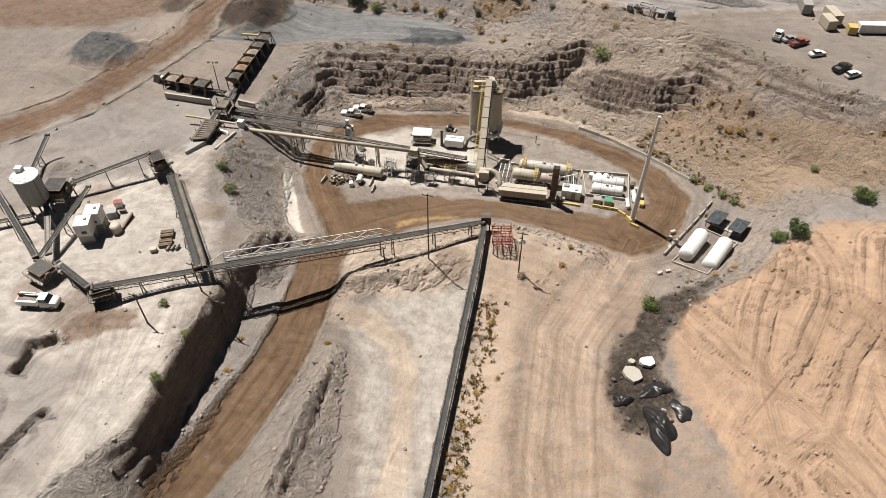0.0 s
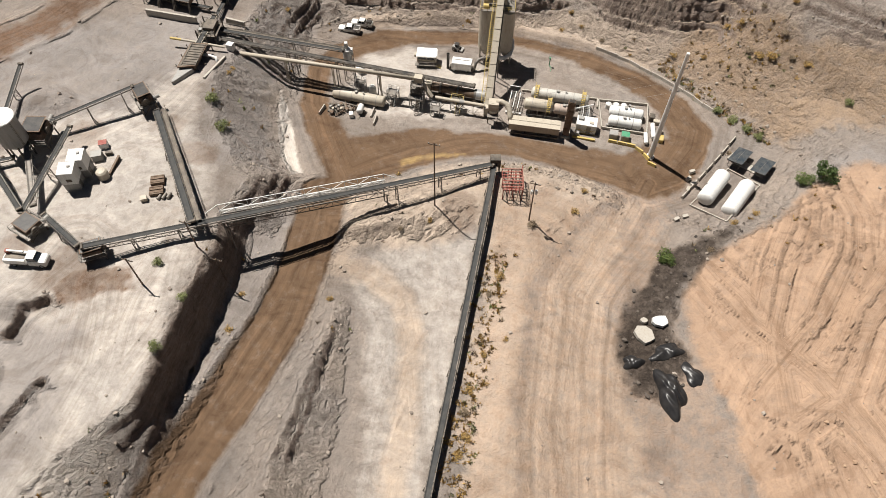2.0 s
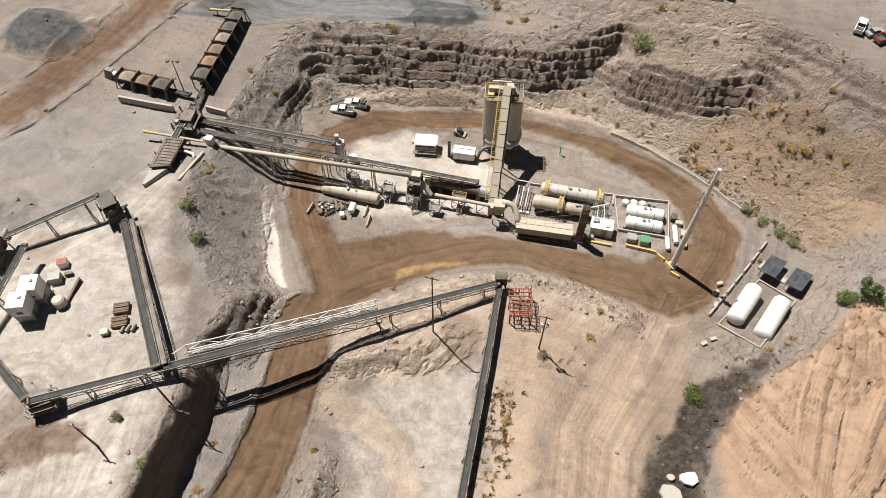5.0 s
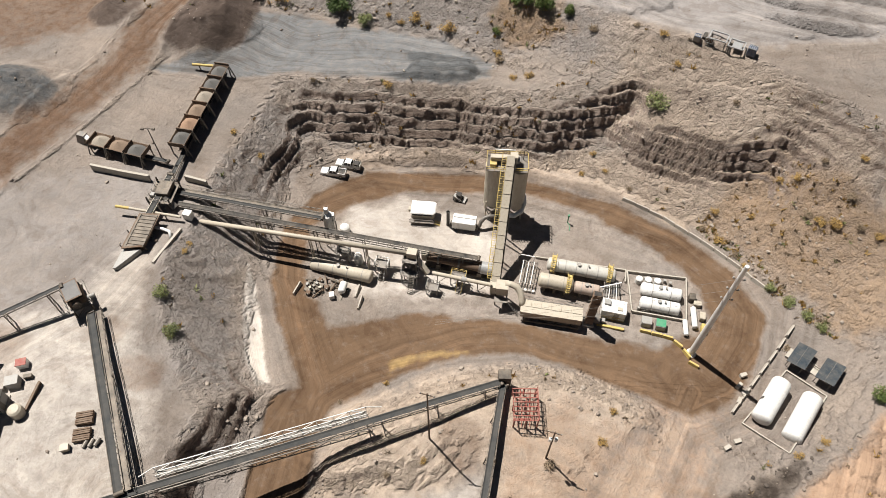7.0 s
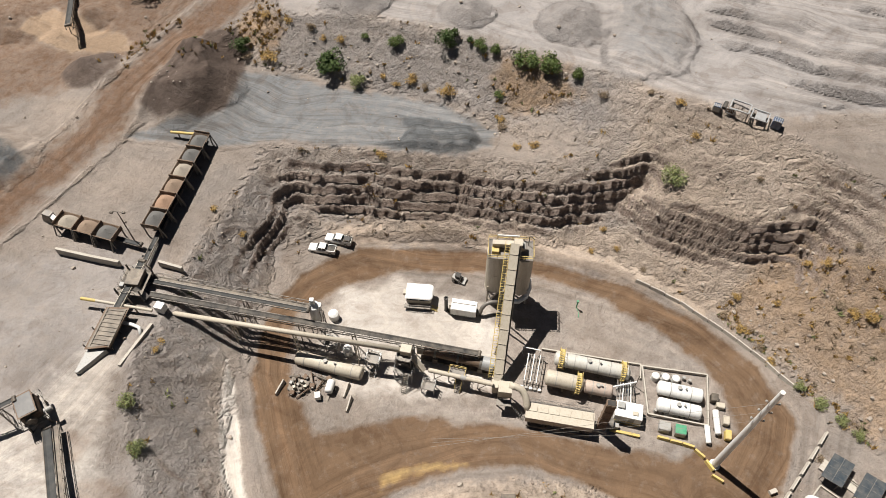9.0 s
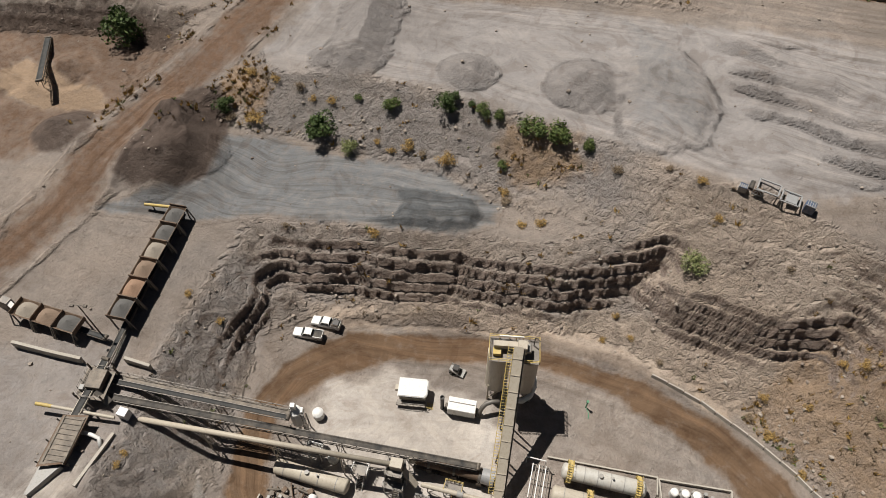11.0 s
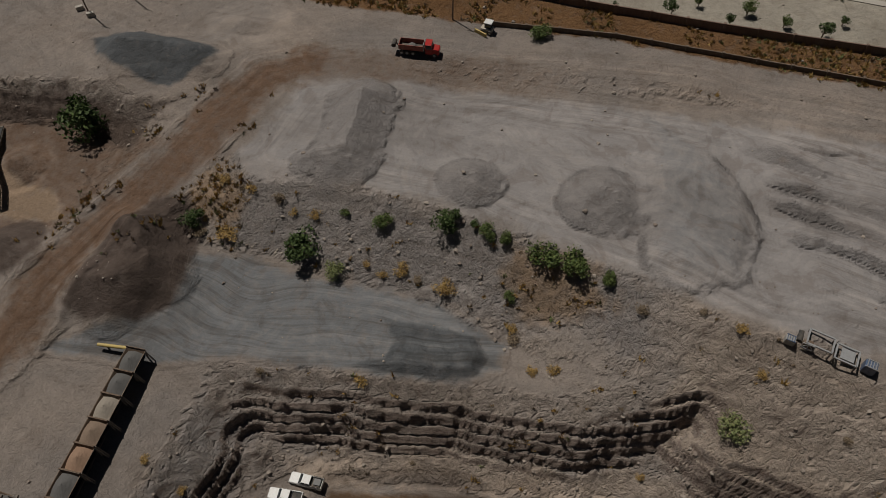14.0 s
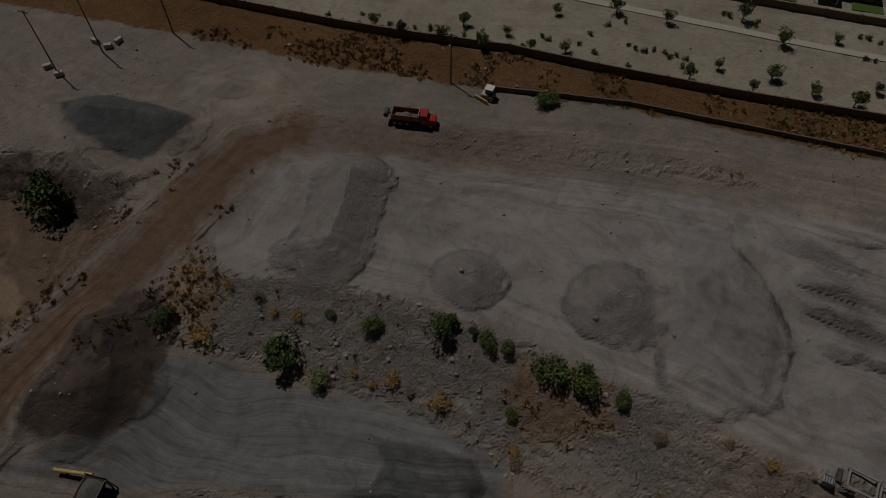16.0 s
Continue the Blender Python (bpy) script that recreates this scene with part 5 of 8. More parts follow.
part("bucket", prism([(1.2, -0.85), (1.8, -0.85), (1.8, 0.85), (1.2, 0.85)], 0.1, 0.6), GREY, skid)

# Drum mixer with rings and drive.
g = ground_at(4.5, -7.0)
drum = thing("drum_mixer", "long dark rusted rotating drum mixer on steel cradles", "drum", pose(4.5, -7.0, g))
a, b = Vector((-6.6, 1.6, 2.9)), Vector((6.4, -1.4, 2.5))
part("shell", lathe([(-6.6, 0.9), (-6.5, 1.05), (-2.5, 1.05), (2.2, 1.05), (6.3, 1.05), (6.5, 0.9)], 28, Matrix.Translation((a + b) / 2) @ aim(a, b)[0]), BROWN, drum, smooth_faces=False)
for s in (0.18, 0.5, 0.82):
    c = a.lerp(b, s)
    d = (b - a).normalized()
    part("riding_ring", tube(c - d * 0.2, c + d * 0.2, 1.25, n=28), STEEL, drum)
    part("cradle", box((c.x, c.y, 0.9), (0.9, 2.4, 1.9), PLANT_TURN), DARK, drum)
part("end_casing", tube(a.lerp(b, 0.84), a.lerp(b, 1.0), 1.28, n=28), SILVER, drum)
part("feed_hood", box((-7.0, 1.7, 3.0), (1.4, 1.8, 2.2), PLANT_TURN, bevel=0.08), CREAM, drum)
part("skid_frame", beam((-7, 1.7, 0.35), (7, -1.5, 0.35), 2.0, 0.4), DARK, drum)

# Lower cream pipe and screw along the drum.
screw = thing("dust_screw", "long cream dust screw pipe under the drum", "pipe", local(4, -11.2))
gz = ground_at(4, -11.2)
part("pipe", tube((-5.0, 1.2, 3.2), (6.6, -1.4, 3.2), 0.42), CREAM, screw)
part("collar", tube((0.8, -0.1, 3.2), (1.8, -0.32, 3.2), 0.55), GREY, screw)
for x, y in ((-4, 1.0), (0, 0.1), (4, -0.8)):
    part("leg", beam((x, y, -0.2), (x, y, 3.0), 0.16, 0.16), STEEL, screw)
    part("leg_brace", beam((x + 0.2, y, 0), (x + 2, y - 0.3, 2.8), 0.09, 0.09), DARK, screw)

# Feed tower with open stairs.
tower = thing("feed_tower", "open braced steel tower with stairs and cream cyclone head", "tower", local(-5.2, -8.6, turn=PLANT_TURN))
for x in (-1.3, 1.3):
    for y in (-1.3, 1.3):
        part("post", beam((x, y, -0.2), (x, y, 6.6), 0.18, 0.18), STEEL, tower)
for z in (2.2, 4.4, 6.4):
    part("deck", box((0, 0, z), (2.8, 2.8, 0.08)), STEEL, tower)
    for a, b in (((-1.4, -1.4, z), (1.4, -1.4, z)), ((-1.4, 1.4, z), (1.4, 1.4, z)), ((1.4, -1.4, z), (1.4, 1.4, z)), ((-1.4, -1.4, z), (-1.4, 1.4, z))):
        railing(a, b, 1.0, 2, 0.06, STEEL, tower)
for k, z in enumerate((0, 2.2, 4.4)):
    part("stair", ladder((-1.1 if k % 2 else 1.1, -1.0, z), (1.1 if k % 2 else -1.1, -1.0, z + 2.2), 0.7, 8), STEEL, tower)
    part("brace", beam((-1.3, -1.3, z), (1.3, -1.3, z + 2.2), 0.1, 0.1), STEEL, tower)
    part("brace", beam((1.3, 1.3, z), (-1.3, 1.3, z + 2.2), 0.1, 0.1), STEEL, tower)
part("head_box", box((0.2, 0.4, 7.3), (2.0, 1.6, 1.5), bevel=0.08), CREAM, tower)
part("chute", beam((1.2, 0.2, 6.0), (3.6, -1.0, 3.4), 0.9, 0.8), CREAM, tower)

# Knock-out box and curved duct to the filter house.
g = ground_at(12.6, -14.4)
ko = thing("knockout_box", "cream square knock-out box on open legs", "duct box", pose(12.6, -14.4, g, 0, 0, -6))
part("casing", box((0, 0, 5.1), (2.4, 2.2, 2.2), bevel=0.06), CREAM, ko)
part("hopper", prism([(-0.3, -0.3), (0.3, -0.3), (0.3, 0.3), (-0.3, 0.3)], 2.6, 4.0, ring_top=[(-1.2, -1.1), (1.2, -1.1), (1.2, 1.1), (-1.2, 1.1)]), CREAM, ko)
part("elbow", bent([(0.6, 0.3, 5.9), (1.6, 0.3, 6.1), (2.8, 0.0, 5.8), (3.6, -0.8, 5.0), (4.0, -1.8, 4.0), (4.2, -2.6, 3.2)], 0.62, 16), CREAM, ko, smooth_faces=True)
for x in (-1.1, 1.1):
    for y in (-1.0, 1.0):
        part("leg", beam((x, y, -0.2), (x, y, 4.2), 0.2, 0.2), DARK, ko)
part("stair", ladder((1.2, -1.6, 3.4), (4.2, -3.2, 0.1), 0.8, 10), STEEL, ko)
part("platform", box((0, -1.7, 3.3), (2.6, 1.2, 0.1)), STEEL, ko)

# Filter house (baghouse) on a trailer frame.
g = ground_at(22, -18.4)
bag = thing("filter_house", "long cream ribbed filter house on a trailer frame", "filter house", pose(22, -18.4, g, 0, 0, -9))
top_z = 1.25 - g
part("casing", prism([(-5.8, -1.35), (5.8, -1.35), (5.8, 1.35), (-5.8, 1.35)], 1.5, top_z), CREAM, bag)
part("roof", prism([(-5.9, -1.45), (5.9, -1.45), (5.9, 1.45), (-5.9, 1.45)], top_z, top_z + 0.22), CREAM, bag)
for k in range(6):
    part("lid", box((-4.8 + 1.92 * k, 0.55, top_z + 0.28), (1.75, 1.3, 0.14), bevel=0.03), CREAM, bag)
    part("side_rib", box((-4.8 + 1.92 * k, -1.42, (1.5 + top_z) / 2), (0.12, 0.12, top_z - 1.5)), CREAM, bag)
part("hopper", prism([(-5.4, -0.3), (5.4, -0.3), (5.4, 0.3), (-5.4, 0.3)], 0.7, 1.5, ring_top=[(-5.8, -1.35), (5.8, -1.35), (5.8, 1.35), (-5.8, 1.35)]), GREY, bag)
for x in (-5, -2, 1, 4):
    for y in (-1.1, 1.1):
        part("leg", beam((x, y, -0.2), (x, y, 1.6), 0.18, 0.18), DARK, bag)
part("catwalk", box((0, 1.9, top_z - 0.8), (11.8, 0.8, 0.08)), STEEL, bag)
part("catwalk_rail", lattice((-5.9, 2.3, top_z - 0.8), (5.9, 2.3, top_z - 0.8), 1.0, 8, 0.06), STEEL, bag)
part("dust_pipe", tube((-5.5, -1.75, 1.0), (5.5, -1.75, 1.0), 0.2), DARK, bag)

# Square exhaust stack and its fan.
g = ground_at(29.4, -19.2)
flue = thing("exhaust_stack", "tall rust-streaked square exhaust stack", "stack", pose(29.4, -19.2, g, 0, 0, -12))
bm = prism([(-0.75, -0.55), (0.75, -0.55), (0.75, 0.55), (-0.75, 0.55)], 0.6, 11.0)
part("duct", bm, BROWN, flue)
for z in (3, 5.6, 8.2, 10.7):
    part("flange", box((0, 0, z), (1.68, 1.28, 0.14)), BROWN, flue)
# A flat black plate paints the shade of the stack's hollow mouth.
part("opening", box((0, 0, 11.02), (1.3, 0.9, 0.06)), BLACK, flue)
part("fan_housing", tube((0.9, 0.8, 1.2), (2.0, 0.8, 1.2), 1.0, n=20), STEEL, flue)
part("fan_motor", box((2.6, 0.8, 0.8), (0.9, 0.8, 0.8), bevel=0.06), GREY, flue)
part("base", box((0, 0, 0.3), (2.2, 1.8, 0.8)), CONCRETE, flue)

# Generator container.
g = ground_at(34.4, -16.7)
gen = thing("generator_container", "white steel generator container with roof vents", "container", pose(34.4, -16.7, g, 0, 0, -12))
part("body", box((0, 0, 1.4), (4.7, 3.0, 2.6), bevel=0.05), WHITE, gen)
part("roof_unit", box((-1.4, 0.5, 2.9), (1.2, 1.1, 0.5), bevel=0.04), GREEN if False else GREY, gen)
part("roof_vent", box((1.1, -0.5, 2.8), (0.9, 0.7, 0.25), bevel=0.03), CREAM, gen)
part("side_door", box((0.6, -1.52, 1.3), (1.0, 0.05, 2.0)), GREY, gen)
part("skid", box((0, 0, 0.1), (4.9, 2.6, 0.3)), DARK, gen)
part("hand_railing", lattice((-2.3, -1.7, 0.2), (2.3, -1.7, 0.2), 1.1, 4, 0.06), YELLOW, gen)
fuel = thing("wheel_stop", "long yellow painted wheel stop beside the container", "kerb", local(33.6, -20.0, turn=-12))
part("block", box((0, 0, 0.2), (5.2, 0.5, 0.5), bevel=0.06), YELLOW, fuel)


def tank(label, p, q, r, colour, ladders=(), saddles=3, bands=3, group="storage tanks", hatch=True):
    mid = (Vector(p) + Vector(q)) / 2
    base = Vector((mid.x, mid.y, ground_at(mid.x, mid.y)))
    ob = thing("storage_tank", label, "tank", Matrix.Translation(base), group)
    a, b = Vector(p) - base, Vector(q) - base
    d = (b - a).normalized()
    side = Vector((-d.y, d.x, 0)).normalized()
    part("shell", capsule(a, b, r, 26, 0.4), colour, ob, smooth_faces=True)
    for k in range(bands):
        c = a.lerp(b, (k + 0.5) / bands)
        part("band", tube(c - d * 0.06, c + d * 0.06, r + 0.035, n=26), GREY, ob)
    for k in range(saddles):
        c = a.lerp(b, (k + 0.5) / saddles)
        part("saddle", box((c.x, c.y, (c.z - r * 0.5) / 2 - 0.1), (0.4, r * 1.7, max(0.3, c.z - r * 0.4)), math.degrees(math.atan2(d.y, d.x))), DARK, ob)
    if hatch:
        c = a.lerp(b, 0.45)
        part("manhole", upright([(0, 0.32), (0.35, 0.32), (0.35, 0.38), (0.45, 0.38)], 14, (c.x, c.y, c.z + r - 0.1)), GREY, ob)
        c = a.lerp(b, 0.6)
        part("valve", upright([(0, 0.12), (0.5, 0.12), (0.5, 0.2), (0.6, 0.2)], 10, (c.x, c.y, c.z + r - 0.1)), GREY, ob)
    for s in ladders:
        c = a.lerp(b, s)
        pts = [c + side * (r + 0.5) * math.cos(t) * 1.0 + Vector((0, 0, (r + 0.35) * math.sin(t))) for t in np.linspace(-0.25, math.pi + 0.25, 9)]
        for o in (-0.37, 0.37):
            part("stringer", bent([u + d * o for u in pts], 0.06, 8), YELLOW, ob)
        for u, v in zip(pts, pts[1:]):
            for f in (0.0, 0.5):
                c = u.lerp(v, f)
                part("tread", beam(c - d * 0.36, c + d * 0.36, 0.24, 0.05), YELLOW, ob)
        for o in (-0.45, 0.45):
            part("stair_rail", bent([u + d * o + Vector((0, 0, 0.8)) for u in pts[2:-2]], 0.04, 6), YELLOW, ob)
            for u in pts[2:-2]:
                part("rail_post", beam(u + d * o, u + d * o + Vector((0, 0, 0.8)), 0.06, 0.06), YELLOW, ob)
    return ob


tank("long grey-white horizontal bitumen tank with yellow crossover stairs", (22.6, -6.6, -0.3), (35.2, -9.3, -0.3), 1.35, paint("pale_grey_paint", (0.58, 0.57, 0.53), 0.5, 0, 0.12), (0.06, 0.93), 4, 6)
tank("cream horizontal bitumen tank with yellow stair and pink end", (20.6, -10.6, 0.0), (26.4, -11.9, 0.0), 1.45, CREAM, (0.92,), 3, 2, hatch=False)
tank("short faded pink and grey tank section", (27.4, -12.1, -0.2), (31.6, -13.0, -0.2), 1.2, paint("faded_pink_paint", (0.50, 0.40, 0.34), 0.6, 0, 0.25), (), 2, 2)
tank("white horizontal emulsion tank in a concrete bund", (40.8, -11.7, -1.0), (47.8, -13.2, -1.0), 1.28, WHITE, (), 3, 2, "bunded tanks")
tank("white horizontal emulsion tank in a concrete bund", (40.2, -14.9, -1.0), (46.9, -16.4, -1.0), 1.28, WHITE, (), 3, 2, "bunded tanks")
tank("tan horizontal liquid tank trailer under the conveyors", (-25.2, -7.4, -0.4), (-13.4, -10.4, -0.4), 1.3, paint("tan_paint", (0.55, 0.50, 0.41), 0.5, 0, 0.1), (), 4, 4)
tank("small white upright-ended gas tank", (50.1, -15.8, -1.4), (49.7, -20.0, -1.4), 0.55, WHITE, (), 2, 0, "gas tanks", False)
tank("small white gas tank", (48.1, -18.6, -1.6), (47.8, -21.6, -1.6), 0.48, WHITE, (), 2, 0, "gas tanks", False)
tank("white horizontal water tank under a sun-bleached skin", (63.0, -31.6, -1.0), (57.8, -38.2, -1.0), 1.75, WHITE, (), 3, 0, "large water tanks", False)
tank("white horizontal water tank under a sun-bleached skin", (67.8, -34.4, -1.0), (62.2, -41.6, -1.0), 1.75, WHITE, (), 3, 0, "large water tanks", False)

# Pipework and pumps between the tanks.
rack = thing("pipe_rack", "tangle of grey pipes and pumps between the tanks", "pipework", local(34.5, -12.8, turn=-12))
for k in range(7):
    part("pipe", bent([(-1.6 + 0.45 * k, 2.6, 0.4), (-1.6 + 0.45 * k, 2.4, 1.6 + 0.1 * (k % 3)), (-1.4 + 0.45 * k, 0.5, 1.8 + 0.1 * (k % 3)), (-1.4 + 0.5 * k, -1.6, 1.2), (-1.4 + 0.5 * k, -1.8, 0.2)], 0.11, 8), (STEEL, GREY, WHITE)[k % 3], rack)
for k in range(4):
    part("pump", box((-1.2 + 0.9 * k, 0.9, 0.5), (0.7, 0.5, 0.7), bevel=0.06), (GREY, DARK, NAVY, GREY)[k], rack)
part("cross_pipe", tube((-3.2, -0.2, 2.3), (1.6, 1.8, 2.9), 0.14), WHITE, rack)
part("rack_post", beam((1.8, 2.4, 0), (1.8, 2.4, 4.2), 0.12, 0.12), DARK, rack)
rack2 = thing("pipe_rack", "white pipe frame beside the bitumen tanks", "pipework", local(18.3, -8.6, turn=-12))
for k in range(6):
    part("pipe", bent([(-1.4 + 0.55 * k, 3.2, 0.2), (-1.4 + 0.55 * k, 3.1, 1.5), (-1.4 + 0.55 * k, -2.6, 1.6), (-1.4 + 0.55 * k, -2.8, 0.2)], 0.1, 8), (WHITE, STEEL)[k % 2], rack2)
for y in (-2, 0.5, 3):
    part("cross_beam", beam((-1.8, y, 1.35), (1.8, y, 1.35), 0.14, 0.18), STEEL, rack2)
part("gate_frame", bent([(-2.6, 3.6, 0), (-2.6, 3.6, 2.6), (0.6, 3.6, 2.6), (0.6, 3.6, 0)], 0.1, 8), WHITE, rack2)
for k in range(5):
    part("pump", box((-1.6 + 0.8 * k, -3.4, 0.45), (0.55, 0.5, 0.8), bevel=0.06), (WHITE, GREY)[k % 2], rack2)


def low_wall(name, label, ring, height, thick, material, category="wall"):
    ob = thing(name, label, category, local(*ring[0][:2]))
    x0, y0 = ring[0][:2]
    g0 = ground_at(x0, y0)
    for a, b in zip(ring, ring[1:]):
        za, zb = (ground_at(*c[:2]) - g0 + height / 2 - 0.1 for c in (a, b))
        part("wall_run", beam((a[0] - x0, a[1] - y0, za), (b[0] - x0, b[1] - y0, zb), thick, height), material, ob)
    return ob


low_wall("bund_wall", "low concrete bund wall round the white tanks", [(38.6, -6.9), (50.2, -8.6), (48.4, -18.4), (38.2, -16.4), (38.6, -6.9)], 0.8, 0.25, CONCRETE)
low_wall("bund_wall", "low concrete bund wall along the bitumen tanks", [(20.2, -3.6), (38.4, -6.6), (37.9, -9.5)], 0.7, 0.25, CONCRETE)
low_wall("bund_kerb", "low concrete kerb round the water tanks", [(55.0, -38.5), (60.8, -44.6), (71, -33.5), (65.4, -28.2), (55.0, -38.5)], 0.45, 0.2, CONCRETE)

barrel = thing("barrel", "grey steel drum standing in the bund", "barrel", local(41.0, -8.6), "drums in the bund")
part("drum", upright([(0, 0.3), (0.3, 0.3), (0.32, 0.32), (0.34, 0.3), (0.6, 0.3), (0.62, 0.32), (0.64, 0.3), (0.9, 0.3)], 14), GREY, barrel)
for k in range(6):
    copy_thing(barrel, local(42 + 0.95 * k, -8.7 - 0.15 * k - 0.4 * (k % 2)))
for k in range(9):
    copy_thing(barrel, local(39.6 + 0.92 * k, -16.0 - 0.2 * k + 0.25))
vat = thing("vat", "short grey upright tank in the bund", "tank", local(40.6, -9.2), "small upright tanks")
part("shell", upright([(0, 0.7), (1.3, 0.7), (1.45, 0.5)], 18), WHITE, vat)
copy_thing(vat, local(42.4, -9.4))
copy_thing(vat, local(44.2, -9.7))

for k, (x, y, c, w, d, h, lab) in enumerate([(40.6, -18.9, GREY, 1.9, 1.6, 1.3, "grey metal tool locker"), (43.2, -19.6, GREEN, 1.8, 1.7, 1.4, "dull green metal job box"), (51.6, -17.6, CREAM, 1.0, 1.5, 1.0, "cream equipment crate"), (51.4, -20.2, YELLOW, 1.0, 1.6, 1.0, "yellow equipment crate"), (50.4, -13.4, DARK, 1.2, 1.4, 1.2, "dark steel pump box"), (51.2, -14.8, CREAM, 1.4, 0.9, 0.9, "cream equipment crate")]):
    crate = thing("equipment_box", lab + " beside the tanks", "box", local(x, y, turn=-12))
    part("body", box((0, 0, h / 2), (w, d, h), bevel=0.06), GREY if c is GREEN else c, crate)
    part("lid", box((0, 0.08, h + 0.04), (w * 1.04, d * 1.0, 0.1), bevel=0.03), c, crate)

# White monopole for the power line.
g = ground_at(48.2, -25.2)
mono = thing("power_pole", "tall white tapered steel monopole with insulators", "pole", pose(48.2, -25.2, g))
part("shaft", upright([(0, 0.95), (0.25, 0.95), (0.25, 0.62), (14, 0.5), (27.4 - g, 0.34)], 20), WHITE, mono, smooth_faces=False)
for z in (20.0, 23.0, 26.0):
    arm = part("cross_arm", beam((-0.9, 0.25, z), (0.9, -0.25, z), 0.12, 0.12), STEEL, mono)
    for s in (-0.85, 0.85):
        part("insulator", upright([(0, 0.08), (0.1, 0.16), (0.2, 0.08), (0.3, 0.16), (0.4, 0.06)], 8, (s, -0.28 * s, z)), GREY, arm)
for k, z in enumerate((19.8, 22.8, 25.8)):
    part("wire", bent([(0.6 - 0.6 * k, 0, z), (-20, -1, z - 4.5), (-48, -2 - k, z - 5 - 2 * k)], 0.022, 5), STEEL, mono)

# Lime silo on a lattice frame, with small round tank.
g = ground_at(-22.2, -0.6)
lime = thing("lime_silo", "narrow white lime silo on a lattice steel frame", "silo", pose(-22.2, -0.6, g))
part("shell", upright([(3.2, 0.3), (5.0, 1.05), (9.4, 1.05), (9.7, 0.6)], 20), WHITE, lime)
part("filter_box", box((-0.1, 0.2, 10.4), (0.8, 0.8, 1.6), bevel=0.06), WHITE, lime)
part("side_hopper", box((0.9, 0.2, 8.6), (0.9, 1.0, 1.6), bevel=0.08), WHITE, lime)
for x in (-1.1, 1.1):
    for y in (-1.1, 1.1):
        part("post", beam((x, y, -0.2), (x, y, 6.0), 0.15, 0.15), STEEL, lime)
for z in (0.3, 3.0):
    for a, b in (((-1.1, -1.1), (1.1, -1.1)), ((1.1, -1.1), (1.1, 1.1)), ((1.1, 1.1), (-1.1, 1.1)), ((-1.1, 1.1), (-1.1, -1.1))):
        part("brace", beam((*a, z), (*b, z + 2.6), 0.08, 0.08), STEEL, lime)
part("ladder", ladder((1.25, -0.6, 0), (1.25, -0.6, 9.4), 0.5, 24), STEEL, lime)
pot = thing("water_tank", "small round white water tank", "tank", local(-20.0, 2.6))
part("shell", upright([(0, 1.0), (1.6, 1.0), (1.9, 0.6), (2.0, 0.2)], 20), WHITE, pot)
dome = thing("cyclone", "round white domed vessel beside the tank trailer", "vessel", local(-16.4, -5.2))
part("shell", upright([(0, 0.9), (2.0, 0.9), (2.5, 0.7), (2.8, 0.3)], 20), WHITE, dome)

# Loose gear south of the tank trailer.
gear = thing("pump_skid", "dark pump skid with hoses and valves", "machine", local(-24.4, -13.0, turn=-15))
part("frame", box((0, 0, 0.2), (3.4, 2.6, 0.25)), DARK, gear)
for k in range(7):
    part("block", box((-1.3 + 0.45 * k, 0.8 * math.sin(k * 2.1), 0.7), (0.5, 0.6, 0.6 + 0.2 * (k % 3)), 20 * k, bevel=0.05), (GREY, DARK, CREAM, STEEL)[k % 4], gear)
part("hose", bent([(-1.6, -1.2, 0.5), (-0.5, -1.6, 0.6), (0.8, -1.3, 0.5), (1.6, -0.4, 0.6)], 0.1, 8), RUBBER, gear)
cart = thing("tank_trailer", "small white water tank on a two-wheel trailer", "trailer", local(-18.6, -13.2, turn=80))
part("tank", capsule((-0.9, 0, 1.3), (0.9, 0, 1.3), 0.75, 18), WHITE, cart, smooth_faces=True)
part("drawbar", beam((-1.2, 0, 0.5), (-3.0, 0, 0.4), 0.5, 0.1), DARK, cart)
for yy in (-0.8, 0.8):
    wheel(cart, 0.1, yy, 0.4, 0.25)
crate = thing("equipment_box", "white plastic crate beside the trailer", "box", local(-20.6, -15.0, turn=10))
part("body", box((0, 0, 0.6), (1.0, 1.2, 1.2), bevel=0.08), WHITE, crate)

# Barriers.
block = thing("concrete_barrier", "grey precast concrete barrier block", "barrier", local(-15.8, -13.4, turn=78), "road barriers")
part("body", prism([(-1.5, -0.3), (1.5, -0.3), (1.5, 0.3), (-1.5, 0.3)], -0.1, 0.8, ring_top=[(-1.45, -0.12), (1.45, -0.12), (1.45, 0.12), (-1.45, 0.12)]), CONCRETE, block)
copy_thing(block, local(-15.0, -16.2, turn=80))
copy_thing(block, local(-27.6, -13.6, turn=70))


def along(line, step):
    out, rest = [], 0.0
    for a, b in zip(line, line[1:]):
        length = math.dist(a[:2], b[:2])
        s = rest
        while s < length:
            out.append((a[0] + (b[0] - a[0]) * s / length, a[1] + (b[1] - a[1]) * s / length, math.degrees(math.atan2(b[1] - a[1], b[0] - a[0]))))
            s += step
        rest = s - length
    return out


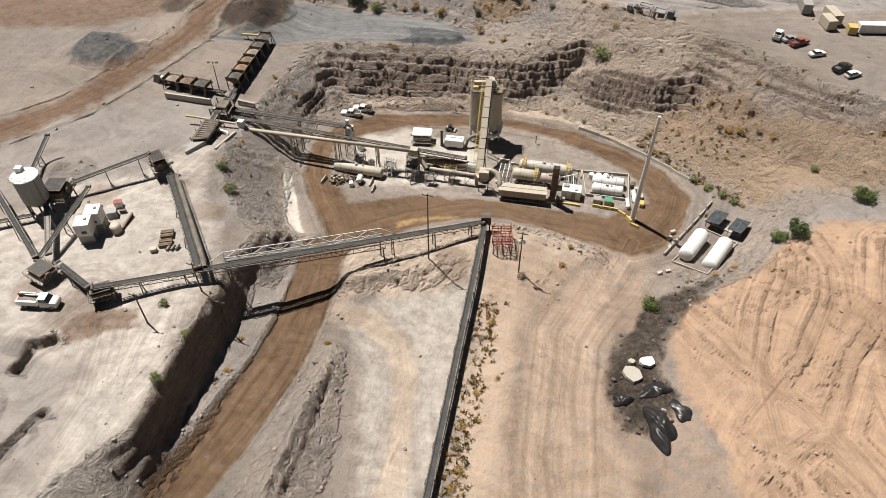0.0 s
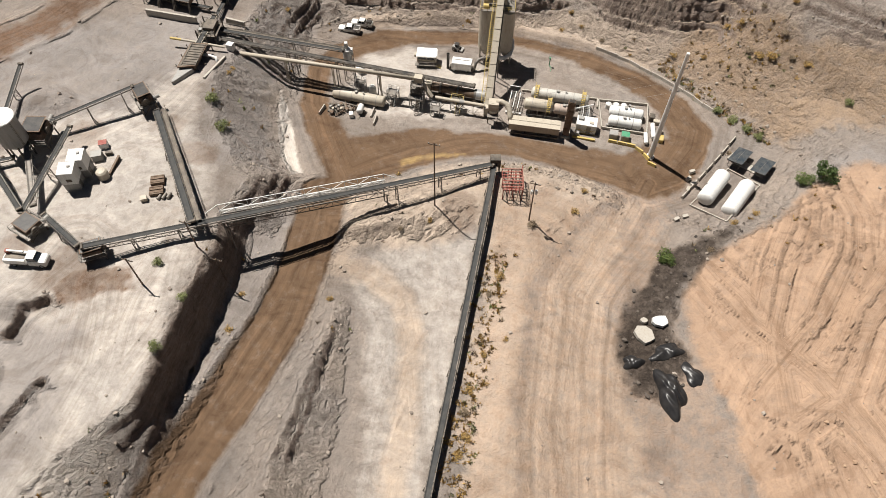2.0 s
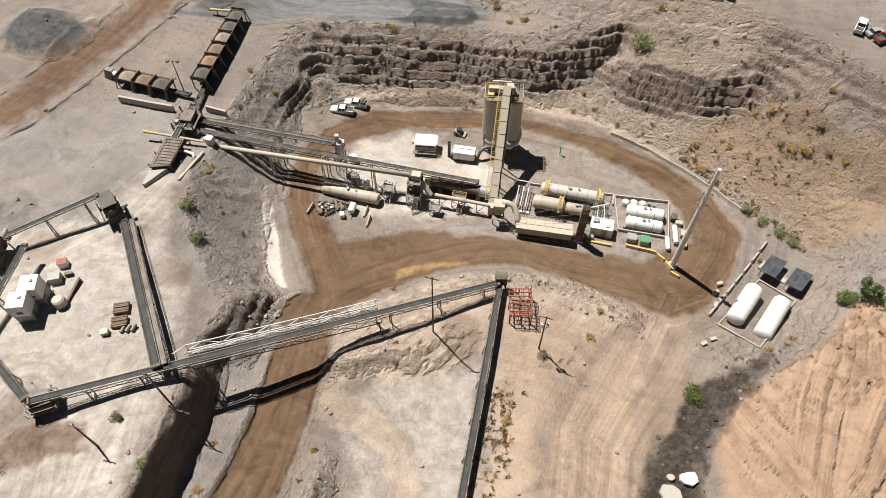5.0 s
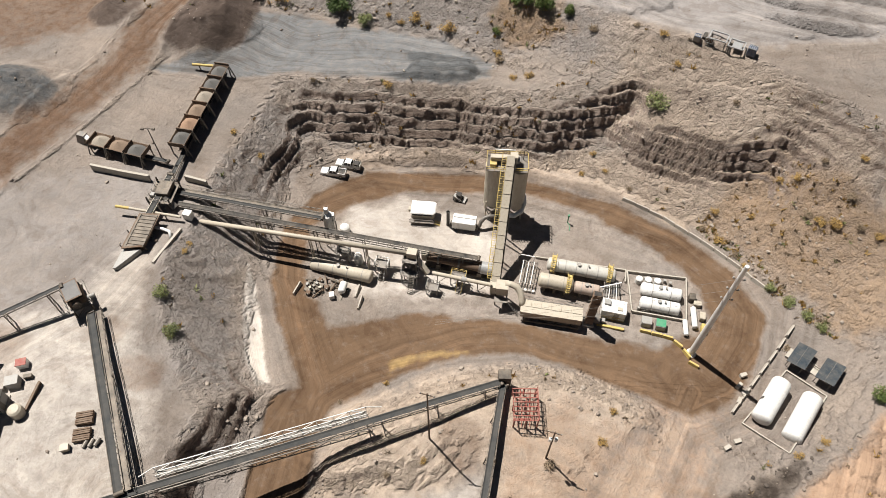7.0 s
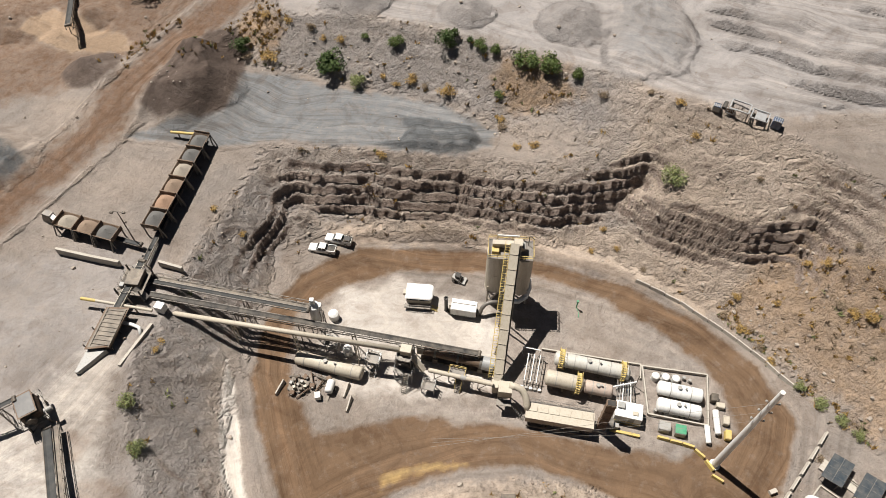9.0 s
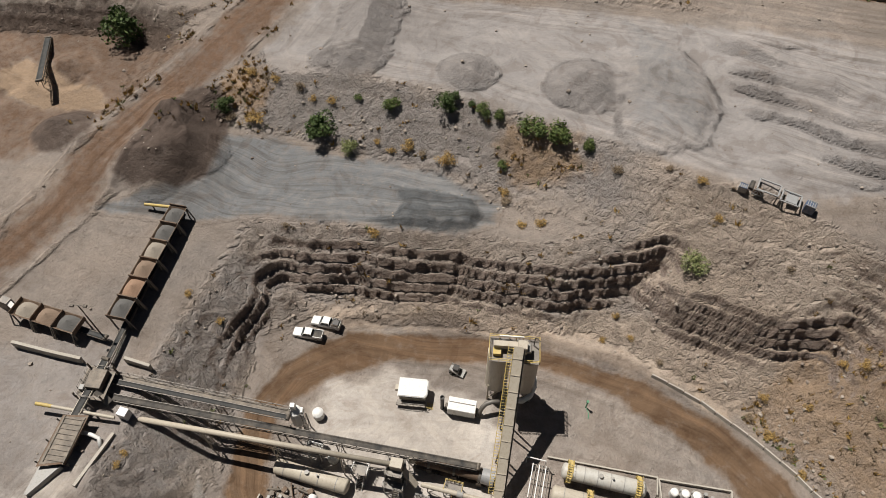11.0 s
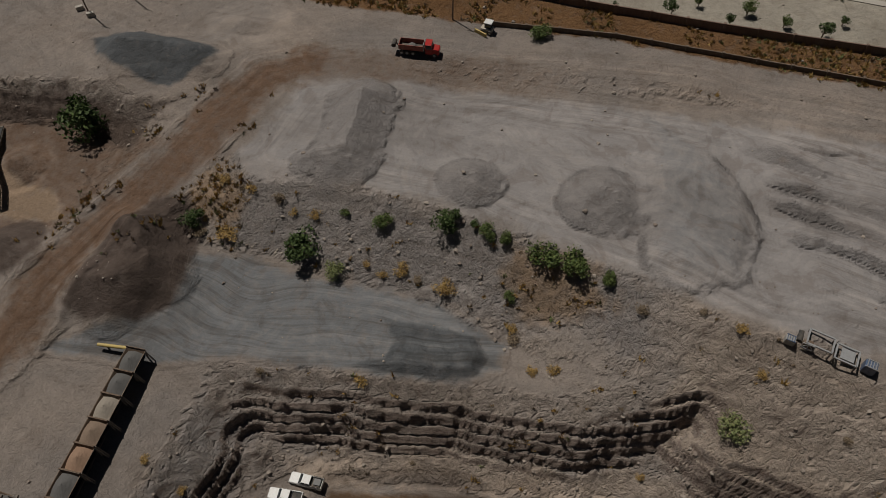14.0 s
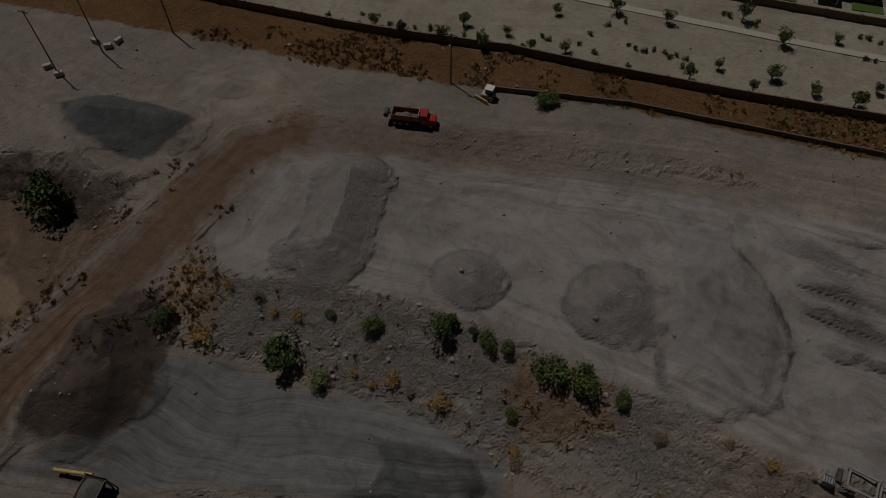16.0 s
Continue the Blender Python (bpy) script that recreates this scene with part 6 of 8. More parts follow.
for x, y, a in along([(41.5, 11.6), (48.8, 7.1), (55.6, 1.2), (61.2, -4.6), (64.2, -8.8), (66, -11)], 3.15):
    copy_thing(block, local(x, y, turn=a + random.uniform(-3, 3)))
for x, y, a in along([(55.2, -36.5), (65, -25.5), (70.5, -19)], 3.4):
    copy_thing(block, local(x - 0.8, y + 0.8, turn=a))
ybar = thing("concrete_barrier", "yellow painted concrete barrier block", "barrier", local(46.0, -23.4, turn=-45), "yellow barriers")
part("body", prism([(-1.0, -0.3), (1.0, -0.3), (1.0, 0.3), (-1.0, 0.3)], -0.1, 0.75, ring_top=[(-0.95, -0.18), (0.95, -0.18), (0.95, 0.18), (-0.95, 0.18)]), YELLOW, ybar)
for x, y, a in ((47.3, -25.4, -60), (48.2, -27.6, -35), (40.2, -20.8, -14), (42.3, -21.4, -14), (44.3, -22.0, -18)):
    copy_thing(ybar, local(x, y, turn=a))
small = thing("concrete_block", "small tan concrete block on the verge", "block", local(57.0, -29.5, turn=20), "verge blocks")
part("body", box((0, 0, 0.35), (1.3, 0.7, 0.8), bevel=0.04), CONCRETE, small)
for x, y, a in ((55.8, -31.6, 40), (56.6, -33.0, 10), (53.2, -42.0, 15), (55.2, -34.5, 60), (50.8, -43.5, 30)):
    copy_thing(small, local(x, y, turn=a))

# Solar panels on steel racks.
g = ground_at(67.9, -26.3)
solar = thing("solar_array", "tilted blue-grey solar array on a steel rack", "solar panel", pose(67.9, -26.3, g, 0, 0, 48), "solar arrays")
tilt = pose(0, 0, 2.2, -12, 0, 0)
for i in range(2):
    for j in range(4):
        cell = part("panel", box((-1.95 + 1.3 * j + 0.0, -0.85 + 1.7 * i, 0), (1.26, 1.64, 0.05)), PANEL_BLUE, solar)
        cell.matrix_basis = tilt
        edge = part("panel_frame", box((-1.95 + 1.3 * j, -0.85 + 1.7 * i, -0.02), (1.3, 1.69, 0.04)), STEEL, cell)
for x in (-2.2, 0, 2.2):
    for y in (-1.3, 1.3):
        part("post", beam((x, y, -0.2), (x, y, 2.2 - 0.21 * y), 0.12, 0.12), STEEL, solar)
part("inverter_box", box((0.5, 0, 0.7), (1.6, 1.0, 1.4), bevel=0.05), GREY, solar)
copy_thing(solar, pose(72.0, -29.6, ground_at(72.0, -29.6), 0, 0, 48))
slab = thing("concrete_slab", "pale concrete slab beside the tanks", "slab", local(69.8, -27.6, turn=48))
part("deck", box((0, 0, 0.05), (2.2, 9.0, 0.3)), CONCRETE, slab)
part("pipe_run", bent([(0.3, -3.5, 0.3), (0.3, -3.5, 0.8), (0.3, 3.5, 0.8), (0.3, 3.5, 0.3)], 0.09, 8), DARK, slab)

# ---- conveyors feeding the plant ----
conveyor("long dark main feed conveyor with dusty belt over the road", (-52.5, -0.2, 9.6), (8.2, -7.2, 2.0), 1.2, (0.06, 0.27, 0.46, 0.62, 0.8, 0.95), frame_paint=STEEL, belt_paint=RUBBER, truss=0.8)
conveyor("cream covered feed conveyor tube beside the main belt", (-50, -2.7, 7.6), (-5, -8.4, 4.9), 0.7, (0.3, 0.55, 0.8), frame_paint=CREAM, cover=CREAM)
conveyor("narrow grey conveyor with walkway to the lime silo", (-52.5, 2.4, 9.8), (-22.8, -2.2, 7.9), 0.9, (0.08, 0.6), frame_paint=STEEL, railing=True)


# Service platforms and frames under the feed conveyors.
def service_platform(x, y, turn, w, d, h, rail, stair=True):
    ob = thing("service_platform", "railed steel service platform on braced legs with steps", "platform", local(x, y, None, turn), "service platforms")
    part("deck", box((0, 0, h), (w, d, 0.09)), STEEL, ob)
    for sx in (-1, 1):
        for sy in (-1, 1):
            part("leg", beam((sx * w * 0.46, sy * d * 0.46, -0.2), (sx * w * 0.46, sy * d * 0.46, h), 0.15, 0.15), GREY, ob)
        part("brace", beam((sx * w * 0.46, -d * 0.46, 0.2), (sx * w * 0.46, d * 0.46, h - 0.2), 0.09, 0.09), GREY, ob)
        railing((sx * w * 0.49, -d / 2, h + 0.06), (sx * w * 0.49, d / 2, h + 0.06), 1.05, 3, 0.07, rail, ob)
    part("brace", beam((-w * 0.46, -d * 0.46, 0.2), (w * 0.46, -d * 0.46, h - 0.2), 0.09, 0.09), GREY, ob)
    railing((-w / 2, d * 0.49, h + 0.06), (w / 2, d * 0.49, h + 0.06), 1.05, 4, 0.07, rail, ob)
    if stair:
        part("steps", ladder((w * 0.2, -d / 2 - h * 0.8, 0.05), (w * 0.2, -d / 2, h), 0.9, 11, 0.09), DARK, ob)
        for s in (-0.55, 0.55):
            part("hand_rail", beam((w * 0.2 + s, -d / 2 - h * 0.8, 1.0), (w * 0.2 + s, -d / 2, h + 1.0), 0.06, 0.06), rail, ob)
    return ob


service_platform(-5.4, -10.0, -12, 3.4, 2.2, 3.2, GREY)
service_platform(-11.2, -7.6, -14, 2.6, 2.0, 2.6, WHITE)
service_platform(-0.9, -12.6, -12, 2.4, 1.8, 2.0, GREY, False)
service_platform(4.2, -10.2, -12, 3.0, 1.8, 2.6, YELLOW)
service_platform(-19.2, -4.6, -14, 2.4, 1.6, 3.0, WHITE, False)


def scrap_part(x, y, turn, kind):
    ob = thing("machine_part", "rusty worn machine part laid on timber on the ground", "scrap", local(x, y, None, turn), "old machine parts")
    for s in (-0.5, 0.5):
        part("timber", box((s, 0, 0.08), (0.18, 1.3, 0.18), bevel=0.02), WOOD if kind else BROWN, ob)
    if kind == 0:
        part("roller", tube((-0.9, 0, 0.42), (0.9, 0, 0.42), 0.26), DARK, ob)
        part("shaft", tube((-1.2, 0, 0.42), (1.2, 0, 0.42), 0.07), STEEL, ob)
    elif kind == 1:
        part("gear_case", box((0, 0, 0.5), (0.9, 0.8, 0.66), bevel=0.1), BROWN, ob)
        part("flange", tube((0, -0.62, 0.5), (0, 0.5, 0.5), 0.28), STEEL, ob)
    else:
        part("channel", lattice((-1.3, 0, 0.18), (1.3, 0, 0.18), 0.5, 5, 0.12), BROWN, ob)
        part("plate", box((0, 0.3, 0.22), (1.6, 0.5, 0.08), bevel=0.01), DARK, ob)


for k in range(12):
    scrap_part(-25.2 + 1.5 * (k % 5) + 0.3 * (k % 2), -11.2 - 1.7 * (k // 5), (k * 53) % 180, k % 3)


# ---- cold feed bins ----
def feed_bin(x, y, turn, top, fill, label):
    g = ground_at(x, y)
    ob = thing("feed_bin", label, "hopper", pose(x, y, g, 0, 0, turn), "cold feed bins")
    h = top - g
    outer, inner = [(-2.1, -1.75), (2.1, -1.75), (2.1, 1.75), (-2.1, 1.75)], [(-0.9, -0.5), (0.9, -0.5), (0.9, 0.5), (-0.9, 0.5)]
    bm = bmesh.new()
    lo, hi = [bm.verts.new((*p, 1.1)) for p in inner], [bm.verts.new((*p, h)) for p in outer]
    rim = [bm.verts.new((p[0] * 0.94, p[1] * 0.94, h)) for p in outer]
    low = [bm.verts.new((p[0] * 0.9, p[1] * 0.9, 1.15)) for p in inner]
    for k in range(4):
        j = (k + 1) % 4
        bm.faces.new((lo[k], lo[j], hi[j], hi[k]))
        bm.faces.new((hi[k], hi[j], rim[j], rim[k]))
        bm.faces.new((rim[k], rim[j], low[j], low[k]))
    part("hopper", bm, BROWN, ob)
    bm = bmesh.new()
    n = 14
    grid = [[bm.verts.new((3.8 * (i / n - 0.5), 3.15 * (j / n - 0.5), h - 0.5 + 1.15 * max(0, 1 - 1.7 * math.hypot(i / n - 0.5, j / n - 0.5)) + 0.05 * random.random())) for j in range(n + 1)] for i in range(n + 1)]
    for i in range(n):
        for j in range(n):
            bm.faces.new((grid[i][j], grid[i + 1][j], grid[i + 1][j + 1], grid[i][j + 1]))
    part("gravel_fill", bm, fill, ob)
    for s in (-1, 1):
        part("end_wing", prism([(s * 2.1, -1.7), (s * 2.2, -1.7), (s * 2.2, 1.7), (s * 2.1, 1.7)], h - 0.6, h + 0.45), BROWN, ob)
        for yy in (-1.6, 1.6):
            part("post", beam((s * 1.9, yy, -0.3), (s * 1.9, yy, h - 0.3), 0.2, 0.2), STEEL, ob)
        part("prop", beam((s * 1.95, -2.6, -0.3), (s * 1.95, -1.75, h), 0.18, 0.18), STEEL, ob)
    part("feeder", box((0, 0, 0.75), (2.2, 1.1, 0.5)), DARK, ob)
    return ob


BIN_FILLS = [AGGREGATE, AGGREGATE, stone_material("tan_aggregate", (0.34, 0.30, 0.25), (0.40, 0.35, 0.29)), stone_material("brown_aggregate", (0.26, 0.19, 0.14), (0.32, 0.24, 0.18)), stone_material("red_aggregate", (0.34, 0.22, 0.15), (0.40, 0.27, 0.19)), AGGREGATE]
for k in range(6):
    s = k / 5
    feed_bin(-50.2 + s * -3.6, 35.6 - 20.6 * s, 79.5, 12.2, BIN_FILLS[k], "open steel feed bin heaped with crushed stone")
for k, (x, y) in enumerate([(-70.4, 14.4), (-66.3, 13.2), (-62.2, 12.0)]):
    feed_bin(x, y, -16, 11.7, BIN_FILLS[(2, 3, 0)[k]], "open steel feed bin heaped with crushed stone")
conveyor("collecting conveyor under the feed bins", (-50, 38, 9.8), (-54.5, 2.0, 10.2), 1.0, (0.9,), frame_paint=DARK)
conveyor("collecting conveyor under the short row of bins", (-73, 15.2, 9.8), (-55.8, 10.2, 10.0), 1.0, (), frame_paint=DARK)
end_hood = thing("feed_hood", "dented grey steel hood at the end of the bins", "hood", pose(-75.2, 16.2, ground_at(-75.2, 16.2), 0, 0, -20))
part("hood", prism([(-1.4, -0.8), (0.6, -0.8), (0.6, 0.8), (-1.4, 0.8)], 0.0, 2.4, ring_top=[(-0.6, -0.6), (1.2, -0.6), (1.2, 0.6), (-0.6, 0.6)]), STEEL, end_hood)
part("chute", beam((0.8, 0, 2.0), (2.6, -0.5, 1.4), 0.9, 0.6), WHITE, end_hood)
beam_pipe = thing("yellow_pipe", "faded yellow pipe lying on the bin yard", "pipe", pose(-52, 38.4, ground_at(-52, 38.4)))
part("pipe", tube((-5.0, 0.4, 1.6), (1.2, -0.2, 1.6), 0.3), YELLOW, beam_pipe)
part("stand", beam((-3.5, 0.3, -0.2), (-3.5, 0.3, 1.4), 0.2, 0.2), DARK, beam_pipe)
part("stand", beam((0, 0, -0.2), (0, 0, 1.4), 0.2, 0.2), DARK, beam_pipe)

# Transfer tower where the feed belts meet.
tw = thing("transfer_tower", "dark steel transfer tower where conveyors meet", "tower", local(-54.2, 1.4, turn=-6))
for x in (-2.2, 2.2):
    for y in (-2.6, 2.6):
        part("post", beam((x, y, -0.3), (x, y, 3.4), 0.22, 0.22), DARK, tw)
part("deck", box((0, 0, 2.0), (4.8, 5.6, 0.12)), DARK, tw)
for a, b in (((-2.3, -2.7, 2), (2.3, -2.7, 2)), ((-2.3, 2.7, 2), (2.3, 2.7, 2)), ((-2.3, -2.7, 2), (-2.3, 2.7, 2))):
    railing(a, b, 1.0, 4, 0.07, STEEL, tw)
part("screen_box", box((0.3, 0.4, 2.6), (2.6, 3.4, 1.2), bevel=0.08), DARK, tw)
part("chute", beam((0.8, -1.4, 2.4), (2.8, -2.4, 0.6), 1.2, 0.8), STEEL, tw)
part("motor", box((-1.6, -1.2, 2.5), (0.8, 0.9, 0.7), bevel=0.06), GREY, tw)
conveyor("short tan lift conveyor over the loading hopper", (-56.8, -9.2, 10.6), (-53.6, 5.4, 11.6), 1.3, (0.5,), frame_paint=CREAM, belt_paint=BELT)
ypipe = thing("boom_pipe", "long cream boom pipe with yellow tip", "pipe", local(-56, -3.2))
gz = ground_at(-56, -3.2)
part("boom", tube((-3.8, 0.35, 11.0 - gz), (6.2, -0.8, 9.9 - gz), 0.28), CREAM, ypipe)
part("tip", tube((-6.4, 0.65, 11.2 - gz), (-3.8, 0.35, 11.0 - gz), 0.3), YELLOW, ypipe)
part("leg", beam((3.0, -0.4, -0.3), (3.0, -0.4, 10.2 - gz), 0.2, 0.2), STEEL, ypipe)
cham = thing("valve_box", "bright white steel box at the conveyor tail", "box", local(-48.8, -3.0, turn=-15))
part("body", box((0, 0, 0.8), (1.6, 1.4, 1.8), bevel=0.06), WHITE, cham)
elbow = thing("vent_pipe", "bent white vent pipe lying on the slope crest", "pipe", local(-52.2, -7.0))
part("pipe", bent([(-3.2, 0.8, 0.7), (-0.5, 0.2, 0.8), (0.9, -0.3, 0.7), (1.4, -1.6, 0.2)], 0.32, 12), WHITE, elbow, smooth_faces=True)

# Loading hopper with a steel ramp trough.
hop = thing("loading_hopper", "rusted steel loading hopper with tapering grey apron", "hopper", local(-56.4, -8.6, turn=0))
gz = ground_at(-56.4, -8.6)
part("body", prism([(-1.0, -3.0), (1.2, -3.0), (1.6, 3.6), (-0.4, 3.6)], 0.0, 11.3 - gz, ring_top=[(-2.1, -4.0), (2.0, -3.4), (3.2, 4.3), (-0.9, 4.3)]), BROWN, hop)
# Thin sheet of dark steel at the rim, standing for the shaded hollow.
part("inside", prism([(-1.8, -3.6), (1.8, -3.1), (2.9, 4.0), (-0.7, 4.0)], 11.25 - gz, 11.32 - gz), DARK, hop)
for y in (-3.2, 0.2, 3.6):
    part("wall_rib", beam((-1.9 + 0.1 * y, y, 0.4), (-2.1 + 0.12 * y, y, 11.4 - gz), 0.16, 0.16), DARK, hop)
    part("post", beam((2.2, y, -0.3), (2.0, y, 10.6 - gz), 0.2, 0.2), DARK, hop)
part("grate", ladder((0.3, -3.4, 11.4 - gz), (1.2, 4.0, 11.4 - gz), 3.2, 9, 0.12), DARK, hop)
part("apron", prism([(-2.6, -7.8), (-1.6, -7.8), (1.4, -3.6), (-1.6, -3.6)], -0.2, 1.4, ring_top=[(-2.7, -7.9), (-2.2, -7.9), (1.2, -3.6), (-2.0, -3.6)]), GREY, hop)
low_wall("retaining_wall", "long precast concrete retaining wall below the bins", [(-71.2, 8.6), (-64, 7.0), (-58.6, 6.0)], 1.8, 0.5, CONCRETE)
low_wall("retaining_wall", "stepped concrete retaining wall beside the tower", [(-51.6, 6.6), (-47, 5.4)], 1.6, 0.5, CONCRETE)
low_wall("retaining_wall", "pale concrete edge strip along the bins", [(-52.2, -15.0), (-49.6, -6.2)], 0.6, 0.5, CONCRETE)
lamp = thing("lamp_post", "dark yard lamp post with two floodlights", "lamp", local(-57.6, 11.6))
gz = ground_at(-57.6, 11.6)
part("mast", upright([(0, 0.14), (18.0 - gz, 0.08)], 10), DARK, lamp)
part("cross_bar", beam((-1.2, 0.2, 18 - gz), (1.2, -0.1, 18 - gz), 0.1, 0.1), DARK, lamp)
for s in (-1.1, 1.1):
    part("floodlight", box((s, 0, 17.9 - gz), (0.6, 0.45, 0.35), bevel=0.05), DARK, lamp)

# ---- crushing plant on the western plateau ----
conveyor("long grey conveyor with white railed bridge over the haul road", (-61.5, -64.6, 16.4), (11.6, -35.6, 6.4), 1.25, (0.02, 0.1, 0.2, 0.30, 0.73, 0.85, 0.96), frame_paint=STEEL, truss=0.9)
# Bridge truss over the haul road.
p0, p1 = Vector((-39.6, -55.9, 13.2)), Vector((-9.9, -44.1, 8.7))
bridge = thing("conveyor_bridge", "white lattice bridge carrying the conveyor over the road", "bridge", pose(-39.6, -55.9, ground_at(-39.6, -55.9)))
off = Vector((-39.6, -55.9, ground_at(-39.6, -55.9)))
side = Vector((-(p1 - p0).y, (p1 - p0).x, 0)).normalized()
part("side_truss", lattice(p0 - off + side * 1.1 - Vector((0, 0, 1.4)), p1 - off + side * 1.1 - Vector((0, 0, 1.4)), 1.5, 14, 0.13), STEEL, bridge)
part("side_truss", lattice(p0 - off - side * 1.0 - Vector((0, 0, 1.4)), p1 - off - side * 1.0 - Vector((0, 0, 1.4)), 1.5, 14, 0.13), STEEL, bridge)
part("walkway", beam(p0 - off + side * 1.6 - Vector((0, 0, 0.1)), p1 - off + side * 1.6 - Vector((0, 0, 0.1)), 1.0, 0.08), STEEL, bridge)
part("upper_rail", lattice(p0 - off + side * 2.1, p1 - off + side * 2.1, 1.7, 12, 0.12), WHITE, bridge)
part("lower_rail", lattice(p0 - off + side * 1.15, p1 - off + side * 1.15, 1.0, 12, 0.08), WHITE, bridge)
for c, s in ((p0, 1), (p1, -1)):
    d = (p1 - p0).normalized() * s
    part("end_strut", beam(c - off + side * 2.1 + Vector((0, 0, 1.7)), c - off + side * 2.1 - d * 2.6 + Vector((0, 0, -0.1)), 0.12, 0.12), WHITE, bridge)
    for k in (-1.0, 1.1):
        b = c + d * 0.5 + side * k * 1.3
        part("pier", beam(c - off + d * 0.5 + side * k - Vector((0, 0, 1.4)), (b.x - off.x, b.y - off.y, ground_at(b.x, b.y) - off.z - 0.3), 0.24, 0.24), STEEL, bridge)
conveyor("long dark overland conveyor on low sleepers down the valley", (-3.2, -118, 2.9), (12.0, -35.2, 6.0), 1.25, (0.03, 0.12, 0.2, 0.28, 0.36, 0.44, 0.52, 0.6, 0.68, 0.76, 0.84, 0.92), frame_paint=DARK, belt_paint=BELT)
red = thing("steel_frame", "red oxide open steel frame with stairs", "frame", local(15.6, -39.4, turn=0))
for x in (-2.0, 0, 2.0):
    for y in (-2.8, 0, 2.8):
        part("post", beam((x, y, -0.3), (x, y, 3.0), 0.2, 0.2), RED, red)
for y in np.linspace(-2.8, 2.8, 8):
    part("cross_member", beam((-2.1, y, 3.0 - 0.1 * (y < -1)), (2.1, y, 3.0), 0.14, 0.18), RED, red)
for x in (-2.0, -0.7, 0.7, 2.0):
    part("long_member", beam((x, -2.8, 2.6), (x, 2.8, 2.6), 0.14, 0.18), RED, red)
for k in range(6):
    part("brace", beam((-2 + 0.7 * k, -2.8, 0.2), (-1.4 + 0.6 * k, 2.8, 2.8), 0.09, 0.09), RED, red)
railing((-2.1, -2.9, 3.0), (2.1, -2.9, 3.0), 1.0, 5, 0.08, RED, red)
part("side_rail", lattice((2.1, -2.9, 3.0), (2.1, 2.9, 3.0), 1.0, 6, 0.08), RED, red)
head = thing("head_box", "dark steel head box at the conveyor junction", "chute", local(12.2, -34.6))
part("casing", box((0, 0, 3.6), (2.2, 1.8, 2.2), bevel=0.08), DARK, head)
for x in (-0.9, 0.9):
    for y in (-0.7, 0.7):
        part("leg", beam((x, y, -0.3), (x, y, 2.8), 0.2, 0.2), DARK, head)
conveyor("grey discharge conveyor from the screen", (-59.4, -26.6, 12.0), (-44.4, -57.6, 14.6), 1.5, (0.4, 0.7, 0.95), frame_paint=DARK, belt_paint=BELT, railing=True)


def machine(name, label, category, x, y, turn, top, w, d, opened=True):
    """A crusher or screen: body on legs, feed box, deck with rails, motor and flywheel."""
    g = ground_at(x, y)
    h = top - g
    ob = thing(name, label, category, pose(x, y, g, 0, 0, turn))
    for sx in (-1, 1):
        for sy in (-1, 1):
            part("leg", beam((sx * w * 0.45, sy * d * 0.45, -0.3), (sx * w * 0.42, sy * d * 0.42, h * 0.6), 0.26, 0.26), DARK, ob)
        part("leg_brace", beam((sx * w * 0.45, -d * 0.45, 0.2), (sx * w * 0.45, d * 0.45, h * 0.55), 0.12, 0.12), DARK, ob)
    part("deck", box((0, 0, h * 0.5), (w * 1.15, d * 1.2, 0.12)), STEEL, ob)
    part("body", box((0, 0, h * 0.68), (w * 0.8, d * 0.85, h * 0.32), bevel=0.12), BROWN, ob)
    part("feed_box", prism([(-w * 0.25, -d * 0.3), (w * 0.25, -d * 0.3), (w * 0.25, d * 0.3), (-w * 0.25, d * 0.3)], h * 0.82, h, ring_top=[(-w * 0.45, -d * 0.42), (w * 0.45, -d * 0.42), (w * 0.45, d * 0.42), (-w * 0.45, d * 0.42)]), BROWN, ob)
    # The feed box is closed; this black plate stands for its shaded hollow.
    part("opening", box((0, 0, h + 0.01), (w * 0.8, d * 0.74, 0.05)), BLACK, ob)
    part("motor", tube((w * 0.3, d * 0.5, h * 0.6), (w * 0.3, d * 0.85, h * 0.6), 0.4), GREY, ob)
    part("flywheel", tube((w * 0.45, -0.2, h * 0.7), (w * 0.55, -0.2, h * 0.7), 0.8, n=20), DARK, ob)
    for a, b in (((-1, -1), (1, -1)), ((1, -1), (1, 1)), ((1, 1), (-1, 1)), ((-1, 1), (-1, -1))):
        railing((a[0] * w * 0.56, a[1] * d * 0.59, h * 0.5), (b[0] * w * 0.56, b[1] * d * 0.59, h * 0.5), 1.0, 4, 0.07, STEEL, ob)
    return ob


machine("screen_plant", "rusted dark vibrating screen plant with feed box", "screen", -62.2, -24.2, -55, 15.4, 4.6, 3.4)
machine("crusher", "brown steel cone crusher on a braced frame", "crusher", -74.2, -58.4, -30, 15.0, 4.4, 4.0)
machine("screen_plant", "tall dark screening tower with decks", "screen", -80.6, -35.0, 0, 16.0, 4.6, 5.2)
machine("drive_station", "dark conveyor drive station with motor and chutes", "machine", -60.6, -64.0, 22, 15.8, 4.0, 3.0)
conveyor("long grey transfer conveyor on slim legs", (-79.6, -32.6, 14.0), (-64.0, -23.4, 15.4), 1.0, (0.45, 0.85), frame_paint=STEEL)
conveyor("grey cross conveyor above the crusher", (-76, -56.2, 14.6), (-73.6, -34.8, 15.2), 1.0, (0.5,), frame_paint=STEEL)
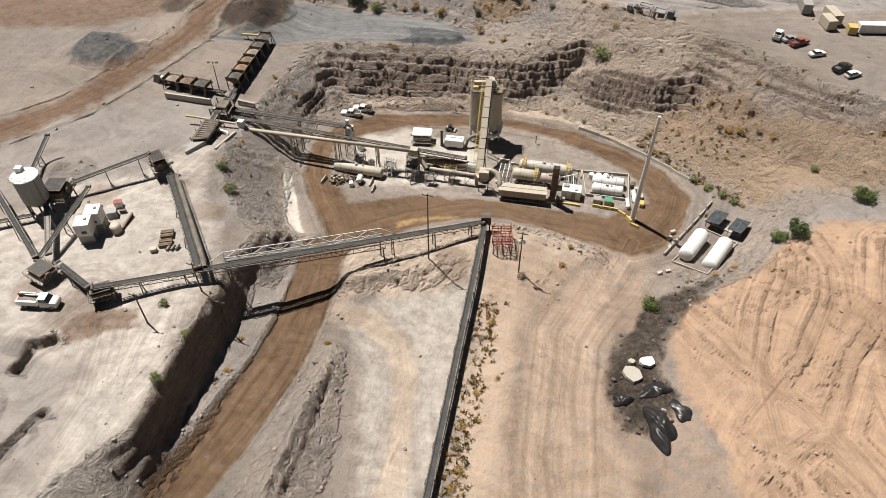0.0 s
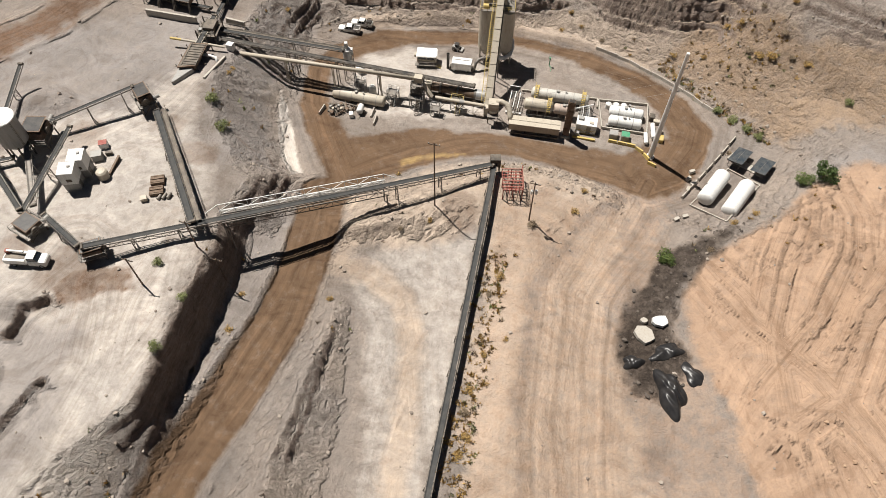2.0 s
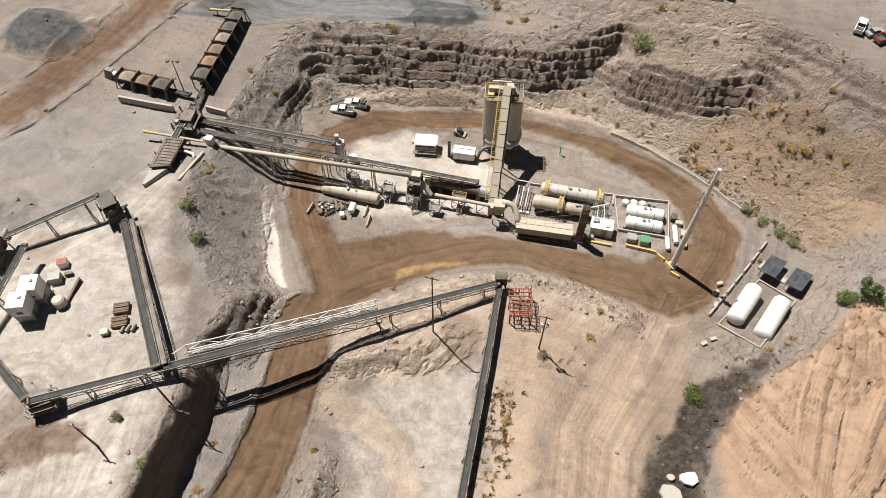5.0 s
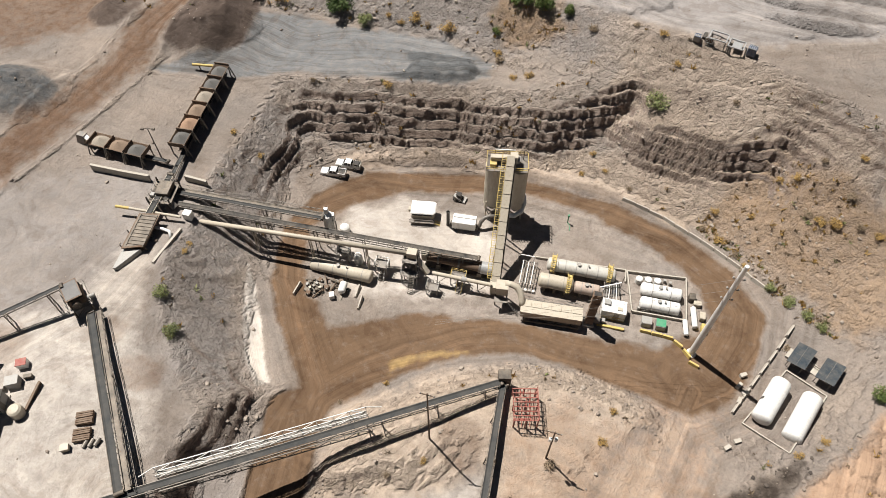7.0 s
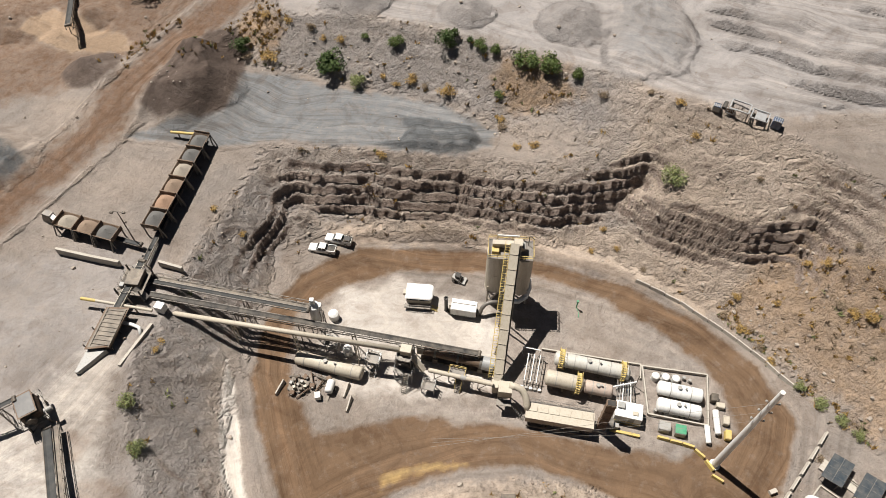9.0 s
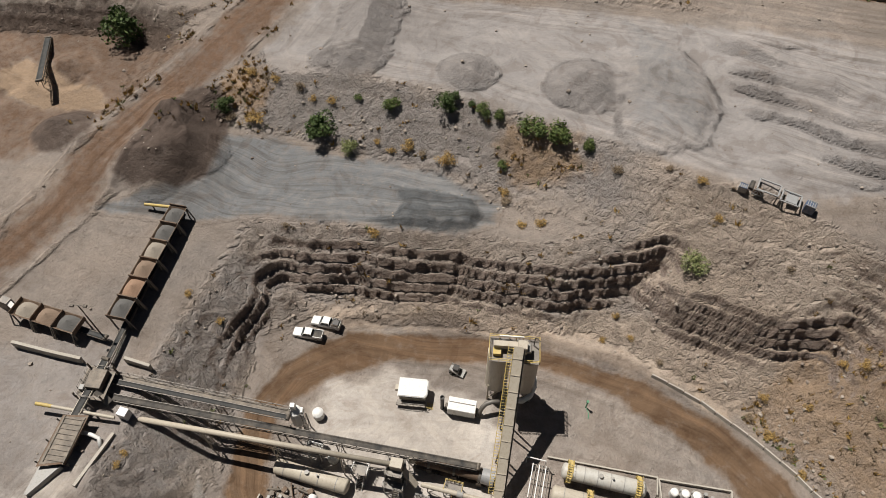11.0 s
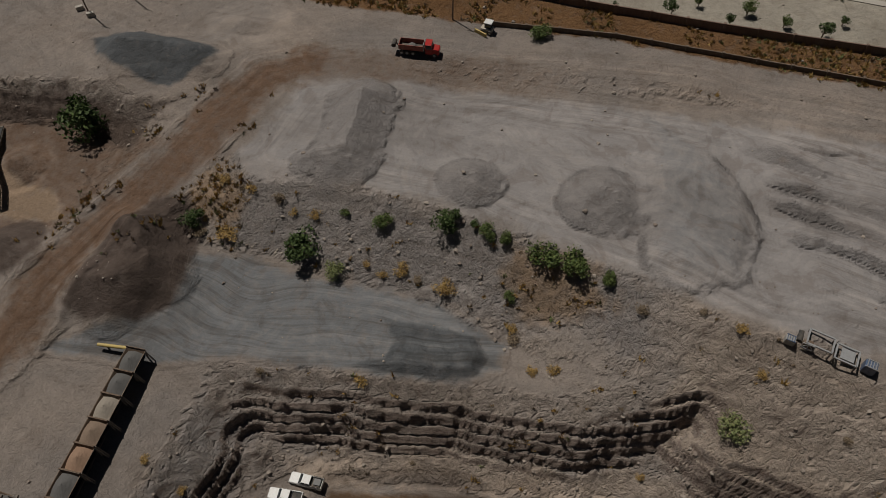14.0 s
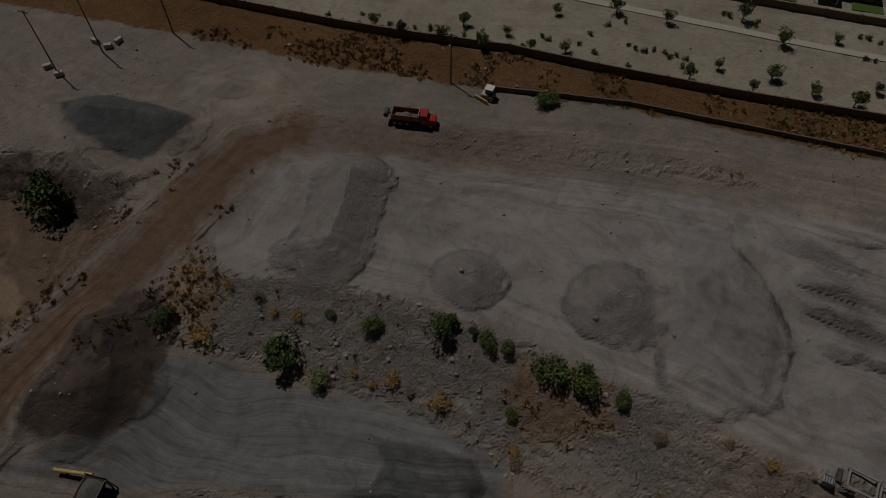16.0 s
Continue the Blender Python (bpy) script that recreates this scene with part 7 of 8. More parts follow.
conveyor("pale grey covered conveyor to the crusher", (-81.6, -38.2, 14.2), (-74.6, -54.2, 14.4), 1.2, (0.4,), frame_paint=STEEL, belt_paint=STEEL)
conveyor("long grey conveyor with cover plates", (-95, -33.8, 18.5), (-76.4, -55.6, 15.0), 1.1, (0.2, 0.6), frame_paint=STEEL)
conveyor("stacker conveyor raised over a grey stockpile", (-89.8, -31.0, 12.8), (-88.9, -18.0, 16.4), 1.0, (0.55,), frame_paint=STEEL)
conveyor("short grey conveyor from the crusher", (-72.6, -55.6, 13.6), (-62.4, -64.2, 16.2), 1.2, (0.5,), frame_paint=STEEL)
conveyor("low grey feed conveyor at the quarry edge", (-100, -47, 13.0), (-84, -41, 12.6), 1.0, (0.3, 0.7), frame_paint=DARK)
big = thing("surge_silo", "large white-topped grey surge silo with ladder", "silo", local(-83.4, -38.4))
gz = ground_at(-83.4, -38.4)
part("shell", upright([(2.2, 1.0), (4.0, 2.6), (9.8, 2.6), (10.2, 2.2)], 26), GREY, big)
part("roof", upright([(10.0, 2.75), (10.2, 2.75), (10.9, 0.6), (11.1, 0.2)], 26), WHITE, big)
part("ladder", ladder((2.3, -1.4, 0), (2.3, -1.4, 10.2), 0.6, 26), STEEL, big)
part("roof_rail", lattice((-2.0, -2.0, 10.2), (2.0, -2.0, 10.2), 1.0, 6, 0.07), WHITE, big)
for k in range(6):
    a = radians(60 * k)
    part("leg", beam((2.4 * math.cos(a), 2.4 * math.sin(a), -0.3), (2.4 * math.cos(a), 2.4 * math.sin(a), 4.4), 0.26, 0.26), DARK, big)
part("filter_box", box((-0.8, 0.6, 11.2), (1.4, 1.2, 1.4), bevel=0.06), WHITE, big)

for z0, (x, y), lab in ((0, (-70.0, -46.9), "white corrugated switch container on steel legs"), (0.5, (-69.2, -43.6), "white corrugated switch container with roof vent")):
    g = ground_at(x, y)
    ob = thing("switch_container", lab, "container", pose(x, y, g, 0, 0, 8))
    part("body", box((0, 0, 3.6 + z0 * 0.5), (3.0, 3.2, 3.0), bevel=0.05), WHITE, ob)
    for k in range(5):
        part("corrugation", box((-1.2 + 0.6 * k, -1.63, 3.6 + z0 * 0.5), (0.12, 0.06, 2.8)), WHITE, ob)
    part("roof_vent", box((0.5, 0.3, 5.2 + z0 * 0.5), (0.5, 0.5, 0.3), bevel=0.03), GREY, ob)
    part("louvre", box((0.2, -1.66, 3.2), (1.0, 0.05, 0.7)), DARK, ob)
    part("lower_room", box((0, 0, 1.15), (2.9, 3.0, 2.0), bevel=0.04), GREY, ob)
    part("door", box((1.47, -0.6, 1.1), (0.05, 0.9, 1.9)), STEEL, ob)
    part("plinth", box((0, 0, 0.0), (3.2, 3.4, 0.4)), CONCRETE, ob)

# Truck with a small crane.
g = ground_at(-72.0, -65.4)
svc = thing("service_truck", "white service truck with a folded crane", "truck", pose(-72.0, -65.4, g, 0, 0, -3))
part("chassis", box((-0.4, 0, 0.8), (7.4, 0.9, 0.3)), DARK, svc)
part("service_body", box((-1.9, 0, 1.45), (4.0, 2.3, 1.1), bevel=0.06), WHITE, svc)
part("body_well", box((-1.9, 0, 2.02), (3.6, 1.3, 0.06)), DARK, svc)
shell([(3.6, 1.0, 0.7, 1.5), (3.4, 1.1, 0.6, 1.7), (2.3, 1.12, 0.6, 1.8), (0.4, 1.12, 0.6, 1.8)], WHITE, svc, "cab")
shell([(2.4, 1.0, 1.75, 1.85), (1.8, 0.95, 1.75, 2.55), (0.6, 0.95, 1.75, 2.55), (0.45, 0.98, 1.75, 1.9)], GLASS, svc, "cab_window")
part("cab_roof", box((1.15, 0, 2.6), (1.5, 1.85, 0.12), bevel=0.05), WHITE, svc)
part("crane_boom", beam((-3.4, 0.6, 2.6), (-0.2, 0.4, 2.8), 0.3, 0.3), WHITE, svc)
part("crane_base", box((-3.4, 0.6, 2.3), (0.7, 0.7, 0.9), bevel=0.06), RED, svc)
for xx in (2.6, -2.4):
    for yy in (-0.95, 0.95):
        wheel(svc, xx, yy, 0.5, 0.35)

# Yard clutter between the conveyors.
for x, y, s, c, lab in ((-67.9, -36.2, (1.6, 1.3, 1.3), RED, "small red-roofed steel locker"), (-68.0, -39.6, (2.0, 1.6, 1.5), GREY, "grey generator box"), (-69.6, -40.6, (1.0, 0.8, 0.9), STEEL, "small steel box"), (-66.2, -38.4, (1.3, 0.6, 0.7), DARK, "dark steel pump"), (-56.0, -50.2, (1.2, 1.0, 0.8), CREAM, "cream steel crate")):
    ob = thing("equipment_box", lab + " in the crusher yard", "box", local(x, y, turn=15))
    part("body", box((0, 0, s[2] / 2), s, bevel=0.05), c if c is not RED else WHITE, ob)
    part("lid", box((0, 0, s[2] + 0.05), (s[0] * 1.06, s[1] * 1.06, 0.1), bevel=0.02), c, ob)
vat2 = thing("water_tank", "upright pale poly water tank in the crusher yard", "tank", local(-65.2, -44.8))
part("shell", upright([(0, 1.1), (1.7, 1.1), (2.0, 0.8), (2.1, 0.3)], 20), CREAM, vat2)
rail = thing("steel_beam", "long rusty steel beam lying on the yard", "beam", local(-64.0, -42.0, turn=84))
part("web", box((0, 0, 0.35), (5.2, 0.12, 0.6)), BROWN, rail)
part("flange", box((0, 0, 0.68), (5.2, 0.4, 0.08)), BROWN, rail)
part("flange", box((0, 0, 0.04), (5.2, 0.4, 0.08)), BROWN, rail)
for x, y in ((-54.7, -45.2), (-54.2, -48.0)):
    stack = thing("timber_stack", "stack of dark rusted steel grates", "stack", local(x, y, turn=12))
    for k in range(6):
        part("bar", box((0, -0.9 + 0.36 * k, 0.4 + 0.05 * (k % 2)), (2.6, 0.26, 0.8 - 0.1 * (k % 3))), BROWN, stack)
pipe_bits = thing("pipe_pile", "short cut pipes lying on the ground", "pipes", local(-52.6, -49.4, turn=10))
for k in range(3):
    part("pipe", tube((-1 + 0.9 * k, -0.4, 0.35), (-0.4 + 0.9 * k, 0.8, 0.35), 0.32), STEEL, pipe_bits)


def utility_pole(x, y, top, label="dark wooden utility pole with cross-arm", lean=(0, 0)):
    g = ground_at(x, y)
    ob = thing("utility_pole", label, "pole", pose(x, y, g), "utility poles")
    h = top - g
    part("mast", upright([(-0.3, 0.17), (h, 0.11)], 10), WOOD, ob)
    part("cross_arm", beam((-1.1, 0.3, h - 0.5), (1.1, -0.3, h - 0.5), 0.14, 0.16), WOOD, ob)
    for s in (-1, 0.4, 1):
        part("insulator", upright([(0, 0.06), (0.12, 0.1), (0.24, 0.05)], 8, (s, -0.27 * s, h - 0.42)), GREY, ob)
    return ob


utility_pole(-0.4, -44.9, 22.6)
p2 = utility_pole(18.9, -47.2, 14.5, "dark wooden utility pole with transformers")
for s in (-0.45, 0.45):
    part("transformer", upright([(0, 0.28), (0.9, 0.28), (1.0, 0.15)], 12, (s, -0.3, 9.0)), WHITE, p2)
utility_pole(-50.4, -70.3, 21.5)
utility_pole(-43.4, -61.1, 19.5)
utility_pole(-39.2, -64.2, 12.5)
green = thing("valve_post", "small green valve post on the loop", "valve", local(27.6, 5.8))
part("post", upright([(0, 0.12), (2.2, 0.12), (2.2, 0.25), (2.6, 0.25)], 10), GREEN, green)
part("hose", bent([(0, 0, 0.2), (0.4, -1.2, 0.15), (0.2, -2.2, 0.1)], 0.08, 6), GREEN, green)

# ---- parked vehicles ----
pickup("white crew-cab pickup parked on the loop verge", -24.3, 19.0, 172, WHITE)
pickup("white pickup with a dark tool rack", -21.2, 21.6, 168, WHITE, rack=True)
pickup("white pickup parked on the upper lot", 92.2, 24.4, 58, WHITE, group="upper lot vehicles")
car("silver-green sedan parked on the upper lot", 94.8, 22.6, 20, SILVER, group="upper lot vehicles")
pickup("dark red pickup parked on the upper lot", 96.6, 20.8, 25, RED, group="upper lot vehicles")
car("pale blue-white sedan parked on the upper lot", 99.6, 15.6, 15, WHITE, group="upper lot vehicles")
pickup("black pickup parked on the upper lot", 103.6, 9.2, 30, BLACK, group="upper lot vehicles")
car("white estate car parked on the upper lot", 105.4, 6.4, 22, WHITE, True, group="upper lot vehicles")


def container(label, x, y, turn, s, colour):
    ob = thing("site_container", label, "container", local(x, y, turn=turn), "site containers")
    part("body", box((0, 0, s[2] / 2 + 0.2), s, bevel=0.05), colour, ob)
    for k in range(int(s[0] / 0.8)):
        for yy in (-1, 1):
            part("corrugation", box((-s[0] / 2 + 0.4 + 0.8 * k, yy * (s[1] / 2 + 0.02), s[2] / 2 + 0.2), (0.3, 0.05, s[2] * 0.9)), colour, ob)
    part("door", box((s[0] / 2 + 0.03, 0, s[2] / 2 + 0.2), (0.05, s[1] * 0.9, s[2] * 0.88)), GREY, ob)
    part("skid", box((0, 0, 0.1), (s[0] * 0.98, s[1] * 0.8, 0.3)), DARK, ob)
    return ob


container("grey steel site container", 104.6, 39.5, 80, (6.0, 2.5, 2.7), GREY)
container("cream site office container", 110.0, 33.6, 95, (6.4, 2.6, 2.8), CREAM)
container("cream site office container", 107.6, 30.4, 95, (5.0, 2.6, 2.6), CREAM)
container("white tank trailer body", 119.6, 27.6, -2, (9.6, 2.4, 2.4), WHITE)
container("small tan storage container", 113.0, 27.2, 80, (2.6, 2.2, 2.0), YELLOW)

# Derelict machine frames on the rim of the yard.
rim = thing("derelict_trailer", "derelict white-grey steel trailer chassis", "trailer", local(60.6, 37.4, turn=-28))
for x0, x1, y0, y1, z in ((-3.5, 0.2, -1.4, 1.4, 1.6), (0.8, 4.0, -1.6, 1.2, 1.2)):
    for a, b in (((x0, y0), (x1, y0)), ((x1, y0), (x1, y1)), ((x1, y1), (x0, y1)), ((x0, y1), (x0, y0))):
        part("rail", beam((*a, z), (*b, z), 0.25, 0.2), SILVER, rim)
    for x in (x0, x1):
        for y in (y0, y1):
            part("post", beam((x, y, -0.3), (x, y, z), 0.2, 0.2), STEEL, rim)
part("deck", box((2.6, 0.1, 0.9), (2.0, 2.2, 0.12)), SILVER, rim)
part("axle", tube((-4.4, -1.0, 0.5), (-4.4, 1.0, 0.5), 0.5), RUBBER, rim)
cabw = thing("machine_cab", "dark blue scrapped machine cab", "cab", local(65.4, 34.2, turn=-30))
part("body", box((0, 0, 0.9), (1.8, 1.5, 1.8), bevel=0.12), NAVY, cabw)
part("frame_top", ladder((-0.8, 0, 1.9), (0.8, 0, 1.9), 1.4, 4, 0.12), SILVER, cabw)
cabw2 = thing("machine_cab", "pale blue scrapped steel crate", "cab", local(54.8, 38.6, turn=-25))
part("body", box((0, 0, 0.6), (1.5, 1.2, 1.2), bevel=0.08), GREY, cabw2)
part("frame_top", ladder((-0.7, 0, 1.25), (0.7, 0, 1.25), 1.1, 4, 0.1), NAVY, cabw2)
cabw3 = thing("engine_block", "rusted engine on a white frame", "engine", local(57.4, 38.0, turn=-25))
part("engine", box((0, 0, 0.6), (1.4, 1.0, 0.9), bevel=0.1), BROWN, cabw3)
part("frame", lattice((-0.9, -0.7, 0.2), (0.9, -0.7, 0.2), 1.2, 2, 0.12), SILVER, cabw3)

# Red dump truck on the upper road.
g = ground_at(-6.2, 106.2)
dump = thing("dump_truck", "red dump truck with a dark red steel bed", "truck", pose(-6.2, 106.2, g, 0, 0, -7))
part("chassis", box((0, 0, 0.95), (8.8, 0.9, 0.35)), BLACK, dump)
part("bed_floor", box((-1.6, 0, 1.5), (5.2, 2.3, 0.12)), DARK, dump)
for yy in (-1.2, 1.2):
    part("bed_side", box((-1.6, yy, 2.05), (5.2, 0.12, 1.2), bevel=0.03), RED, dump)
part("bed_front", box((1.05, 0, 2.25), (0.12, 2.4, 1.6)), SILVER, dump)
part("tailgate", box((-4.25, 0, 2.0), (0.12, 2.4, 1.1)), RED, dump)
part("load", upright([(0, 1.15), (0.45, 0.7), (0.65, 0.2)], 14, (-1.6, 0, 1.6)), AGGREGATE, dump)
shell([(4.4, 0.95, 0.8, 1.7), (4.2, 1.05, 0.7, 1.85), (2.9, 1.1, 0.7, 2.0), (1.5, 1.15, 0.8, 2.0)], BRIGHT_RED, dump, "bonnet")
shell([(2.9, 1.05, 1.95, 2.1), (2.6, 1.05, 1.95, 2.85), (1.5, 1.1, 1.95, 2.9)], GLASS, dump, "cab_window")
part("cab_roof", box((2.05, 0, 2.95), (1.4, 2.2, 0.14), bevel=0.05), BRIGHT_RED, dump)
part("cab_back", box((1.45, 0, 2.3), (0.2, 2.2, 1.4)), BRIGHT_RED, dump)
part("lift_axle", tube((-5.4, -0.9, 2.0), (-5.4, 0.9, 2.0), 0.5), RUBBER, dump)
part("axle_arm", beam((-5.4, 0.4, 2.0), (-4.2, 0.4, 1.0), 0.2, 0.2), BLACK, dump)
for xx in (3.4, -1.2, -2.5, -3.7):
    for yy in (-1.0, 1.0):
        wheel(dump, xx, yy, 0.52, 0.4)

doz = thing("loader", "small white-cab loader with a yellow blade", "loader", local(8.2, 113.2, turn=-20))
part("body", box((0, 0, 0.8), (2.6, 1.6, 0.9), bevel=0.12), CREAM, doz)
part("cab", box((0.2, 0.3, 1.8), (1.5, 1.4, 1.3), bevel=0.1), GLASS, doz)
part("cab_roof", box((0.2, 0.3, 2.5), (1.8, 1.7, 0.14), bevel=0.05), WHITE, doz)
part("blade", box((-1.0, -1.3, 0.4), (3.2, 0.3, 0.8), -18, bevel=0.05), YELLOW, doz)
for xx in (-0.8, 0.9):
    for yy in (-0.85, 0.85):
        wheel(doz, xx, yy, 0.5, 0.35)
for x, y, top, lab in ((-84.2, 121.4, 33, "dark wooden power pole with cross-arm"), (-76.4, 128.0, 33, "dark wooden power pole with cross-arm"), (0.6, 117.4, 33, "tall thin wooden power pole beside the wash"), (-62, 134, 33, "dark wooden power pole with cross-arm")):
    utility_pole(x, y, top, lab)
for x, y, a in ((-86.6, 122.6, 30), (-83.2, 120.2, 20), (-78.8, 131.0, -20), (-75.4, 129.4, 15), (-73.6, 131.2, 60)):
    ob = thing("concrete_block", "tan concrete block near the power poles", "block", local(x, y, turn=a), "far blocks")
    part("body", box((0, 0, 0.5), (1.7, 0.9, 1.1), bevel=0.05), CONCRETE, ob)

# Machine in the red pit: a dark radial stacker.
conveyor("dark radial stacker conveyor in the red pit", (-95.5, 90, 10.8), (-88.6, 70.6, 14.2), 1.5, (0.5, 0.8), frame_paint=DARK, belt_paint=BELT, truss=1.0)

# Slabs and tarpaulin by the dark bank.
for x, y, sx, sy, a, lab in ((42.0, -70.2, 3.2, 2.4, 10, "bright white broken concrete slab"), (38.6, -73.0, 3.6, 4.2, 30, "pale broken concrete slab"), (39.0, -70.0, 1.4, 1.2, 0, "small pale concrete slab")):
    ob = thing("concrete_slab", lab + " on dark soil", "slab", local(x, y, turn=a))
    ring = [(sx / 2 * math.cos(t) * random.uniform(0.8, 1.15), sy / 2 * math.sin(t) * random.uniform(0.8, 1.15)) for t in np.linspace(0, 2 * math.pi, 9)[:-1]]
    part("deck", prism(ring, 0.1, 0.75, ring_top=[(px * 0.95, py * 0.95) for px, py in ring]), WHITE if sx == 3.2 else CONCRETE, ob)


def drape(name, label, x, y, rx, ry, h, turn, material, seed):
    """A crumpled cover or a soft heap lying on the ground."""
    ob = thing(name, label, "tarpaulin" if material is TARP else "heap", local(x, y, turn=turn))
    bm = bmesh.new()
    n = 26
    rng = random.Random(seed)
    ph = [rng.uniform(0, 6) for _ in range(4)]
    g = ground_at(x, y)
    c, s = math.cos(radians(turn)), math.sin(radians(turn))
    rows = []
    for i in range(n + 1):
        row = []
        for j in range(n + 1):
            u, v = 2 * i / n - 1, 2 * j / n - 1
            k = max(abs(u), abs(v)) / max(1e-6, math.hypot(u, v))
            edge = 1 + 0.16 * math.sin(3 * math.atan2(v, u) + ph[0]) + 0.1 * math.sin(5 * math.atan2(v, u) + ph[1])
            px, py = u * k * rx * edge, v * k * ry * edge
            r = min(1, max(abs(u), abs(v)))
            fold = 0.12 * math.sin(px * 2.3 + 1.1 * math.sin(py * 1.4 + ph[2])) + 0.08 * math.sin(px * 5 + py * 2 + ph[3])
            wx, wy = x + px * c - py * s, y + px * s + py * c
            row.append((px, py, h * (1 - r**2.2) * (1 + fold) + fold * 0.5 * (1 - r), wx, wy, r))
        rows.append(row)
    xs = np.array([[q[3] for q in r] for r in rows])
    ys = np.array([[q[4] for q in r] for r in rows])
    gz = on_sheet(xs, ys) - g
    verts = [[bm.verts.new((q[0], q[1], gz[i][j] + 0.06 + q[2] - (0.25 if q[5] >= 1 else 0))) for j, q in enumerate(r)] for i, r in enumerate(rows)]
    for i in range(n):
        for j in range(n):
            bm.faces.new((verts[i][j], verts[i + 1][j], verts[i + 1][j + 1], verts[i][j + 1]))
    part("cover", bm, material, ob, smooth_faces=True)
    return ob


drape("tarpaulin", "crumpled glossy black tarpaulin over a heap", 41.6, -84.2, 2.4, 4.6, 1.6, 8, TARP, 3)
drape("tarpaulin", "black tarpaulin sheet on the ground", 42.2, -76.4, 3.2, 1.6, 0.7, 20, TARP, 5)
drape("asphalt_heap", "small round heap of black asphalt", 35.9, -78.3, 1.9, 1.4, 0.9, 0, TARP, 7)
drape("asphalt_heap", "soft heap of black asphalt millings", 46.0, -80.8, 1.5, 2.6, 0.6, 25, TARP, 9)


# ---- vegetation ----
def foliage(seed, lobes, leaves, leaf, flat=0.75):
    """A crown of many small leaves in uneven lobes, about one metre in radius."""
    rng = np.random.default_rng(seed)
    centres = np.stack([rng.uniform(-0.55, 0.55, lobes), rng.uniform(-0.55, 0.55, lobes), rng.uniform(0.45, 1.25, lobes) * flat], -1)
    radii = rng.uniform(0.28, 0.55, lobes)
    which = rng.integers(0, lobes, leaves)
    d = rng.normal(size=(leaves, 3))
    d /= np.linalg.norm(d, axis=1)[:, None]
    c = centres[which] + d * (radii[which] * rng.uniform(0.55, 1.1, leaves))[:, None]
    c[:, 2] = np.maximum(c[:, 2], 0.05)
    u, v = rng.normal(size=(leaves, 3)), rng.normal(size=(leaves, 3))
    u /= np.linalg.norm(u, axis=1)[:, None]
    v -= (u * v).sum(1)[:, None] * u
    v /= np.linalg.norm(v, axis=1)[:, None]
    size = leaf * rng.uniform(0.5, 1.4, leaves)[:, None]
    verts = np.stack([c - u * size, c + v * size * 0.6, c + u * size, c - v * size * 0.6], 1).reshape(-1, 3)
    mesh = bpy.data.meshes.new("foliage")
    mesh.from_pydata(verts.tolist(), [], np.arange(leaves * 4).reshape(-1, 4).tolist())
    return mesh


def bush(name, label, category, seed, leaf_paint, leaves=900, lobes=9, leaf=0.09, tall=1.0, trunk=False):
    ob = thing(name, label, category, pose(0, 0, -500))
    crown = new("crown", foliage(seed, lobes, leaves, leaf))
    crown.data.materials.append(leaf_paint)
    crown.parent = ob
    crown.scale = (1, 1, tall)
    if trunk:
        crown.location = (0, 0, 0.7)
    rng = random.Random(seed)
    lift = 0.7 if trunk else 0.0
    bm = upright([(-0.1, 0.09), (0.25 + lift, 0.06), (0.6 + lift, 0.03)], 7)
    part("trunk", bm, TWIG, ob)
    for k in range(5):
        a = rng.uniform(0, 6.28)
        tip = (0.55 * math.cos(a), 0.55 * math.sin(a), rng.uniform(0.5, 0.95) + lift)
        part("limb", bent([(0, 0, 0.1 + lift * 0.8), (tip[0] * 0.4, tip[1] * 0.4, tip[2] * 0.6), tip], 0.035, 5), TWIG, ob)
    return ob


GREENS = [bush("bush", "rounded green desert bush with sparse fine leaves", "bush", 11 + k, (LEAF, LEAF_DARK, LEAF)[k], 1500, 11, 0.075, (0.9, 1.0, 0.8)[k]) for k in range(3)]
PALES = [bush("bush", "pale green feathery desert bush", "bush", 21 + k, LEAF_PALE, 1300, 12, 0.07, 0.85) for k in range(2)]
DRIES = [bush("dry_bush", "dry straw-coloured desert brush", "bush", 31 + k, (DRY, TWIG, DRY)[k], 800, 10, 0.08, 0.6) for k in range(3)]
SMALL_TREES = [bush("young_tree", "young planted tree on a thin trunk", "tree", 41 + k, (LEAF, LEAF_DARK)[k], 700, 8, 0.10, 1.1, True) for k in range(2)]
KNOBS = [bush("shrub", "small clipped green shrub on pale grit", "shrub", 51, LEAF_DARK, 260, 6, 0.13, 0.9)]


def planted(kinds, spots, group):
    for k, (x, y, r) in enumerate(spots):
        ob = kinds[k % len(kinds)]
        r = r * (1.25 if group == "bank bushes" else 1.0)
        m = pose(x, y, ground_at(x, y) - 0.05, 0, 0, 73 * k) @ Matrix.Diagonal((r, r, r * (0.85 + 0.08 * (k % 4)), 1))
        made = copy_thing(ob, m)
        made["group"] = group


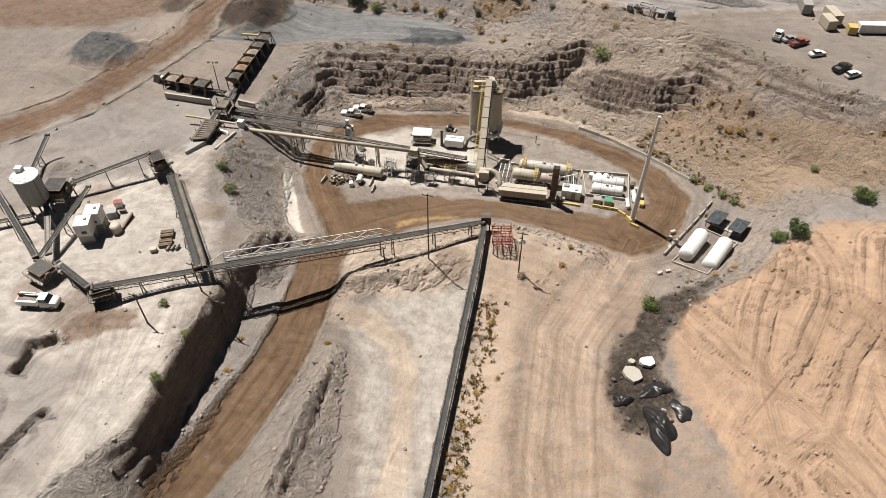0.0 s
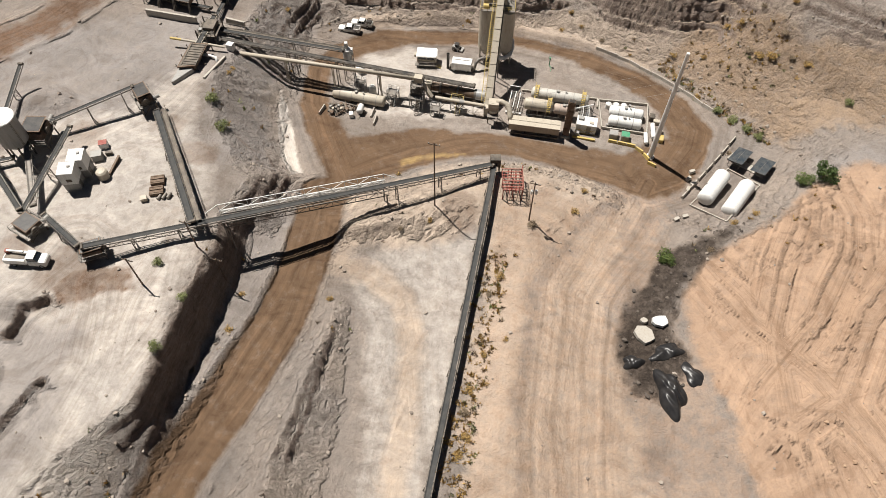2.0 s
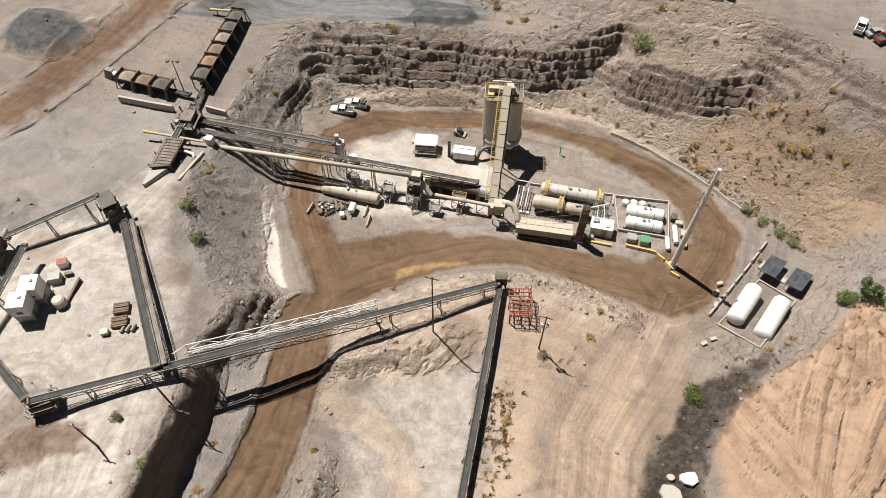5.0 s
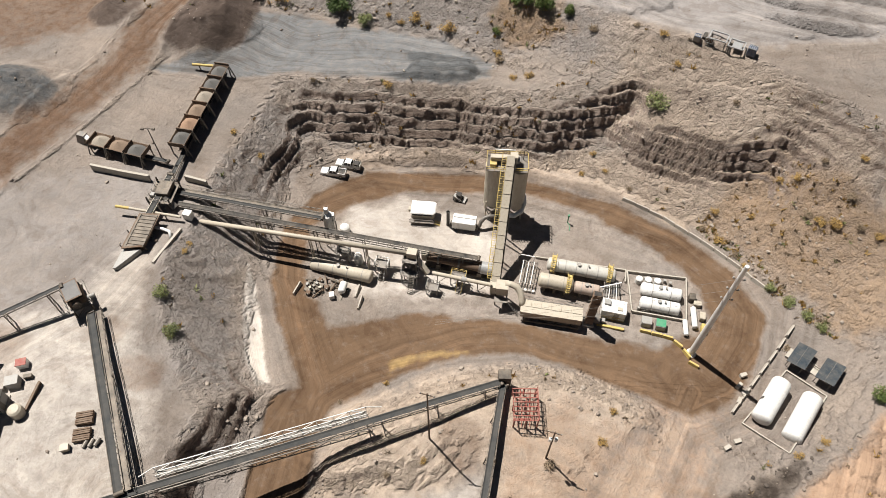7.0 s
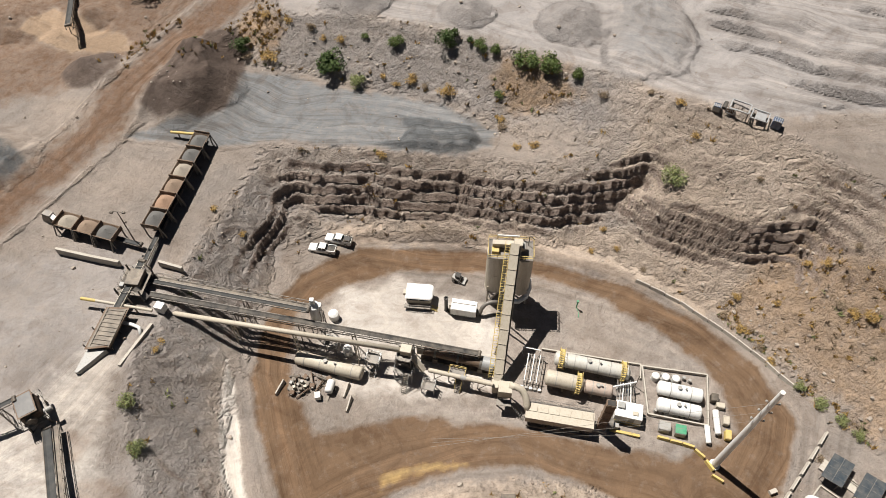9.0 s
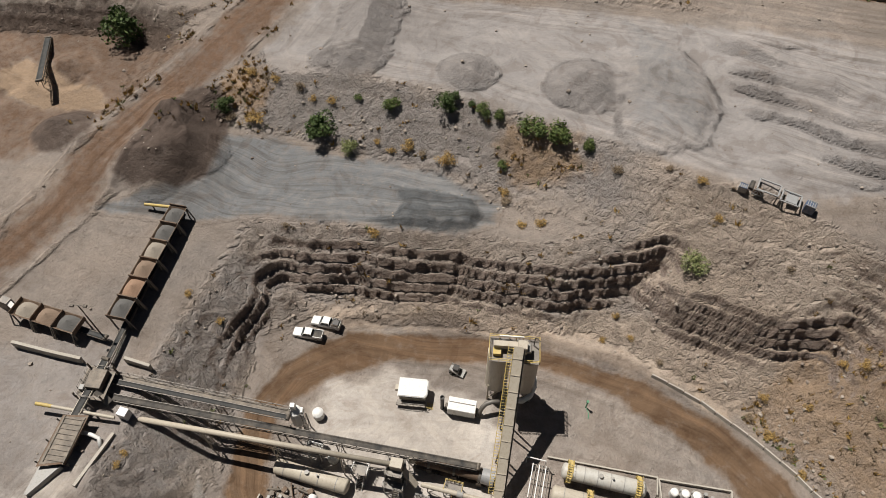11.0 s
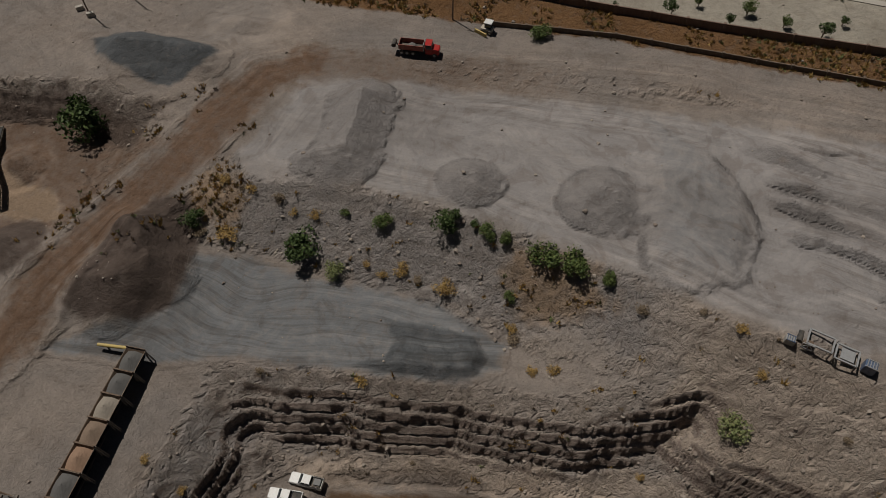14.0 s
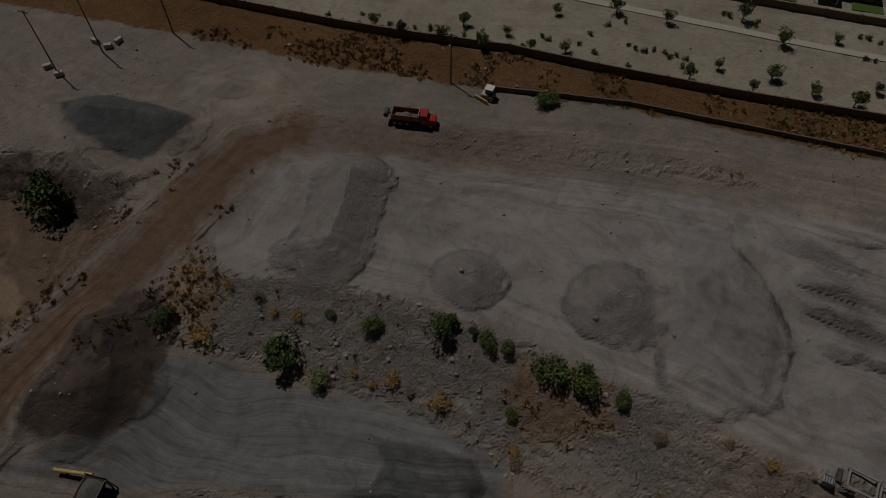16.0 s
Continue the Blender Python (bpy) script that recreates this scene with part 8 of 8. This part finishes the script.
planted(GREENS, [(-10.4, 62.6, 1.7), (1.2, 61.6, 2.3), (8.4, 59.6, 1.5), (11.4, 58.4, 1.2), (-25.4, 58.4, 3.2), (18.0, 54.6, 2.4), (23.2, 53.1, 2.5), (-75.9, 88.8, 4.6)], "bank bushes")
planted(GREENS, [(20.0, 112.0, 2.2), (-46.2, 64, 1.9), (12.4, 49.5, 1), (28.5, 50, 1.3), (6.0, 61.2, 0.8), (-17.7, 64.4, 0.8), (45.9, -55.2, 1.8), (83.1, -34.2, 2.3), (79.4, -34.4, 1.8), (100.1, -26.3, 2.3)], "bank bushes")
planted(PALES, [(46.3, 27.2, 2.9), (-19.2, 54.8, 2.3), (-49.0, -21.3, 1.7), (-45.7, -28.6, 1.7), (69.1, -14, 1.5), (66.5, -10.6, 1.3), (71.7, -17.4, 1.4), (-49.0, -65.7, 1.1), (-42.9, -72.8, 1.1), (-45, -82.4, 1.3), (93.1, -14.8, 1.2), (73.5, -20, 1.3)], "slope bushes")
planted(DRIES, [(-39.6, 61.8, 2.2), (-45.2, 62, 1.7), (-6.8, 54.8, 1.8), (1.1, 51.2, 2.1), (13.1, 42.9, 1.5), (-13.3, 56.2, 1.0), (-23.3, 64.4, 1.3), (-30.2, 67.2, 1.5), (-35.5, 69, 1.3), (-41.3, 71.6, 1.6), (33.5, 45, 1.4), (19.4, 36.8, 1.3), (15.9, 36.8, 1.1), (42.9, 43.5, 1.0)], "dry brush")
planted(DRIES, [(48.2, 40.7, 1.2), (-37.7, 69.5, 1.1), (-27.4, 65, 1.1), (-10.2, 54.4, 1.1), (-3.8, 53.4, 1.1), (-44.8, 20.7, 1.0), (-39.2, 17.1, 0.9), (-29.1, 35.3, 1.0), (-12.0, 34.2, 1.4), (12.9, 44.5, 1.2), (41.8, 14.8, 0.9), (34.2, 23.2, 0.9), (36.9, 19.4, 0.9), (56.3, 4.6, 1.1)], "dry brush")
planted(DRIES, [(59.0, 1.4, 1.3), (61.4, -2.4, 1.1), (62.7, -5.5, 1.1), (73.8, 10.2, 1.3), (74.8, 2.7, 1.3), (78.8, -0.2, 1.6), (31.8, 19.5, 0.8), (-3.5, 25, 0.7), (-47.4, -9, 0.8), (-47.8, -11, 0.8), (78.1, 11.8, 1.0), (65.4, 5.4, 1.0), (58.8, 7.8, 1.1), (19.7, -48.4, 1.3)], "dry brush")
planted(DRIES, [(28.8, -43.9, 1.0), (-7.2, -51.1, 0.8), (-1.4, -48.6, 0.8), (12.6, -61, 1.0), (10.4, -64.6, 0.9), (9.0, -77.3, 0.9), (6.4, -84.2, 1.0), (5.6, -88.5, 1.2), (6, -92.7, 1.1), (4.6, -95.6, 1.0), (54.6, -53.8, 1.0), (62.0, -45.2, 1.0), (67.3, -42.7, 1.0), (82.2, 3.8, 1.4)], "dry brush")
planted(DRIES, [(86.2, -4, 1.3), (66.4, -23.9, 1.0), (13.1, -74.7, 0.7), (-8.6, -33.6, 0.6), (-16.5, -37.3, 0.6), (84.2, 10.2, 1.1), (50.8, 34.3, 1.1), (62.1, 24.8, 1.0), (71.9, 11.5, 1.3), (76.6, 0.6, 1.4), (82.8, -1.9, 1.1), (-19.8, -66.8, 0.8), (-37.2, -74, 0.9), (-41.5, -82.6, 0.8), (-36.4, -66, 0.8), (31.3, -38.5, 0.8)], "dry brush")
planted(SMALL_TREES, [(x, y, 1.25 + 0.35 * (k % 3)) for k, (x, y) in enumerate([(12, 131.8), (2.8, 134.8), (70.4, 130.3), (60.9, 115.7), (72.5, 115.2), (79.8, 111.9), (55.3, 121.9), (48.8, 118.7), (65.7, 119.7), (85.4, 116.2), (46.9, 136.7), (63.6, 138.2), (82.2, 131.5), (-16.4, 134.7), (6.5, 127.4), (17, 126.7), (24.3, 126.1), (36.5, 140.2), (23.3, 139.6), (-10.6, 131.4), (-2, 129.8)])], "planted trees")
planted(KNOBS, [(x, y, 0.75 + 0.1 * (k % 3)) for k, (x, y) in enumerate([(37.9, 129), (39.3, 128), (41, 127.3), (42.9, 127.7), (45.1, 126.7), (46, 125.3), (47.6, 126.1), (49.2, 125), (48, 122.8), (36.9, 122.4), (60.1, 140.4), (61.2, 139.7), (67.1, 138.3), (66.1, 136.7), (30.3, 126.3), (27.5, 129), (19.9, 131.6), (21, 130.6), (-20.2, 135.3), (-24, 135.8), (-13.3, 134.8), (-7.7, 133.8), (-27.5, 138.7), (-4.6, 133.5), (-19.9, 138.6), (87.5, 133.2), (89.2, 132.9), (91.1, 131.5), (2.8, 131.5), (86.5, 126.1), (88.3, 125.5), (30.2, 132.5), (34.2, 136), (38, 136.8), (15.5, 127.6), (24.2, 123.3)])], "planted shrubs")
for model in GREENS + PALES + DRIES + SMALL_TREES + KNOBS:
    for ob in (*model.children_recursive, model):
        bpy.data.objects.remove(ob)


# ---- scattered stones and dry grass ----
def scatter(count, seed, weight):
    """Places on the ground, thicker where weight is high."""
    rng = np.random.default_rng(seed)
    x, y = rng.uniform(-120, 130, count * 12), rng.uniform(-112, 135, count * 12)
    keep = rng.uniform(0, 1, len(x)) < weight(x, y)
    return x[keep][:count], y[keep][:count], rng


def stuff_mesh(name, label, verts, faces, material):
    mesh = bpy.data.meshes.new(name)
    mesh.from_pydata(verts.tolist(), [], faces.tolist())
    mesh.materials.append(material)
    return tagged(new(name, mesh), label, name.replace("_", " "), kind="stuff")


def stones(name, label, count, seed, weight, small, big, material):
    x, y, rng = scatter(count, seed, weight)
    n = len(x)
    r = small * (big / small) ** (rng.uniform(0, 1, n) ** 2.5)
    unit = np.array([(1, 0, 0), (0, 1, 0), (-1, 0, 0), (0, -1, 0), (0.5, 0.5, 0.75), (-0.5, 0.5, 0.7), (-0.4, -0.6, 0.8), (0.6, -0.4, 0.65), (0, 0, -0.7)])
    faces = np.array([(0, 1, 4), (1, 2, 5), (2, 3, 6), (3, 0, 7), (1, 5, 4), (2, 6, 5), (3, 7, 6), (0, 4, 7), (4, 5, 6), (4, 6, 7), (0, 8, 1), (1, 8, 2), (2, 8, 3), (3, 8, 0)])
    v = unit[None] * rng.uniform(0.65, 1.35, (n, 9, 3)) * r[:, None, None]
    a = rng.uniform(0, 6.28, n)
    c, s = np.cos(a)[:, None], np.sin(a)[:, None]
    v = np.stack([v[..., 0] * c - v[..., 1] * s, v[..., 0] * s + v[..., 1] * c, v[..., 2] * 0.85], -1)
    v += np.stack([x, y, on_sheet(x, y) + 0.12 * r], -1)[:, None]
    return stuff_mesh(name, label, v.reshape(-1, 3), (faces[None] + 9 * np.arange(n)[:, None, None]).reshape(-1, 3), material)


def slope_at(x, y):
    return np.hypot(base_at(x + 1, y) - base_at(x - 1, y), base_at(x, y + 1) - base_at(x, y - 1)) / 2


def stony(x, y):
    w = 0.03 + 0.22 * smooth(0.15, 0.6, slope_at(x, y))
    for line, reach in ((LANDFORM["cliff_foot"], 5), (LANDFORM["notch_foot"], 4), (LANDFORM["scarp_toe"], 3), (LANDFORM["mound_crest"], 4), (LANDFORM["slope_toe"], 3), (LANDFORM["east_toe"], 4)):
        w = w + 0.5 * smooth(reach, 0, line_distance(x, y, line)[0])
    roads = np.maximum(inside(x, y, LOOP_OUT), 5.2 - line_distance(x, y, HAUL)[0])
    w = np.where((roads > 0) | (line_distance(x, y, NW_ROAD)[0] < 5), 0, w)
    return w * (0.15 + smooth(0.4, 0.7, vnoise(x * 0.12, y * 0.12, 95)))


stones("loose_stones", "loose grey and tan broken stones over banks and talus", 6500, 5, stony, 0.09, 0.5, ROCK)
stones("dark_clods", "crusted dark clods and broken asphalt along the bank", 1800, 6, lambda x, y: smooth(-1.5, 1, inside(x, y, BLACK_BANK)), 0.12, 0.6, DARK_ROCK)
stones("field_clods", "lumps of dry orange clay on the scraped field", 1800, 7, lambda x, y: smooth(-1, 1, inside(x, y, FIELD)) * smooth(0.55, 0.75, vnoise(x * 0.12, y * 0.12, 96)), 0.1, 0.5, stone_material("clay", (0.40, 0.27, 0.18), (0.52, 0.37, 0.25)))


def grassy(x, y):
    w = 0.06 * smooth(0.15, 0.4, slope_at(x, y)) * smooth(0.5, 0.7, vnoise(x * 0.1, y * 0.1, 97))
    w = w + 0.9 * smooth(-1, 1, inside(x, y, WASH)) * smooth(0.3, 0.6, vnoise(x * 0.15, y * 0.15, 98))
    for ring, share in zip(OCHRE_BANKS, (0.25, 0.7, 0.12)):
        w = w + share * smooth(-2, 2, inside(x, y, ring))
    w = w + 0.8 * smooth(3.2, 1.5, line_distance(x, y, [(12.8, -56), (10, -66), (8, -77), (6, -88), (3, -104)])[0])
    w = w + 0.8 * smooth(2.5, 0.5, line_distance(x, y, [(56, 6), (63, -3.5), (69, -12.5), (75, -21)])[0])
    w = w + 0.6 * smooth(4, 1, np.abs(line_distance(x, y, NW_ROAD)[0] - 8)) * smooth(50, 70, y) * smooth(98, 90, y) * smooth(0.4, 0.6, vnoise(x * 0.2, y * 0.2, 99))
    roads = np.maximum(inside(x, y, LOOP_OUT), 5.4 - line_distance(x, y, HAUL)[0])
    return np.where(roads > 0, 0, w)


def tufts(name, label, count, seed, weight, height, material):
    x, y, rng = scatter(count, seed, weight)
    n, blades = len(x), 14
    z = on_sheet(x, y)
    base = np.stack([x, y, z], -1)[:, None] + rng.normal(0, 0.22, (n, blades, 3)) * [1, 1, 0]
    size = rng.uniform(0.4, 1.2, (n, 1, 1)) * height
    tip = base + np.concatenate([rng.normal(0, 0.45, (n, blades, 2)), rng.uniform(0.5, 1.2, (n, blades, 1))], -1) * size
    side = rng.normal(0, 0.10, (n, blades, 3))
    v = np.stack([base - side - [0, 0, 0.05], base + side - [0, 0, 0.05], tip], 2).reshape(-1, 3)
    return stuff_mesh(name, label, v, np.arange(n * blades * 3).reshape(-1, 3), material)


tufts("dry_grass", "tufts of dry straw-coloured desert grass", 4200, 8, grassy, 0.75, DRY)
tufts("grey_scrub", "low grey-brown dead scrub", 1700, 9, grassy, 0.6, TWIG)
tufts("green_weeds", "scattered low green weeds", 900, 10, grassy, 0.6, LEAF_PALE)


# ---- far edge: boundary wall, path, houses ----
def wall_run(name, label, line, height, thick, material):
    bm = bmesh.new()
    for a, b in zip(line, line[1:]):
        n = max(1, int(math.dist(a[:2], b[:2]) / 6))
        for k in range(n):
            p = [a[i] + (b[i] - a[i]) * k / n for i in range(2)]
            q = [a[i] + (b[i] - a[i]) * (k + 1) / n for i in range(2)]
            zp, zq = ground_at(*p), ground_at(*q)
            beam((*p, zp + height / 2 - 0.2), (*q, zq + height / 2 - 0.2), thick, height, bm)
            box((*p, zp + height / 2 - 0.1), (thick * 1.8, thick * 1.8, height + 0.15), 0, bm)
    mesh = bpy.data.meshes.new(name)
    bm.to_mesh(mesh)
    bm.free()
    mesh.materials.append(material)
    return tagged(new(name, mesh), label, "wall", kind="structure")


wall_run("wall_north", "brown block boundary wall along the wash", LANDFORM["wall_line"][1:], 2.1, 0.3, BLOCK)
wall_run("wall_wash", "low dark retaining wall along the yard edge", [(9.5, 115.4), (24, 113.6), (36, 111.9), (58, 106.4), (85, 99.2), (110, 92.6)], 1.3, 0.3, WOOD)
wall_run("wall_estate", "brown block garden wall beyond the desert strip", [(40, 152), (60, 147), (75, 142.6), (96, 137), (140, 126)], 2.0, 0.3, BLOCK)
bm = bmesh.new()
path_line = [(-10, 155), (26, 146), (50, 138.6), (73, 131.6), (92, 126), (140, 112)]
for a, b in zip(path_line, path_line[1:]):
    n = 8
    for k in range(n):
        p = [a[i] + (b[i] - a[i]) * k / n for i in range(2)]
        q = [a[i] + (b[i] - a[i]) * (k + 1) / n for i in range(2)]
        beam((*p, ground_at(*p) + 0.02), (*q, ground_at(*q) + 0.02), 1.9, 0.3, bm)
mesh = bpy.data.meshes.new("path")
bm.to_mesh(mesh)
bm.free()
mesh.materials.append(CONCRETE)
tagged(new("path", mesh), "pale concrete footpath through planted desert", "path", kind="structure")
LAWN = leaf_material("lawn", (0.03, 0.07, 0.012), (0.06, 0.11, 0.02))
for x, y, turn, w in ((70, 153, -15, 13), (88, 149, -15, 14), (108, 144, -15, 14)):
    g = ground_at(x, y)
    home = thing("house", "low stucco house with a dark tiled hip roof", "house", pose(x, y, g, 0, 0, turn), "estate houses")
    part("wall", box((0, 3, 1.4), (w, 9, 3.2)), CREAM, home)
    roof_ring = [(-w / 2 - 0.6, -2.1), (w / 2 + 0.6, -2.1), (w / 2 + 0.6, 8.1), (-w / 2 - 0.6, 8.1)]
    part("roof", prism(roof_ring, 3.0, 5.0, ring_top=[(-w / 2 + 4, 2.6), (w / 2 - 4, 2.6), (w / 2 - 4, 3.4), (-w / 2 + 4, 3.4)]), BROWN, home)
    for xx in (-w / 3, 0, w / 3):
        pane = part("window", box((xx, -1.52, 1.6), (1.6, 0.08, 1.2)), GLASS, home)
        part("frame", ladder((xx - 0.8, -1.56, 1.6), (xx + 0.8, -1.56, 1.6), 1.2, 2, 0.08), WHITE, pane)
    part("patio_cover", box((-w / 4, -3.4, 2.6), (5, 3.4, 0.15)), WHITE, home)
    for xx in (-w / 4 - 2.3, -w / 4 + 2.3):
        part("patio_post", beam((xx, -4.9, -0.2), (xx, -4.9, 2.6), 0.16, 0.16), WHITE, home)
    turf = thing("lawn", "small bright green garden lawn behind the wall", "lawn", pose(x + 2.0, y - 4.4, g, 0, 0, turn), "garden lawns")
    part("turf", box((2.5, 0, 0.06), (6.5, 3.6, 0.3)), LAWN, turf)
